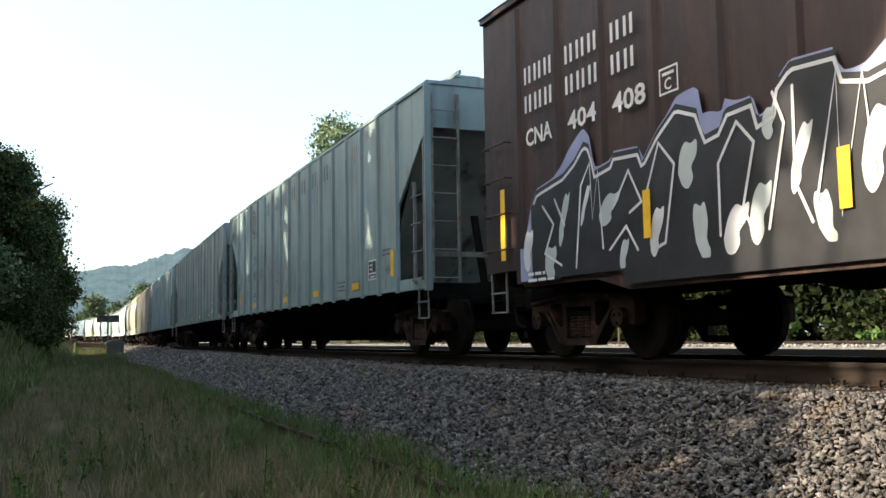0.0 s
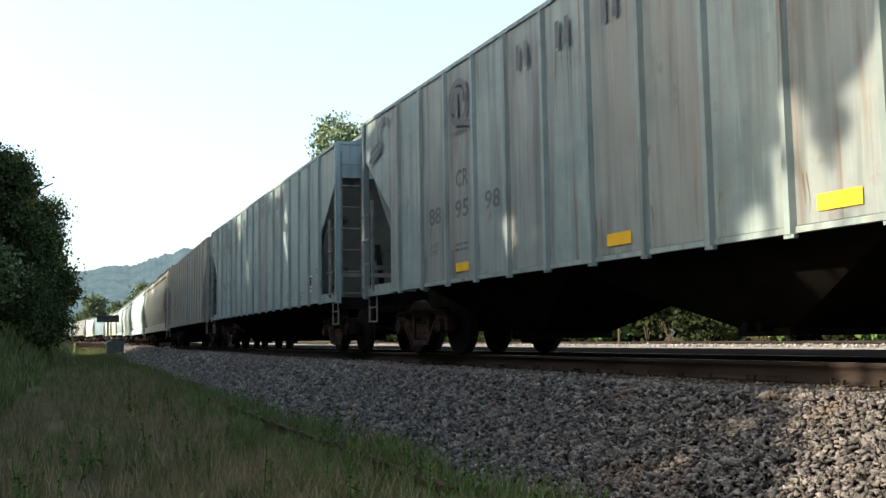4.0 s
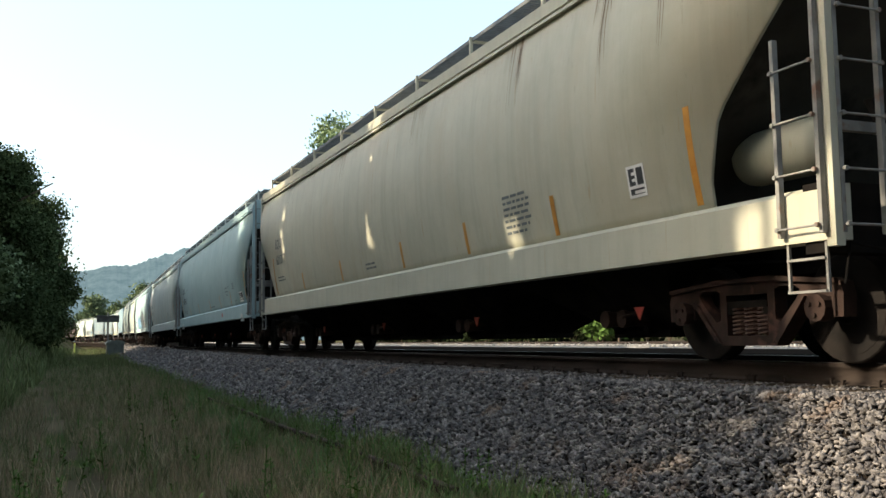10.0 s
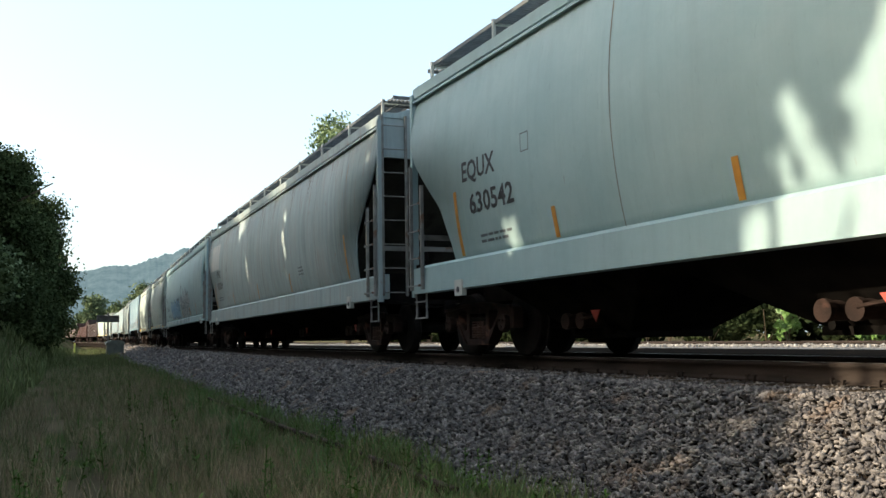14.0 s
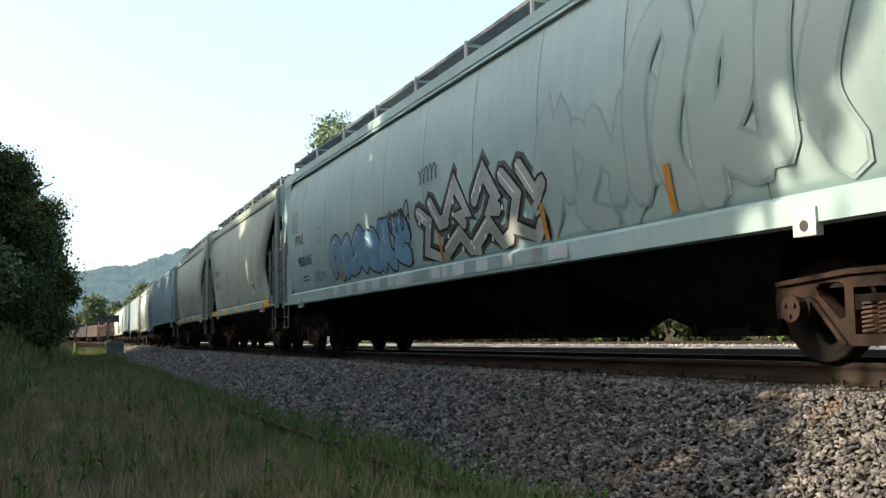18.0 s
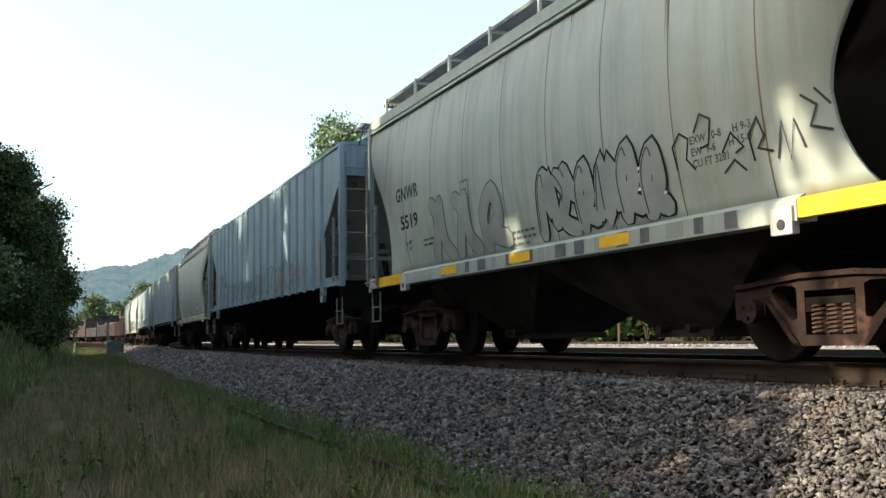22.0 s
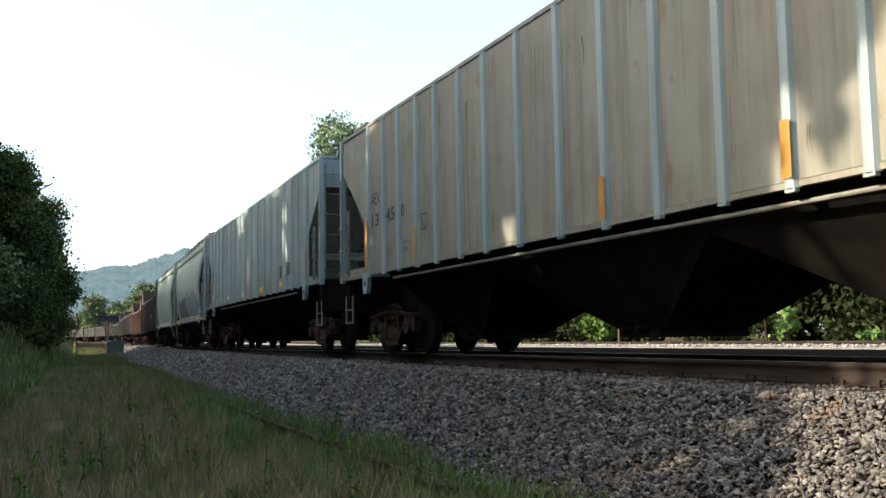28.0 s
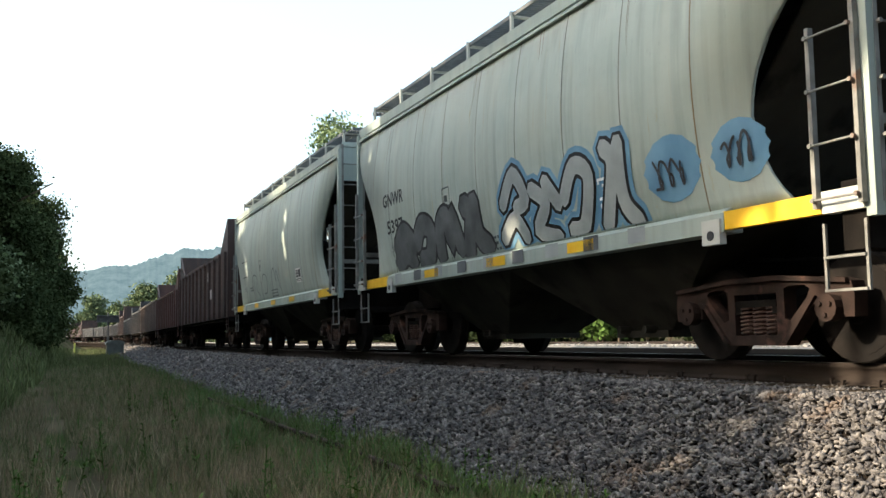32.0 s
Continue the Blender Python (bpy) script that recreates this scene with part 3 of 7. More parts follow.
# woods behind the far siding
for i, (x, y, h, r) in enumerate([(-21.2, 24.2, 11, 3.2), (-27, 28, 12, 3.5), (-34, 29, 12, 3.8), (-14, 27, 12, 3.5), (-42, 30, 11, 3.6), (-52, 31, 12, 4), (-64, 33, 12, 4), (-8, 29, 12, 3.6), (-78, 36, 13, 4), (-31, 33, 13, 4), (-18, 32, 13, 4), (-24, 36, 13, 4)]):
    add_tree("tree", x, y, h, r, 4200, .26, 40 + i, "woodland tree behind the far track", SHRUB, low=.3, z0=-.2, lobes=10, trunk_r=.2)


def shrub(name, x, y, w, h, leaves, leaf, seed, label, mat, z0=-.15):
    rng = random.Random(seed)
    sh = new(name)
    sh.location = (x, y, z0)
    for i in range(4):
        bm = bmesh.new()
        bar(bm, (0, 0, 0), (rng.uniform(-w, w) * .4, rng.uniform(-w, w) * .3, h * .75), .018, 5)
        part("stem", bm, BARK, sh)
    blobs = [((rng.uniform(-.5, .5) * w, rng.uniform(-.3, .3) * w, h * rng.uniform(.3, .75)), (w * .35, w * .3, h * .26)) for _ in range(6)]
    v, f = leaf_quads(clumped(blobs, max(24, leaves // 6), .10 * max(1, w)), leaf)
    tagged(soup("foliage", v, f, mat, parent=sh), kind="stuff")
    return tagged(sh, label, "shrub")


for i in range(26):
    x = -11 - i * 2.5 + RNG.uniform(-.6, .6)
    shrub("shrub", x, 23.5 + RNG.uniform(-.6, 1.2) + max(0, -x - 30) * .06, RNG.uniform(1.6, 2.6), RNG.uniform(1.1, 2.4), 900, .10, 100 + i, "leafy shrub with shade-darkened leaves beside the far gravel", SHRUB)
shrub("young_sapling", -22.0, 21.0, .55, 1.2, 420, .10, 150, "bright green sapling growing from the gravel", LEAF_LIGHT, -.12)
shrub("young_sapling", -19.8, 22.0, .6, .45, 260, .09, 151, "low bright green seedling in the gravel", LEAF_LIGHT, -.12)
shrub("shrub", -33.5, 22.0, 1.5, 1.35, 900, .12, 152, "rounded leafy bush beside the far gravel", WEED, -.12)
# understorey that closes the woods
blobs = [((-6 - i * 1.6, 28.5 + 1.2 * math.sin(i * 2.1) + max(0, i - 15) * .1, 1.0 + .9 * (math.sin(i * 1.3) + 1)), (1.6, 1.0, 1.8)) for i in range(52)]
blobs += [((-7 - i * 1.9, 26.2 + .5 * math.sin(i * 1.7) + max(0, i - 13) * .12, 1.6 + .8 * (math.sin(i * 2.3) + 1)), (1.5, .7, 1.9)) for i in range(40)]
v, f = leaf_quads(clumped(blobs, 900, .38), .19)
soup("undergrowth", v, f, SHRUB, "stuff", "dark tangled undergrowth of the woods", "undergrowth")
# post in the shrubs
bm = bmesh.new()
bar(bm, (0, 0, 0), (.05, 0, 1.3), .05, 7)
post = tagged(part("fence_post", bm, BARK), "weathered wooden post among the shrubs", "post")
post.location = (-30.5, 20.8, -.15)

# unseen trees behind the camera that shade the lane and the cars
SHADE = [(-12.05 - 2.9 * i, -8.5 + .6 * math.sin(i * 2.3), 11.6 + .35 * math.sin(i * 1.7), 2.15) for i in range(16)] + [(-17 - 6.2 * i, -13.5, 14.0, 4.0) for i in range(9)] + [(1.5 + 6.0 * i, -11 + 1.2 * math.sin(i * 1.9), 13, 3.8) for i in range(6)] + [(14 + 7 * i, 1.5 - 4 * i, 13, 4.0) for i in range(2)] + [(9.5, -4.2, 13.0, 3.6)]
# those with x above 0 are added only to hold back sky light
for i, (x, y, h, r) in enumerate(SHADE):
    add_tree("tree", x, y, h, r, 12500 if i < 16 else 11000, .27 if i < 16 else .36, 70 + i, "unseen leafy shade tree beside the lane", low=.30 if i < 16 or i > 32 else .04, lobes=26, spread=.42, limbs=5, full=i < 16, shade=True, thin=(.15, .5, .62, .62, .6, .55, .5, .45)[i] if i < 8 else 0)

# unseen row farther along, added to dim the far cars
for i in range(6):
    add_tree("tree", -58.5 - 3.6 * i, -9.5 + .8 * math.sin(i * 2.1), 11.5, 2.3, 5200, .32, 110 + i, "unseen leafy shade tree beside the lane", low=.25, lobes=20, spread=.45, limbs=4, full=True, thin=.35, shade=True)
# unseen small trees, added to shape the right edge of the shade
add_tree("tree", -9.2, -8.5, 5.3, 1.6, 5200, .22, 97, "unseen bushy young tree that shapes the shade's edge", low=.35, lobes=14, spread=.35, limbs=3, full=True, shade=True)
add_tree("tree", -10.5, -8.5, 6.1, 1.5, 5200, .22, 98, "unseen bushy young tree that shapes the shade's edge", low=.35, lobes=14, spread=.35, limbs=3, full=True, shade=True)
add_tree("tree", -9.6, -8.9, 12.2, 2.0, 3600, .22, 99, "unseen slender tree that shapes the shade's edge", low=.82, lobes=10, spread=.35, limbs=3, shade=True)


def edge_tree(x, y, height, seed):
    """Unseen last tree of the row: small leaves added where sun still came through."""
    tree = add_tree("tree", x, y, height, 1.3, 2400, .16, seed, "unseen leafy tree that fills the end of the shady row", low=.5, lobes=10, limbs=5, shade=True)
    n = 9000
    at = np.stack([RNG.uniform(-12.4, -7.8, n), RNG.uniform(-9.4, -7.6, n), RNG.uniform(4.6, 10.2, n)], 1)
    k = (-8.5 - at[:, 1])
    at[:, 0] -= k * sun_dir.x / sun_dir.y
    at[:, 2] -= k * sun_dir.z / sun_dir.y
    at = at[leafy(at)] - np.array(tree.location)
    v, f = leaf_quads(at, .15)
    tagged(soup("sun_blocking_leaves", v, f, LEAF, parent=tree), kind="stuff")


edge_tree(-11.0, -8.5, 10.6, 96)

# unseen undergrowth, added to keep low sun off ballast and grass
blobs = [((-11.2 - i * 1.7, -7.6 + .5 * math.sin(i * 1.9), 3.0 + 1.2 * math.sin(i * 1.1)), (1.4, 1.0, 3.6)) for i in range(38)]
at = clumped(blobs, 800, .45)
v, f = leaf_quads(at[leafy(at)], .30)
soup("undergrowth", v, f, LEAF, "stuff", "unseen dense undergrowth that blocks low sun along the bank", "undergrowth")

# trees hidden behind the big one, added to shade the far cars
for i, (x, y) in enumerate([(-66, -1.2), (-74, -.6), (-103, 1.2), (-111, 2.4)]):
    add_tree("tree", x, y, 9.6, 3.3, 5200, .30, 130 + i, "unseen broadleaf tree that shades the far cars", low=.12, lobes=18, spread=.5, limbs=4)

# unseen low thicket past the shady row, added to cut low sky light
blobs = [((-9.4 + i * 1.5, -8.2 + .5 * math.sin(i * 1.9), 1.9 + .35 * math.sin(i * 1.3)), (1.2, .9, 2.3)) for i in range(16)] + [((16 + .9 * math.sin(i), -7 + i * 1.6, 2.2), (1.1, 1.3, 3.6)) for i in range(7)]
at = clumped(blobs, 800, .35)
v, f = leaf_quads(at[leafy(at)], .22)
soup("thicket", v, f, LEAF, "stuff", "unseen low thicket that cuts low sky light", "undergrowth")

# unseen hedge behind and beside the lane, added to block the low sky
blobs = [((-72 + i * 1.9, -14.5 + .7 * math.sin(i * 1.7), 2.6 + .5 * math.sin(i * 2.7)), (1.5, 1.1, 3.4)) for i in range(64)] + [((32 + 1.2 * math.sin(i), -12 + i * 1.8, 2.6), (1.2, 1.4, 3.2)) for i in range(8)]
v, f = leaf_quads(clumped(blobs, 720, .45), .34)
soup("hedge", v, f, LEAF, "stuff", "unseen tall hedge that blocks low sky behind the lane", "hedge")

# wooded ridge; its distance haze is a pale blue glow in the material
HILL, hn, hl_, hb = node_mat("haze_glow_hill", .9)
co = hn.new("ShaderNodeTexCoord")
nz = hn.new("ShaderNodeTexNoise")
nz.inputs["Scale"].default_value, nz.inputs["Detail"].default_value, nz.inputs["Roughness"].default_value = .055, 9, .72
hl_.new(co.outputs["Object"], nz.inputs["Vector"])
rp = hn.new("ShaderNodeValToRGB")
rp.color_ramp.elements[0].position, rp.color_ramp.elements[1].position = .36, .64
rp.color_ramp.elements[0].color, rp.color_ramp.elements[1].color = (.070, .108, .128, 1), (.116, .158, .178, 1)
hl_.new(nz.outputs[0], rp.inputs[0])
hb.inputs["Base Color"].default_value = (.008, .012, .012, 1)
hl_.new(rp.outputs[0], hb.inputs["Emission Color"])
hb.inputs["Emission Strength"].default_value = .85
hv, hf = [], []
HN, HJ = 720, 14
for i in range(HN + 1):
    deg = 50 + 45 * i / HN
    az = radians(deg)
    ridge = float(np.interp(deg, [50, 62, 70, 76, 81.2, 84, 86.9, 90, 95], [60, 100, 121, 137, 131, 112, 99, 88, 60])) + 5 * noise.noise((i * .043, 0, 0)) + 3.0 * noise.noise((i * .3, 3, 0)) + 2.6 * abs(noise.noise((i * .8, 9, 0)))
    for j in range(HJ):
        d = 1150 + 20 * j
        zz = -8 + (ridge + 8) * (1 - (1 - j / (HJ - 1)) ** 1.7) + 5.0 * noise.noise((i * .08, j * 1.6, 7)) * (j < HJ - 1)
        hv.append((-math.sin(az) * d, math.cos(az) * d, zz))
hf = [(i * HJ + j, i * HJ + j + 1, (i + 1) * HJ + j + 1, (i + 1) * HJ + j) for i in range(HN) for j in range(HJ - 1)]
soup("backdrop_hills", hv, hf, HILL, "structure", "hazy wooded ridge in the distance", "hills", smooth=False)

# ---- signal and its case by the lane ----
sig = new("railway_signal")
sx, sy = -80.0, 6.35
sig.location = (sx, sy, ground_z(sx, sy))
STEEL = surface("dull_grey_steel", (0.05, 0.052, 0.055), (0.10, 0.10, 0.10), 4.0, .6, bump=.1)
BOXG = surface("grey_green_case", (0.06, 0.075, 0.072), (0.11, 0.125, 0.115), 3.0, .6, bump=.1)
bm = bmesh.new()
bar(bm, (0, 0, -.2), (0, 0, 3.35), .07, 8)
part("mast", bm, STEEL, sig)
for dy in (-.44, .44):
    bm = bmesh.new()
    box(bm, -.12, .12, dy - .40, dy + .40, 2.55, 3.10)
    head = part("signal_head", bm, STEEL, sig, "dark box of lights facing up the line")
    bm = bmesh.new()
    box(bm, .10, .35, dy - .38, dy + .38, 3.02, 3.06)
    part("hood", bm, STEEL, head)
tagged(sig, "small trackside signal with two dark heads", "signal")
case = new("signal_case")
case.location = (sx + 1.5, sy + .42, ground_z(sx, sy))
bm = bmesh.new()
box(bm, -.6, .6, -.62, .62, 0, .80)
bmesh.ops.bevel(bm, geom=bm.edges[:], offset=.03, segments=2, affect="EDGES")
part("body", bm, BOXG, case)
bm = bmesh.new()
prism(bm, [(-.70, .80), (.70, .80), (.68, .92), (.52, 1.06), (.25, 1.13), (-.25, 1.13), (-.52, 1.06), (-.68, .92)], -.66, .66, "x")
part("lid", bm, BOXG, case)
tagged(case, "low grey-green equipment case on the grass", "case")
bm = bmesh.new()
box(bm, -.05, .05, -.07, .07, 0, .9)
marker = tagged(part("marker_post", bm, surface("yellow_green_marker", (.45, .48, .10), (.55, .56, .16), 4.0, .5)), "slim yellow marker post in the grass", "post")
marker.location = (-90, 4.4, ground_z(-90, 4.4))


# ---- rolling stock: shared pieces ----
PAINT = {
    "grey_blue": car_paint("faded_grey_blue_paint", (0.220, 0.309, 0.322), (0.317, 0.402, 0.400), streak=0.6, rusty=0.58, rust=(0.22, 0.12, 0.06), stain=.35),
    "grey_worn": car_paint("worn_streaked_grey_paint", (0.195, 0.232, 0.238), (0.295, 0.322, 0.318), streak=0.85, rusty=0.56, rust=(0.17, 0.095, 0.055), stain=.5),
    "grey_dirty": car_paint("dirty_grey_paint", (0.184, 0.247, 0.255), (0.324, 0.392, 0.390), streak=0.75, rusty=0.58),
    "grey_rusty": car_paint("rust_stained_grey_paint", (0.258, 0.254, 0.222), (0.335, 0.334, 0.298), streak=0.7, rusty=0.54, rust=(0.20, 0.105, 0.055), stain=.7),
    "brown_grey": car_paint("brown_stained_grey_paint", (0.195, 0.172, 0.140), (0.304, 0.280, 0.240), streak=0.85, rusty=0.58),
    "tan": car_paint("tan_paint", (0.405, 0.388, 0.300), (0.475, 0.455, 0.355), streak=0.18, rusty=0.64, rust=(0.36, 0.23, 0.11), stain=.4),
    "pale_blue": car_paint("pale_blue_grey_paint", (0.271, 0.382, 0.388), (0.340, 0.447, 0.448), streak=0.12, rusty=0.70, stain=.12),
    "pale_rust": car_paint("pale_grey_paint_with_rust", (0.284, 0.355, 0.353), (0.360, 0.423, 0.416), streak=0.42, rusty=0.59, rust=(0.30, 0.14, 0.06)),
    "cream": car_paint("cream_grey_paint", (0.321, 0.374, 0.337), (0.393, 0.440, 0.395), streak=0.35, rusty=0.64, rust=(0.36, 0.27, 0.13)),
    "slate": car_paint("slate_blue_grey_paint", (0.191, 0.282, 0.327), (0.266, 0.373, 0.414), streak=0.4, rusty=0.67),
    "olive": car_paint("brownish_olive_grey_paint", (0.202, 0.195, 0.160), (0.267, 0.264, 0.225), streak=0.55, rusty=0.56, rust=(0.19, 0.095, 0.058), stain=.6),
    "boxcar": car_paint("dark_red_brown_paint", (0.021, 0.0105, 0.0105), (0.038, 0.0185, 0.0165), streak=0.5, rusty=0.6, rust=(0.16, 0.07, 0.04)),
    "oxide": car_paint("oxide_brown_paint", (0.028, 0.014, 0.012), (0.052, 0.026, 0.021), streak=0.6, rusty=0.6),
    "umber": car_paint("umber_brown_paint", (0.085, 0.058, 0.046), (0.13, 0.092, 0.075), streak=0.6, rusty=0.6),
    "red": car_paint("faded_red_paint", (0.055, 0.018, 0.014), (0.085, 0.034, 0.026), streak=0.5),
    "black": car_paint("faded_black_paint", (0.023, 0.023, 0.026), (0.048, 0.048, 0.048), streak=0.5),
    "blue_rib": car_paint("blue_grey_rib_paint", (0.253, 0.328, 0.350), (0.317, 0.392, 0.408), streak=0.4, rusty=0.66),
    "white": car_paint("white_sill_paint", (0.484, 0.491, 0.452), (0.560, 0.552, 0.496), streak=0.35, rusty=0.66),
}
SEAM = surface("grimy_weld_seam", (0.10, 0.105, 0.095), (0.19, 0.185, 0.16), 6.0, 0.7, bump=0.1, spots=((0.20, 0.13, 0.06), 1.5, 0.52), stretch=(1, 1, .3))
LADDER = surface("dark_ladder_paint", (0.13, 0.125, 0.115), (0.25, 0.24, 0.22), 5.0, 0.65, bump=0.1, spots=((0.16, 0.09, 0.06), 6.0, 0.6))
YELLOW = surface("yellow_reflector", (0.75, 0.42, 0.02), (0.85, 0.52, 0.04), 6.0, 0.45, bump=0.03)
ORANGE = surface("weathered_orange_reflector", (0.40, 0.17, 0.025), (0.52, 0.25, 0.045), 6.0, 0.5, bump=0.03)
INK = surface("black_stencil_paint", (0.018, 0.018, 0.02), (0.045, 0.045, 0.05), 9.0, 0.6, bump=0.02)
INK_GREY = surface("faded_grey_stencil_paint", (0.075, 0.085, 0.09), (0.14, 0.155, 0.16), 7.0, 0.65, bump=0.02)
CHALK = surface("white_stencil_paint", (0.62, 0.60, 0.57), (0.78, 0.76, 0.73), 7.0, 0.6, bump=0.02)
SPRAY = {
    "black": surface("black_spray_paint", (0.012, 0.012, 0.014), (0.03, 0.03, 0.035), 3.0, 0.5, bump=0.02),
    "white": surface("white_spray_paint", (0.55, 0.55, 0.56), (0.72, 0.71, 0.72), 2.0, 0.5, bump=0.02),
    "silver": surface("silver_grey_spray_paint", (0.25, 0.27, 0.27), (0.37, 0.39, 0.38), 2.0, 0.5, bump=0.02),
    "blue": surface("blue_spray_paint", (0.10, 0.22, 0.34), (0.17, 0.32, 0.45), 2.0, 0.5, bump=0.02),
    "lilac": surface("lilac_blue_spray_paint", (0.22, 0.25, 0.42), (0.33, 0.35, 0.52), 1.5, 0.5, bump=0.02),
    "pale": surface("pale_silver_spray_paint", (0.40, 0.45, 0.45), (0.50, 0.54, 0.54), 2.0, 0.5, bump=0.02),
    "ghost": surface("faded_wash_spray_paint", (0.262, 0.345, 0.350), (0.305, 0.385, 0.385), 2.0, 0.55, bump=0.02),
    "wash": surface("thin_grey_wash_paint", (0.235, 0.262, 0.245), (0.335, 0.36, 0.335), 1.6, 0.55, bump=0.02),
    "teal": surface("teal_spray_paint", (0.19, 0.275, 0.285), (0.25, 0.335, 0.34), 2.0, 0.55, bump=0.02),
    "red": surface("red_spray_paint", (0.33, 0.04, 0.035), (0.45, 0.08, 0.06), 3.0, 0.5, bump=0.02),
    "rust": surface("brown_line_paint", (0.14, 0.075, 0.06), (0.21, 0.125, 0.10), 3.0, 0.6, bump=0.02),
    "grey": surface("dark_grey_spray_paint", (0.07, 0.075, 0.08), (0.13, 0.135, 0.14), 3.0, 0.55, bump=0.02),
}
MESHES = {}
SPINNERS = []
WHEEL_R = 0.457
AXLE = 0.889


def shared(name, build, material, parent, m=None, label="", smooth=False):
    """An object on a mesh that alike parts share."""
    key = (name, material.name)
    if key not in MESHES:
        bm = bmesh.new()
        build(bm)
        fixed(bm)
        me = bpy.data.meshes.new(name)
        bm.to_mesh(me)
        bm.free()
        me.materials.append(material)
        if smooth:
            me.polygons.foreach_set("use_smooth", [True] * len(me.polygons))
        MESHES[key] = me
    ob = new(name.split("#")[0], MESHES[key])
    ob.parent = parent
    if m is not None:
        ob.matrix_local = m
    if label:
        tagged(ob, label)
    return ob


def ring(bm, profile, sides=28, y_axis=True):
    """A body turned about y from (radius, y) pairs."""
    rows = []
    for r, y in profile:
        rows.append([bm.verts.new((r * math.cos(2 * math.pi * i / sides), y, r * math.sin(2 * math.pi * i / sides))) for i in range(sides)])
    for a, b in zip(rows, rows[1:]):
        for i in range(sides):
            bm.faces.new((a[i], a[(i + 1) % sides], b[(i + 1) % sides], b[i]))
    bm.faces.new(rows[0])
    bm.faces.new(rows[-1][::-1])


def build_wheelset(bm):
    for sgn in (-1, 1):
        ring(bm, [(WHEEL_R - 0.01, sgn * 0.835), (WHEEL_R, sgn * 0.825), (WHEEL_R + 0.002, sgn * 0.73), (WHEEL_R + 0.026, sgn * 0.715), (WHEEL_R + 0.022, sgn * 0.695)])
        ring(bm, [(WHEEL_R - 0.065, sgn * 0.839), (WHEEL_R - 0.07, sgn * 0.80), (0.16, sgn * 0.78), (0.13, sgn * 0.87), (0.06, sgn * 0.872)])
        # bolts round the hub
        for i in range(4):
            a = math.pi / 2 * i + 0.4
            disc(bm, 0.09 * math.cos(a), sgn * 0.87, sgn * 0.885, 0.09 * math.sin(a), 0.02, 6)
    disc(bm, 0, -1.0, 1.0, 0, 0.085, 12)


def build_side_frame(bm):
    """Cast frame with its window, spring opening and two pedestal jaws, drawn out 0.13 m."""
    y0, y1 = -1.12, -0.98
    outer = [(-1.13, .60), (-1.10, .74), (-.95, .79), (-.45, .80), (-.25, .86), (.25, .86), (.45, .80), (.95, .79), (1.10, .74), (1.13, .60), (1.12, .38), (1.02, .38), (1.0, .58), (.78, .58), (.66, .46), (.36, .15), (-.36, .15), (-.66, .46), (-.78, .58), (-1.0, .58), (-1.02, .38), (-1.12, .38)]
    holes = [[(-.27, .66), (-.27, .24), (.27, .24), (.27, .66)], [(-.36, .70), (-.42, .73), (-.60, .73), (-.66, .68), (-.62, .58), (-.42, .36), (-.36, .38)], [(.36, .70), (.36, .38), (.42, .36), (.62, .58), (.66, .68), (.60, .73), (.42, .73)]]
    def low(loop):
        return [(x, z if z < .457 else .457 + .74 * (z - .457)) for x, z in loop]
    outer, holes = low(outer), [low(h) for h in holes]
    cut = bmesh.new()
    edges = []
    for loop in [outer] + holes:
        vs = [cut.verts.new((x, y0, z)) for x, z in loop]
        edges += [cut.edges.new((a, b)) for a, b in zip(vs, vs[1:] + vs[:1])]
    bmesh.ops.triangle_fill(cut, use_beauty=True, edges=edges)
    tris = [[v.co.copy() for v in f.verts] for f in cut.faces]
    cut.free()

    def inside(p, loop):
        c = False
        for (x1, z1), (x2, z2) in zip(loop, loop[1:] + loop[:1]):
            if (z1 > p[1]) != (z2 > p[1]) and p[0] < (x2 - x1) * (p[1] - z1) / (z2 - z1) + x1:
                c = not c
        return c
    for t in tris:
        mid = (sum(v.x for v in t) / 3, sum(v.z for v in t) / 3)
        if inside(mid, outer) and not any(inside(mid, h) for h in holes):
            for y in (y0, y1):
                bm.faces.new([bm.verts.new((v.x, y, v.z)) for v in t])
    for loop in [outer] + holes:
        for (x1, z1), (x2, z2) in zip(loop, loop[1:] + loop[:1]):
            bm.faces.new([bm.verts.new(c) for c in ((x1, y0, z1), (x2, y0, z2), (x2, y1, z2), (x1, y1, z1))])
    bmesh.ops.remove_doubles(bm, verts=bm.verts[:], dist=0.0005)
    # flanges that stiffen the top and the slanting legs
    for pts in ([(-1.08, .72), (-.3, .80), (.3, .80), (1.08, .72), (1.08, .77), (.3, .86), (-.3, .86), (-1.08, .77)],):
        prism(bm, low(pts), -1.16, -1.12)
    for s in (-1, 1):
        prism(bm, [(s * .74, .56), (s * .40, .17), (s * .34, .17), (s * .66, .56)][:2] + [(s * .34, .17), (s * .66, .53)], -1.15, -1.12)


def build_spring(bm):
    pts = [(0.066 * math.cos(a), 0.066 * math.sin(a), 0.24 + 0.25 * a / (2 * math.pi * 7)) for a in [i * 2 * math.pi / 8 for i in range(57)]]
    tube(bm, pts, 0.0125, 5)


def build_journal(bm):
    box(bm, -.13, .13, -1.1, -.92, .40, .60)
    disc(bm, 0, -1.19, -1.08, .457, .115, 12)
    for i in range(3):
        a = 2.1 * i + .5
        disc(bm, .06 * math.cos(a), -1.21, -1.18, .457 + .06 * math.sin(a), .02, 6)


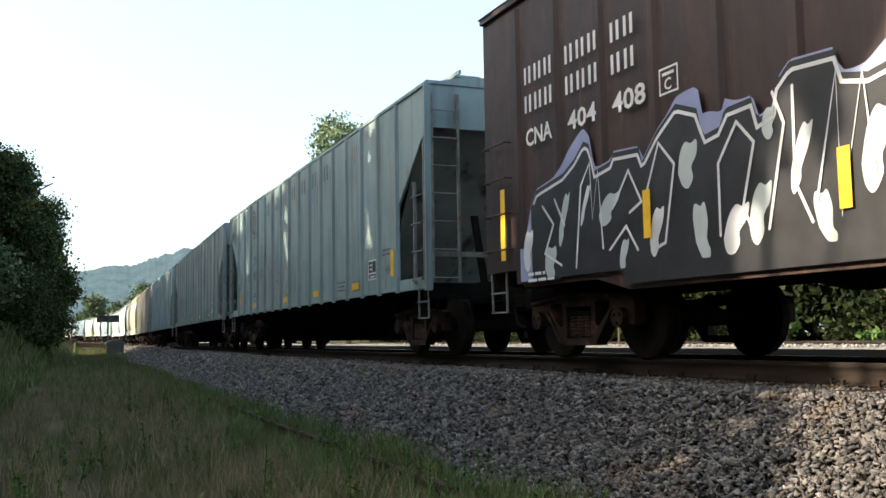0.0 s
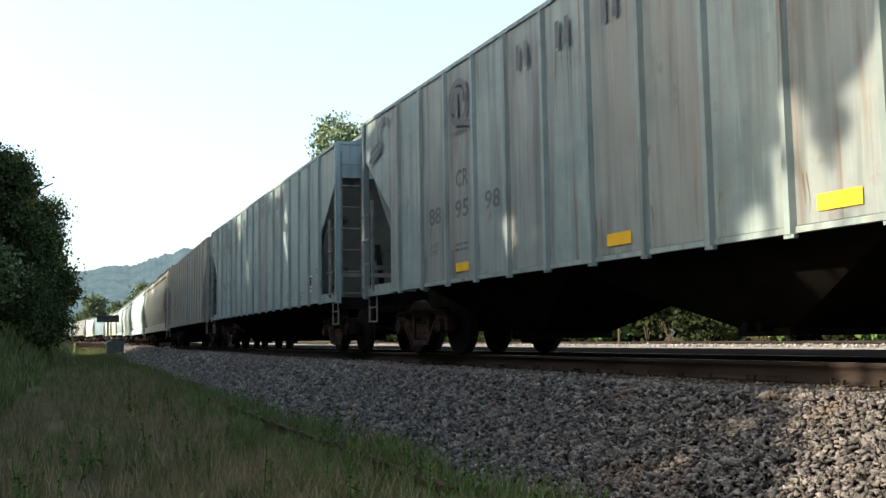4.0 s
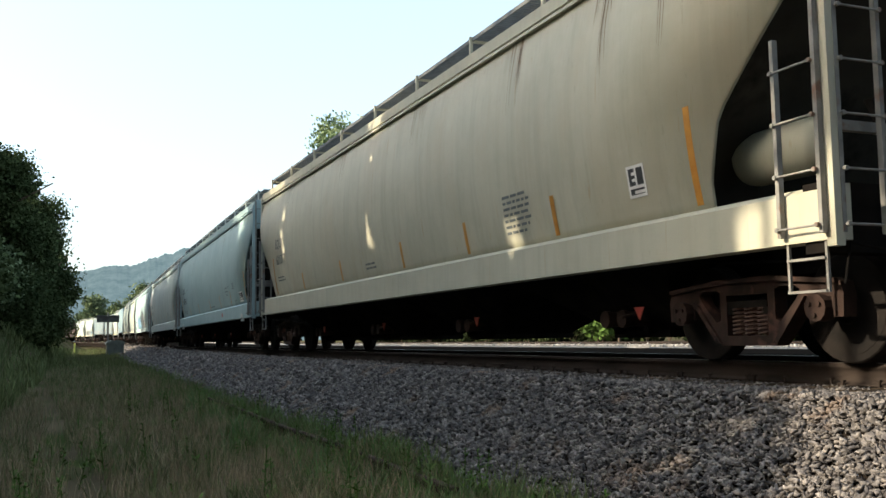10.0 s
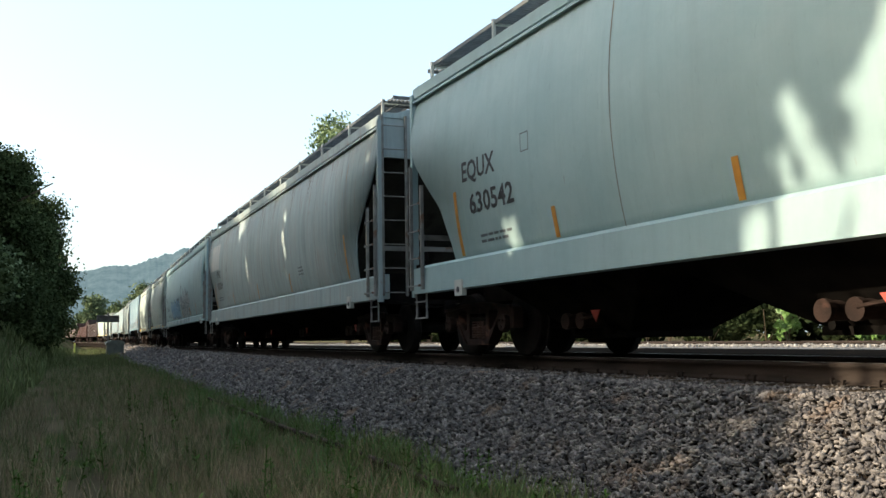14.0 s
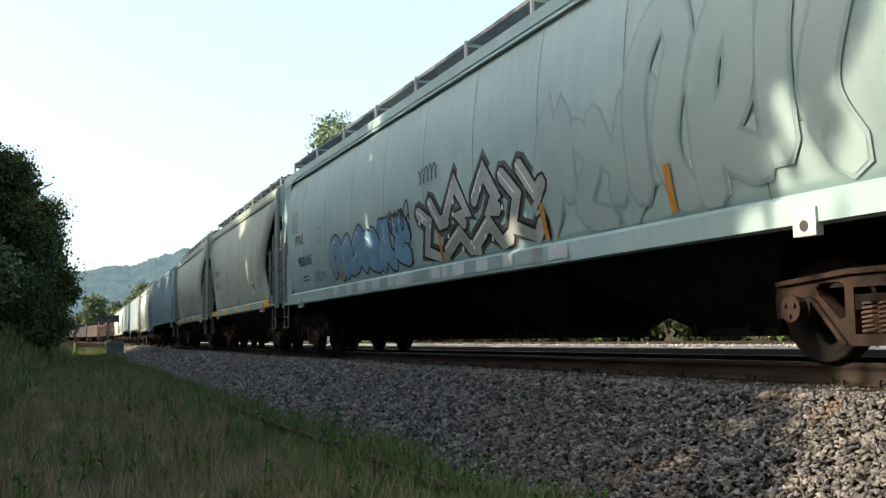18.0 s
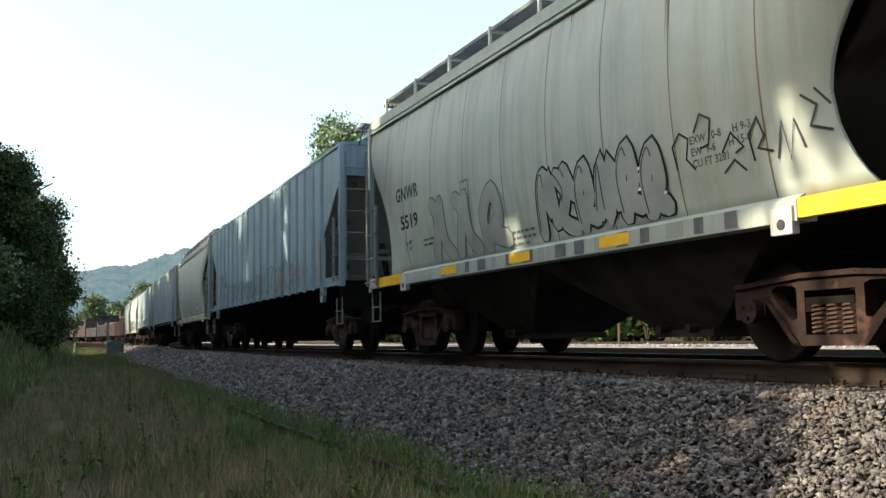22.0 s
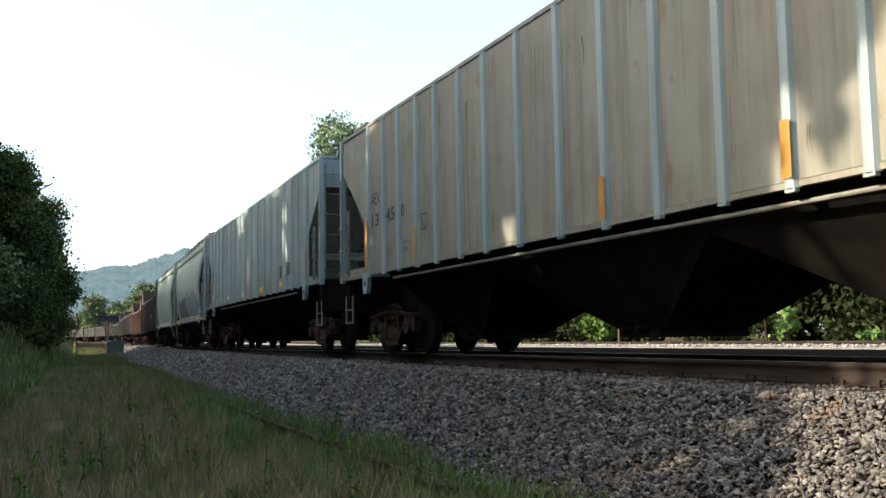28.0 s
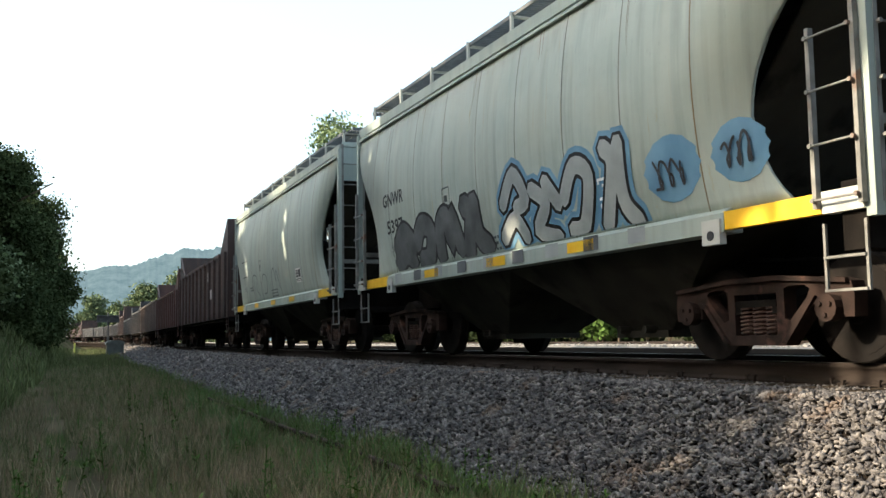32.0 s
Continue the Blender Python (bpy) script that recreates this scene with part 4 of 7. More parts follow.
def build_bolster(bm):
    prism(bm, [(-.92, .36), (.92, .36), (.92, .54), (.5, .68), (-.5, .68), (-.92, .54)], -.2, .2, "x")
    for s in (-1, 1):
        box(bm, -.26, .26, s * 1.03 - .09, s * 1.03 + .09, .49, .55)
        for x in (-.235, .235):
            box(bm, x - .05, x + .05, s * 1.05 - .06, s * 1.05 + .06, .43, .49)
    disc_at = Matrix.Translation((0, 0, .72))
    bmesh.ops.create_cone(bm, cap_ends=True, segments=16, radius1=.2, radius2=.2, depth=.14, matrix=disc_at)
    for x in (-.62, .62):
        box(bm, x - .05, x + .05, -.75, .75, .36, .46)


def add_truck(car, x, rusty):
    mat = CAST
    t = shared("truck", build_bolster, DARK, car, pose(x, 0, 0), "two-axle freight truck with coil springs")
    for side in (0, 180):
        shared("side_frame", build_side_frame, mat, t, pose(0, 0, 0, 0, 0, side))
        for ax in (-AXLE, AXLE):
            shared("journal_box", build_journal, mat, t, pose(0, 0, 0, 0, 0, side) @ pose(ax, 0, 0))
    for sx in (-.165, 0, .165):
        shared("spring", build_spring, SPRING, t, pose(sx, -1.05, 0), "reddish coil spring")
    for ax in (-AXLE, AXLE):
        w = shared("wheelset", build_wheelset, WHEEL, t, pose(ax, 0, WHEEL_R), "pair of steel wheels on one axle", smooth=False)
        SPINNERS.append((w, ax))
    return t


def build_rung(bm):
    bar(bm, (-.21, -.045, 0), (.21, -.045, 0), .010, 6)
    for x in (-.21, .21):
        bar(bm, (x, -.045, 0), (x, .0, 0), .011, 5)
        disc(bm, x, -.06, -.03, 0, .02, 6)


def add_ladder(car, m, z0, z1, mat, step=0.43, width=0.44, tops=(0, 0), name="ladder"):
    """Two flat stiles and round rungs; m puts its outer face, x along it, at the car."""
    bm = bmesh.new()
    for x, cut in ((-width / 2, tops[0]), (width / 2, tops[1])):
        box(bm, x - .02, x + .02, -.03, .02, z0, z1 - cut)
    lad = part(name, bm, mat, car)
    lad.matrix_local = m
    z = z0 + 0.06
    while z < z1 - max(tops) - .05:
        shared("rung", build_rung, mat, lad, pose(0, -.01, z))
        z += step
    return lad


def build_coupler(bm):
    box(bm, -.1, .62, -.09, .09, .72, .92)
    prism(bm, [(.55, -.12), (.85, -.16), (.88, .02), (.76, .04), (.78, .16), (.55, .14)], .68, .98, "z")
    box(bm, -.5, .1, -.28, .28, .66, 1.0)


def build_rod(bm):
    tube(bm, [(.55, -.12, .86), (.38, -.30, .83), (.2, -.5, .80), (.12, -1.35, .93), (.10, -1.40, .62)], .012)


def build_hose(bm):
    tube(bm, [(.45, -.25, .78), (.47, -.26, .68), (.52, -.27, .58), (.60, -.28, .47), (.72, -.28, .41), (.9, -.27, .40)], .022)


def add_couplers(car, hl):
    for turn in (0, 180):
        at = pose(0, 0, 0, 0, 0, turn) @ pose(hl - .12, 0, 0)
        coupler = shared("coupler", build_coupler, DARK, car, at, "heavy cast knuckle coupler")
        shared("uncoupling_rod", build_rod, DARK, coupler, label="bent uncoupling rod")
        shared("air_hose", build_hose, DARK, coupler, label="hanging rubber air hose")


def build_step(bm):
    for x in (-.2, .2):
        box(bm, x - .012, x + .012, -.012, .012, .50, 1.02)
    for z in (.51, .76):
        box(bm, -.2, .2, -.03, .015, z - .010, z + .010)


def add_steps(car, hl, y, mat, inset=0.28):
    for sx in (-1, 1):
        shared("sill_step", build_step, mat, car, pose(sx * (hl - inset), y, 0.06), "steel corner step")


def quad(bm, pts):
    bm.faces.new([bm.verts.new(p) for p in pts])


# ---- painted marks on a car's near side ----
def flat(z):
    return 1.58


def lay(car, name, loops_or_mesh, mat, skin, lift, label=""):
    """Hangs a flat drawing, x and z in metres, on the near side at its skin."""
    me = loops_or_mesh
    for v in me.vertices:
        v.co.y = -skin(v.co.z) - lift
    me.update()
    return hang(name, me, mat, car, label)


def lettering(car, text, x, z, height, mat, skin=flat, width=None, lift=0.006, name="lettering"):
    """Stencilled words; x and z of the first baseline's left end, capital height in metres."""
    cu = bpy.data.curves.new(name, "FONT")
    cu.body, cu.size, cu.resolution_u = text, height / 0.69, 2
    cu.space_line, cu.offset = 1.05, height * 0.03
    tmp = bpy.data.objects.new(name, cu)
    me = bpy.data.meshes.new_from_object(tmp)
    bpy.data.objects.remove(tmp)
    xs = [v.co.x for v in me.vertices]
    k = width / (max(xs) - min(xs)) if width else 1.0
    for v in me.vertices:
        v.co = (x + (v.co.x - min(xs)) * k, 0, z + v.co.y)
    return lay(car, name, me, mat, skin, lift)


def blocks(car, rows, mat, skin=flat, lift=0.006, name="small_print", label=""):
    """Small print that cannot be read: bars (x, z, width, height)."""
    vs, fs = [], []
    for x, z, w, h in rows:
        i = len(vs)
        vs += [(x, 0, z), (x + w, 0, z), (x + w, 0, z + h), (x, 0, z + h)]
        fs.append((i, i + 1, i + 2, i + 3))
    me = bpy.data.meshes.new(name)
    me.from_pydata(vs, [], fs)
    return lay(car, name, me, mat, skin, lift, label)


def print_lines(x, z, n, w, h=0.035, gap=0.075, rng=random.Random(3)):
    """Lines of broken bars."""
    rows = []
    for i in range(n):
        a = x
        while a < x + w * (0.7 + 0.3 * rng.random()):
            b = min(0.05 + 0.16 * rng.random(), x + w - a)
            rows.append((a, z - i * gap, b, h))
            a += b + 0.03
    return rows


def stripe(car, x, z0, z1, w, mat, skin=flat, name="reflector", lift=0.008):
    n = 5
    vs, fs = [], []
    for i in range(n + 1):
        z = z0 + (z1 - z0) * i / n
        vs += [(x, 0, z), (x + w, 0, z)]
    for i in range(n):
        fs.append((2 * i, 2 * i + 1, 2 * i + 3, 2 * i + 2))
    me = bpy.data.meshes.new(name)
    me.from_pydata(vs, [], fs)
    return lay(car, name, me, mat, skin, lift)


RUN = surface("rust_run", (0.135, 0.092, 0.062), (0.225, 0.165, 0.118), 5.0, 0.85, bump=0.1, stretch=(1, 1, 0.3))


def rust_runs(car, x, z, w, h, count, seed, skin=flat):
    """Thin tapering rust drips below a seam or an edge."""
    rng = random.Random(seed)
    vs, fs = [], []
    for _ in range(count):
        a, wd, ln = x + rng.random() * w, rng.uniform(.004, .016), h * rng.uniform(.35, 1.3)
        k = len(vs)
        for i in range(6):
            u = i / 5
            b = a + .012 * math.sin(5 * u + a * 9)
            vs += [(b - wd * (1 - u) ** .7 / 2, 0, z - ln * u), (b + wd * (1 - u) ** .7 / 2 + .002, 0, z - ln * u)]
        fs += [(k + 2 * i, k + 2 * i + 1, k + 2 * i + 3, k + 2 * i + 2) for i in range(5)]
    me = bpy.data.meshes.new("rust_run")
    me.from_pydata(vs, [], fs)
    tagged(lay(car, "rust_run", me, RUN, skin, .005, "thin rust runs"), kind="stuff")


def stencil_box(car, x, z, w, h, skin=flat, name="inspection_panel"):
    """Black lubrication and test panel with white frames and bars."""
    p = stripe(car, x, z, z + h, w, INK, skin, name)
    tagged(p, "black inspection stencil panel with white frame")
    f = 0.03
    rows = [(x, z, w, f), (x, z + h - f, w, f), (x, z, f, h), (x + w - f, z, f, h), (x + w * .45, z + h * .32, f, h * .6), (x, z + h * .28, w, f), (x + .08, z + h * .7, w * .25, f), (x + .08, z + h * .5, w * .25, f), (x + .1, z + h * .12, w * .6, f)]
    blocks(car, rows, CHALK, skin, 0.012, "panel_print")


def stroke_mesh(name, lines, width):
    """A flat band of that width along each polyline, mitred at its corners and narrowed at its ends."""
    vs, fs = [], []
    for line in lines:
        pts = [Vector(q) for q in line]
        pts = [q for i, q in enumerate(pts) if i == 0 or (q - pts[i - 1]).length > 1e-4]
        ways = [(b - a).normalized() for a, b in zip(pts, pts[1:])]
        rows = [(pts[0] - ways[0] * width * .4, ways[0], .5)]
        for i, q in enumerate(pts):
            w1, w2 = ways[max(0, i - 1)], ways[min(i, len(ways) - 1)]
            mid = (w1 + w2).normalized() if (w1 + w2).length > .2 else w2
            rows.append((q, mid, min(1.5, 1 / max(.3, mid.dot(w2)))))
        rows.append((pts[-1] + ways[-1] * width * .4, ways[-1], .5))
        k = len(vs)
        for q, d, wide in rows:
            n = Vector((-d.y, d.x)) * width / 2 * wide
            vs += [(q.x + n.x, 0, q.y + n.y), (q.x - n.x, 0, q.y - n.y)]
        fs += [(k + 2 * i, k + 2 * i + 1, k + 2 * i + 3, k + 2 * i + 2) for i in range(len(rows) - 1)]
    me = bpy.data.meshes.new(name)
    me.from_pydata(vs, [], fs)
    return me


def curve_pts(pts, n=6):
    """Rounds a polyline (Catmull-Rom)."""
    p = [pts[0]] + list(pts) + [pts[-1]]
    out = []
    for i in range(1, len(p) - 2):
        for j in range(n):
            t = j / n
            out.append(tuple(0.5 * (2 * p[i][k] + (p[i + 1][k] - p[i - 1][k]) * t + (2 * p[i - 1][k] - 5 * p[i][k] + 4 * p[i + 1][k] - p[i + 2][k]) * t * t + (3 * p[i][k] - p[i - 1][k] - 3 * p[i + 1][k] + p[i + 2][k]) * t ** 3) for k in (0, 1)))
    return out + [pts[-1]]


# abstract hooked and looped shapes in a unit square
GLYPHS = [
    [[(0, 0), (.1, .8), (.4, 1), (.55, .45), (.7, .9), (.95, .15)]],
    [[(0, .2), (.3, 1), (.45, .1), (.75, .95), (1, .3)]],
    [[(.1, .1), (0, .7), (.4, 1), (.8, .8), (.6, .3), (.95, 0)]],
    [[(0, .9), (.5, .6), (.2, .2), (.9, 0)], [(.5, .95), (.95, .55)]],
    [[(.2, 0), (.1, .6), (.5, .95), (.7, .5), (.4, .25), (.95, .1)]],
    [[(0, .5), (.35, .9), (.8, .7), (.6, .1), (.2, .05)]],
    [[(.1, 0), (.35, .75), (.1, 1)], [(.5, 1), (.6, .3), (.95, 0)]],
    [[(0, .1), (.5, .35), (.9, .05)], [(.05, .6), (.5, 1), (.95, .6), (.6, .5)]],
]


def mural(car, x, z, w, h, count, fill, edge, halo=None, seed=1, thick=0.16, skin=flat, lean=0.1, bits=0, shine=None, sharp=False, floor=1.38, rim=1.3):
    """Sprayed lettering as abstract shapes: halo, dark outline, fill, fine highlights."""
    rng = random.Random(seed)
    cw = w / count
    for i in range(count):
        g = GLYPHS[rng.randrange(len(GLYPHS))]
        jz, hh = rng.uniform(-.05, .05) * h, h * rng.uniform(.85, 1.08)
        lines = []
        for l in g:
            pts = [(x + cw * (i + .08 + .86 * px) + lean * pz * h, z + jz + hh * pz) for px, pz in l]
            if sharp:
                pts = [(a + rng.uniform(-.06, .06) * cw, b + rng.uniform(-.06, .06) * h) for a, b in pts]
                a, b = pts[-1]
                pts.append((a + rng.uniform(.15, .3) * cw, b + rng.uniform(-.2, .2) * h))
            lines.append(pts if sharp else curve_pts(pts, 5))
        layers = [("sprayed_halo", lines, thick * 2.1, halo)] if halo else []
        layers += [("sprayed_outline", lines, thick + (rim - 1) * .3, edge), ("sprayed_fill", lines, thick, fill)]
        if shine:
            layers.append(("sprayed_highlight", [[(a - thick * .3, b + thick * .2) for a, b in l[:max(2, len(l) // 2)]] for l in lines], .022, shine))
        for k, (nm, ls, wd, mat) in enumerate(layers):
            me = stroke_mesh(nm, ls, wd)
            for q in me.vertices:
                q.co.z = max(q.co.z, floor)
            lay(car, nm, me, mat, skin, 0.010 + 0.004 * k + 0.0004 * i)
    for _ in range(bits):
        a, b = x + rng.random() * w, z + rng.random() * h * .9
        lay(car, "sprayed_dot", stroke_mesh("sprayed_dot", [[(a, b), (a + .01, b + .03)]], .05), shine or fill, skin, .03)


def scrawl(car, x, z, w, h, mat, seed=1, loops=7, thick=0.025, skin=flat, lift=0.024):
    """A thin looping line."""
    rng = random.Random(seed)
    lines, pts = [], []
    n = loops * 9
    for i in range(n):
        ph = i * 2 * math.pi / 9 + rng.uniform(-.25, .25)
        tall = h * (.35 + .65 * abs(math.sin(i * .37 + seed)))
        pts.append((x + w * i / n + .16 * h * math.sin(ph), z + tall * (.5 + .5 * math.cos(ph))))
        if rng.random() < .05 and len(pts) > 4:
            lines.append(pts)
            pts = []
    lines.append(pts if len(pts) > 1 else [(x, z), (x + .1, z)])
    pts = [p for p in lines if len(p) > 1]
    lay(car, "scrawled_line", stroke_mesh("scrawled_line", [curve_pts(p, 3) for p in pts], thick), mat, skin, lift)


# ---- the kinds of car ----
def hopper_bays(car, bays, mat, top=1.12, crest=0.75, half=1.3, foot=0.55, z0=0.28):
    """Discharge hoppers: each bay is (left, foot left, foot right, right)."""
    for i, (a, b, c, d) in enumerate(bays):
        za = top if i == 0 else crest
        zd = top if i == len(bays) - 1 else crest
        bm = bmesh.new()
        rows = []
        for (x, z, y) in ((a, za, half), (b, z0, foot), (c, z0, foot), (d, zd, half)):
            rows.append([bm.verts.new((x, -y, z)), bm.verts.new((x, y, z))])
        t = [[bm.verts.new((x, -half - .12, top + .02)), bm.verts.new((x, half + .12, top + .02))] for x in (a, d)]
        for p, q in zip(rows, rows[1:]):
            bm.faces.new((p[0], p[1], q[1], q[0]))
        for k in (0, 1):
            lo = [r[k] for r in rows]
            bm.faces.new([t[0][k]] + lo + [t[1][k]])
        bmesh.ops.remove_doubles(bm, verts=bm.verts[:], dist=0.003)
        # gate frame at the foot
        box(bm, b - .05, c + .05, -foot - .08, foot + .08, z0 - .05, z0 + .03)
        for x in (b + .2, c - .2):
            disc(bm, x, -foot - .22, -foot - .02, z0 + .04, .045, 8)
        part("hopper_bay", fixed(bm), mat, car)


def end_parts(car, hl, top, panel_low, mat, dark, slope_to, y=1.52, foot=1.1):
    """Upper end panel, slope sheet below it, end posts, end sill and cross rail at both ends."""
    for turn in (0, 180):
        m = pose(0, 0, 0, 0, 0, turn)
        bm = bmesh.new()
        box(bm, hl - .08, hl - .02, -y, y, panel_low, top)
        p = part("end_panel", bm, mat, car)
        p.matrix_local = m
        bm = bmesh.new()
        quad(bm, [(hl - .07, -y, panel_low + .02), (hl - .07, y, panel_low + .02), (hl - slope_to, y, foot), (hl - slope_to, -y, foot)])
        quad(bm, [(hl - .11, -y, panel_low + .02), (hl - slope_to - .04, -y, foot), (hl - slope_to - .04, y, foot), (hl - .11, y, panel_low + .02)])
        # shade-toned sheet in place of the car's own paint
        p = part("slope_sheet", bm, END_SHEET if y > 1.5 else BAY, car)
        p.matrix_local = m
        bm = bmesh.new()
        box(bm, hl - .30, hl - .06, -1.5, 1.5, .86, foot + .02)
        sill = part("end_sill", fixed(bm), dark, car)
        sill.matrix_local = m
        bm = bmesh.new()
        box(bm, hl - 1.9, hl - .3, -.45, .45, .80, foot + .06)
        part("draft_box", bm, dark, sill)
        bm = bmesh.new()
        box(bm, hl - .10, hl - .04, -1.45, 1.45, foot + .42, foot + .50)
        part("cross_rail", bm, LADDER, sill)
        for yy in (-.55, .55):
            bm = bmesh.new()
            prism(bm, [(hl - .06, foot), (hl - .14, foot), (hl - .5, 2.2), (hl - .42, 2.2)], yy - .05, yy + .05)
            part("end_brace", fixed(bm), dark, sill)


def brake_gear(car, x, mat):
    bm = bmesh.new()
    disc(bm, x, -.9, -.35, 1.02, .17, 14)
    bar(bm, (x - 1.2, -.7, .95), (x + 1.2, -.7, .95), .02)
    bar(bm, (x + 1.2, -.7, .95), (x + 2.2, -.4, .9), .02)
    part("brake_cylinder", bm, mat, car)


def ribbed_hopper(label, length, paint, rib_at, rib_paint=None, sill=1.06, eave=4.18, dark=DARK, bays=None, rounded=False, roofband=False, crest=1.0, sheets=()):
    """Covered hopper with flat sides and outside posts; s = 0 at its middle."""
    car = new("covered_hopper")
    hl = length / 2
    P, RP = PAINT[paint], PAINT[rib_paint or paint]
    z_cut, z_low, inset = 3.50, 2.40, 1.32
    outline = [(-hl, eave), (-hl, z_cut), (-hl + inset, z_low), (-hl + inset, sill), (hl - inset, sill), (hl - inset, z_low), (hl, z_cut), (hl, eave)]
    for sgn, nm in ((-1, "side_wall"), (1, "side_wall")):
        bm = bmesh.new()
        prism(bm, outline, sgn * 1.50, sgn * 1.54)
        part(nm, fixed(bm), P, car)
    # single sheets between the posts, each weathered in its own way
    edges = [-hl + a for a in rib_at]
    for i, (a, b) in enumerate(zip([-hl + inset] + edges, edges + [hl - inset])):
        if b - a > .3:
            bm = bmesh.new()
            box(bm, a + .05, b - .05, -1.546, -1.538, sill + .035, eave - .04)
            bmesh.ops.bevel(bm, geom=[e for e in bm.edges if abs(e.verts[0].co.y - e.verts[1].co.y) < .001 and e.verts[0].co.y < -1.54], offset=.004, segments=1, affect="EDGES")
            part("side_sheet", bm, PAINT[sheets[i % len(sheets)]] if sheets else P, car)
    for x in edges:
        key = "rib#%d" % round(sill * 100)

        def build(bm, s=sill, e=eave):
            if rounded:
                pts = [(-.075, -1.54), (-.048, -1.590), (0, -1.606), (.048, -1.590), (.075, -1.54)]
            else:
                pts = [(-.055, -1.54), (-.030, -1.600), (.030, -1.600), (.050, -1.54)]
            prism(bm, [(a, b) for a, b in pts], s - .03, e - .05, "z")
            box(bm, -.055, .055, -1.59, -1.54, s - .06, s - .03)
        shared(key + rib_label(rounded), build, RP, car, pose(x, 0, 0), smooth=False)
    for sgn in (-1, 1):
        bm = bmesh.new()
        box(bm, -hl, hl, sgn * 1.532 - .032, sgn * 1.532 + .032, eave - .035, eave + .02)
        part("top_chord", bm, RP if roofband else P, car)
        bm = bmesh.new()
        box(bm, -hl + inset, hl - inset, sgn * 1.528 - .028, sgn * 1.528 + .028, sill - .02, sill + .03)
        part("side_sill", bm, P, car)
    bm = bmesh.new()
    prism(bm, [(-1.55, eave), (-.9, eave + .14), (0, eave + .20), (.9, eave + .14), (1.55, eave)], -hl, hl, "x")
    part("roof", fixed(bm), P, car)
    bm = bmesh.new()
    box(bm, -hl + .6, hl - .6, -.38, .38, eave + .20, eave + .32)
    for i in range(12):
        x = -hl + .8 + i * (length - 1.6) / 11
        box(bm, x - .04, x + .04, -.42, .42, eave + .28, eave + .36)
    part("roof_hatch", bm, DARK, car, "long trough hatch")
    bm = bmesh.new()
    for y0, y1 in ((-.95, -.5), (.5, .95)):
        for i in range(int(length / .28)):
            x = -hl + .1 + i * .28
            box(bm, x, x + .16, y0, y1, eave + .22, eave + .25)
        box(bm, -hl, hl, y0 - .02, y0 + .02, eave + .20, eave + .26)
    tagged(part("running_board", bm, RP, car), kind="stuff")
    end_parts(car, hl, eave + .06, z_cut, P, dark, 2.1, foot=sill + .02)
    for sx in (-1, 1):
        bm = bmesh.new()
        box(bm, sx * hl - .05, sx * hl + .05, -1.58, -1.48, sill - .08, eave)
        part("corner_post", bm, RP, car)
        bm = bmesh.new()
        box(bm, sx * (hl - .64) - .68, sx * (hl - .64) + .68, -1.55, -1.47, sill - .04, sill + .14)
        part("corner_sill", bm, P, car)
        add_ladder(car, pose(sx * (hl - .24), -1.56, 0), sill + .04, 3.35, LADDER, tops=(.65, 0) if sx > 0 else (0, .65))
    add_ladder(car, pose(hl + .02, -1.24, 0, 0, 0, 90), sill + .05, eave - .15, LADDER)
    add_ladder(car, pose(-hl - .02, 1.24, 0, 0, 0, -90), sill + .05, eave - .15, LADDER)
    b = bays or [(-6.6, -4.85, -4.25, -2.1), (-2.1, .0, .6, 2.4), (2.4, 4.3, 4.9, 6.6)]
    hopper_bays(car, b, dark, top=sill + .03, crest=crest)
    brake_gear(car, -hl + 3.0, DARK)
    add_steps(car, hl, -1.5, LADDER)
    add_couplers(car, hl)
    for sx in (-1, 1):
        add_truck(car, sx * (hl - 1.55), False)
    tagged(car, label, "hopper car", "cars of the freight train")
    return car


def rib_label(rounded):
    return "r" if rounded else "s"


def bulge(z):
    """Half width of a round-sided hopper at height z."""
    u = min(1.0, max(0.0, (z - 1.25) / 2.9))
    return 1.40 + 0.20 * math.sin(math.pi * u) ** 0.8


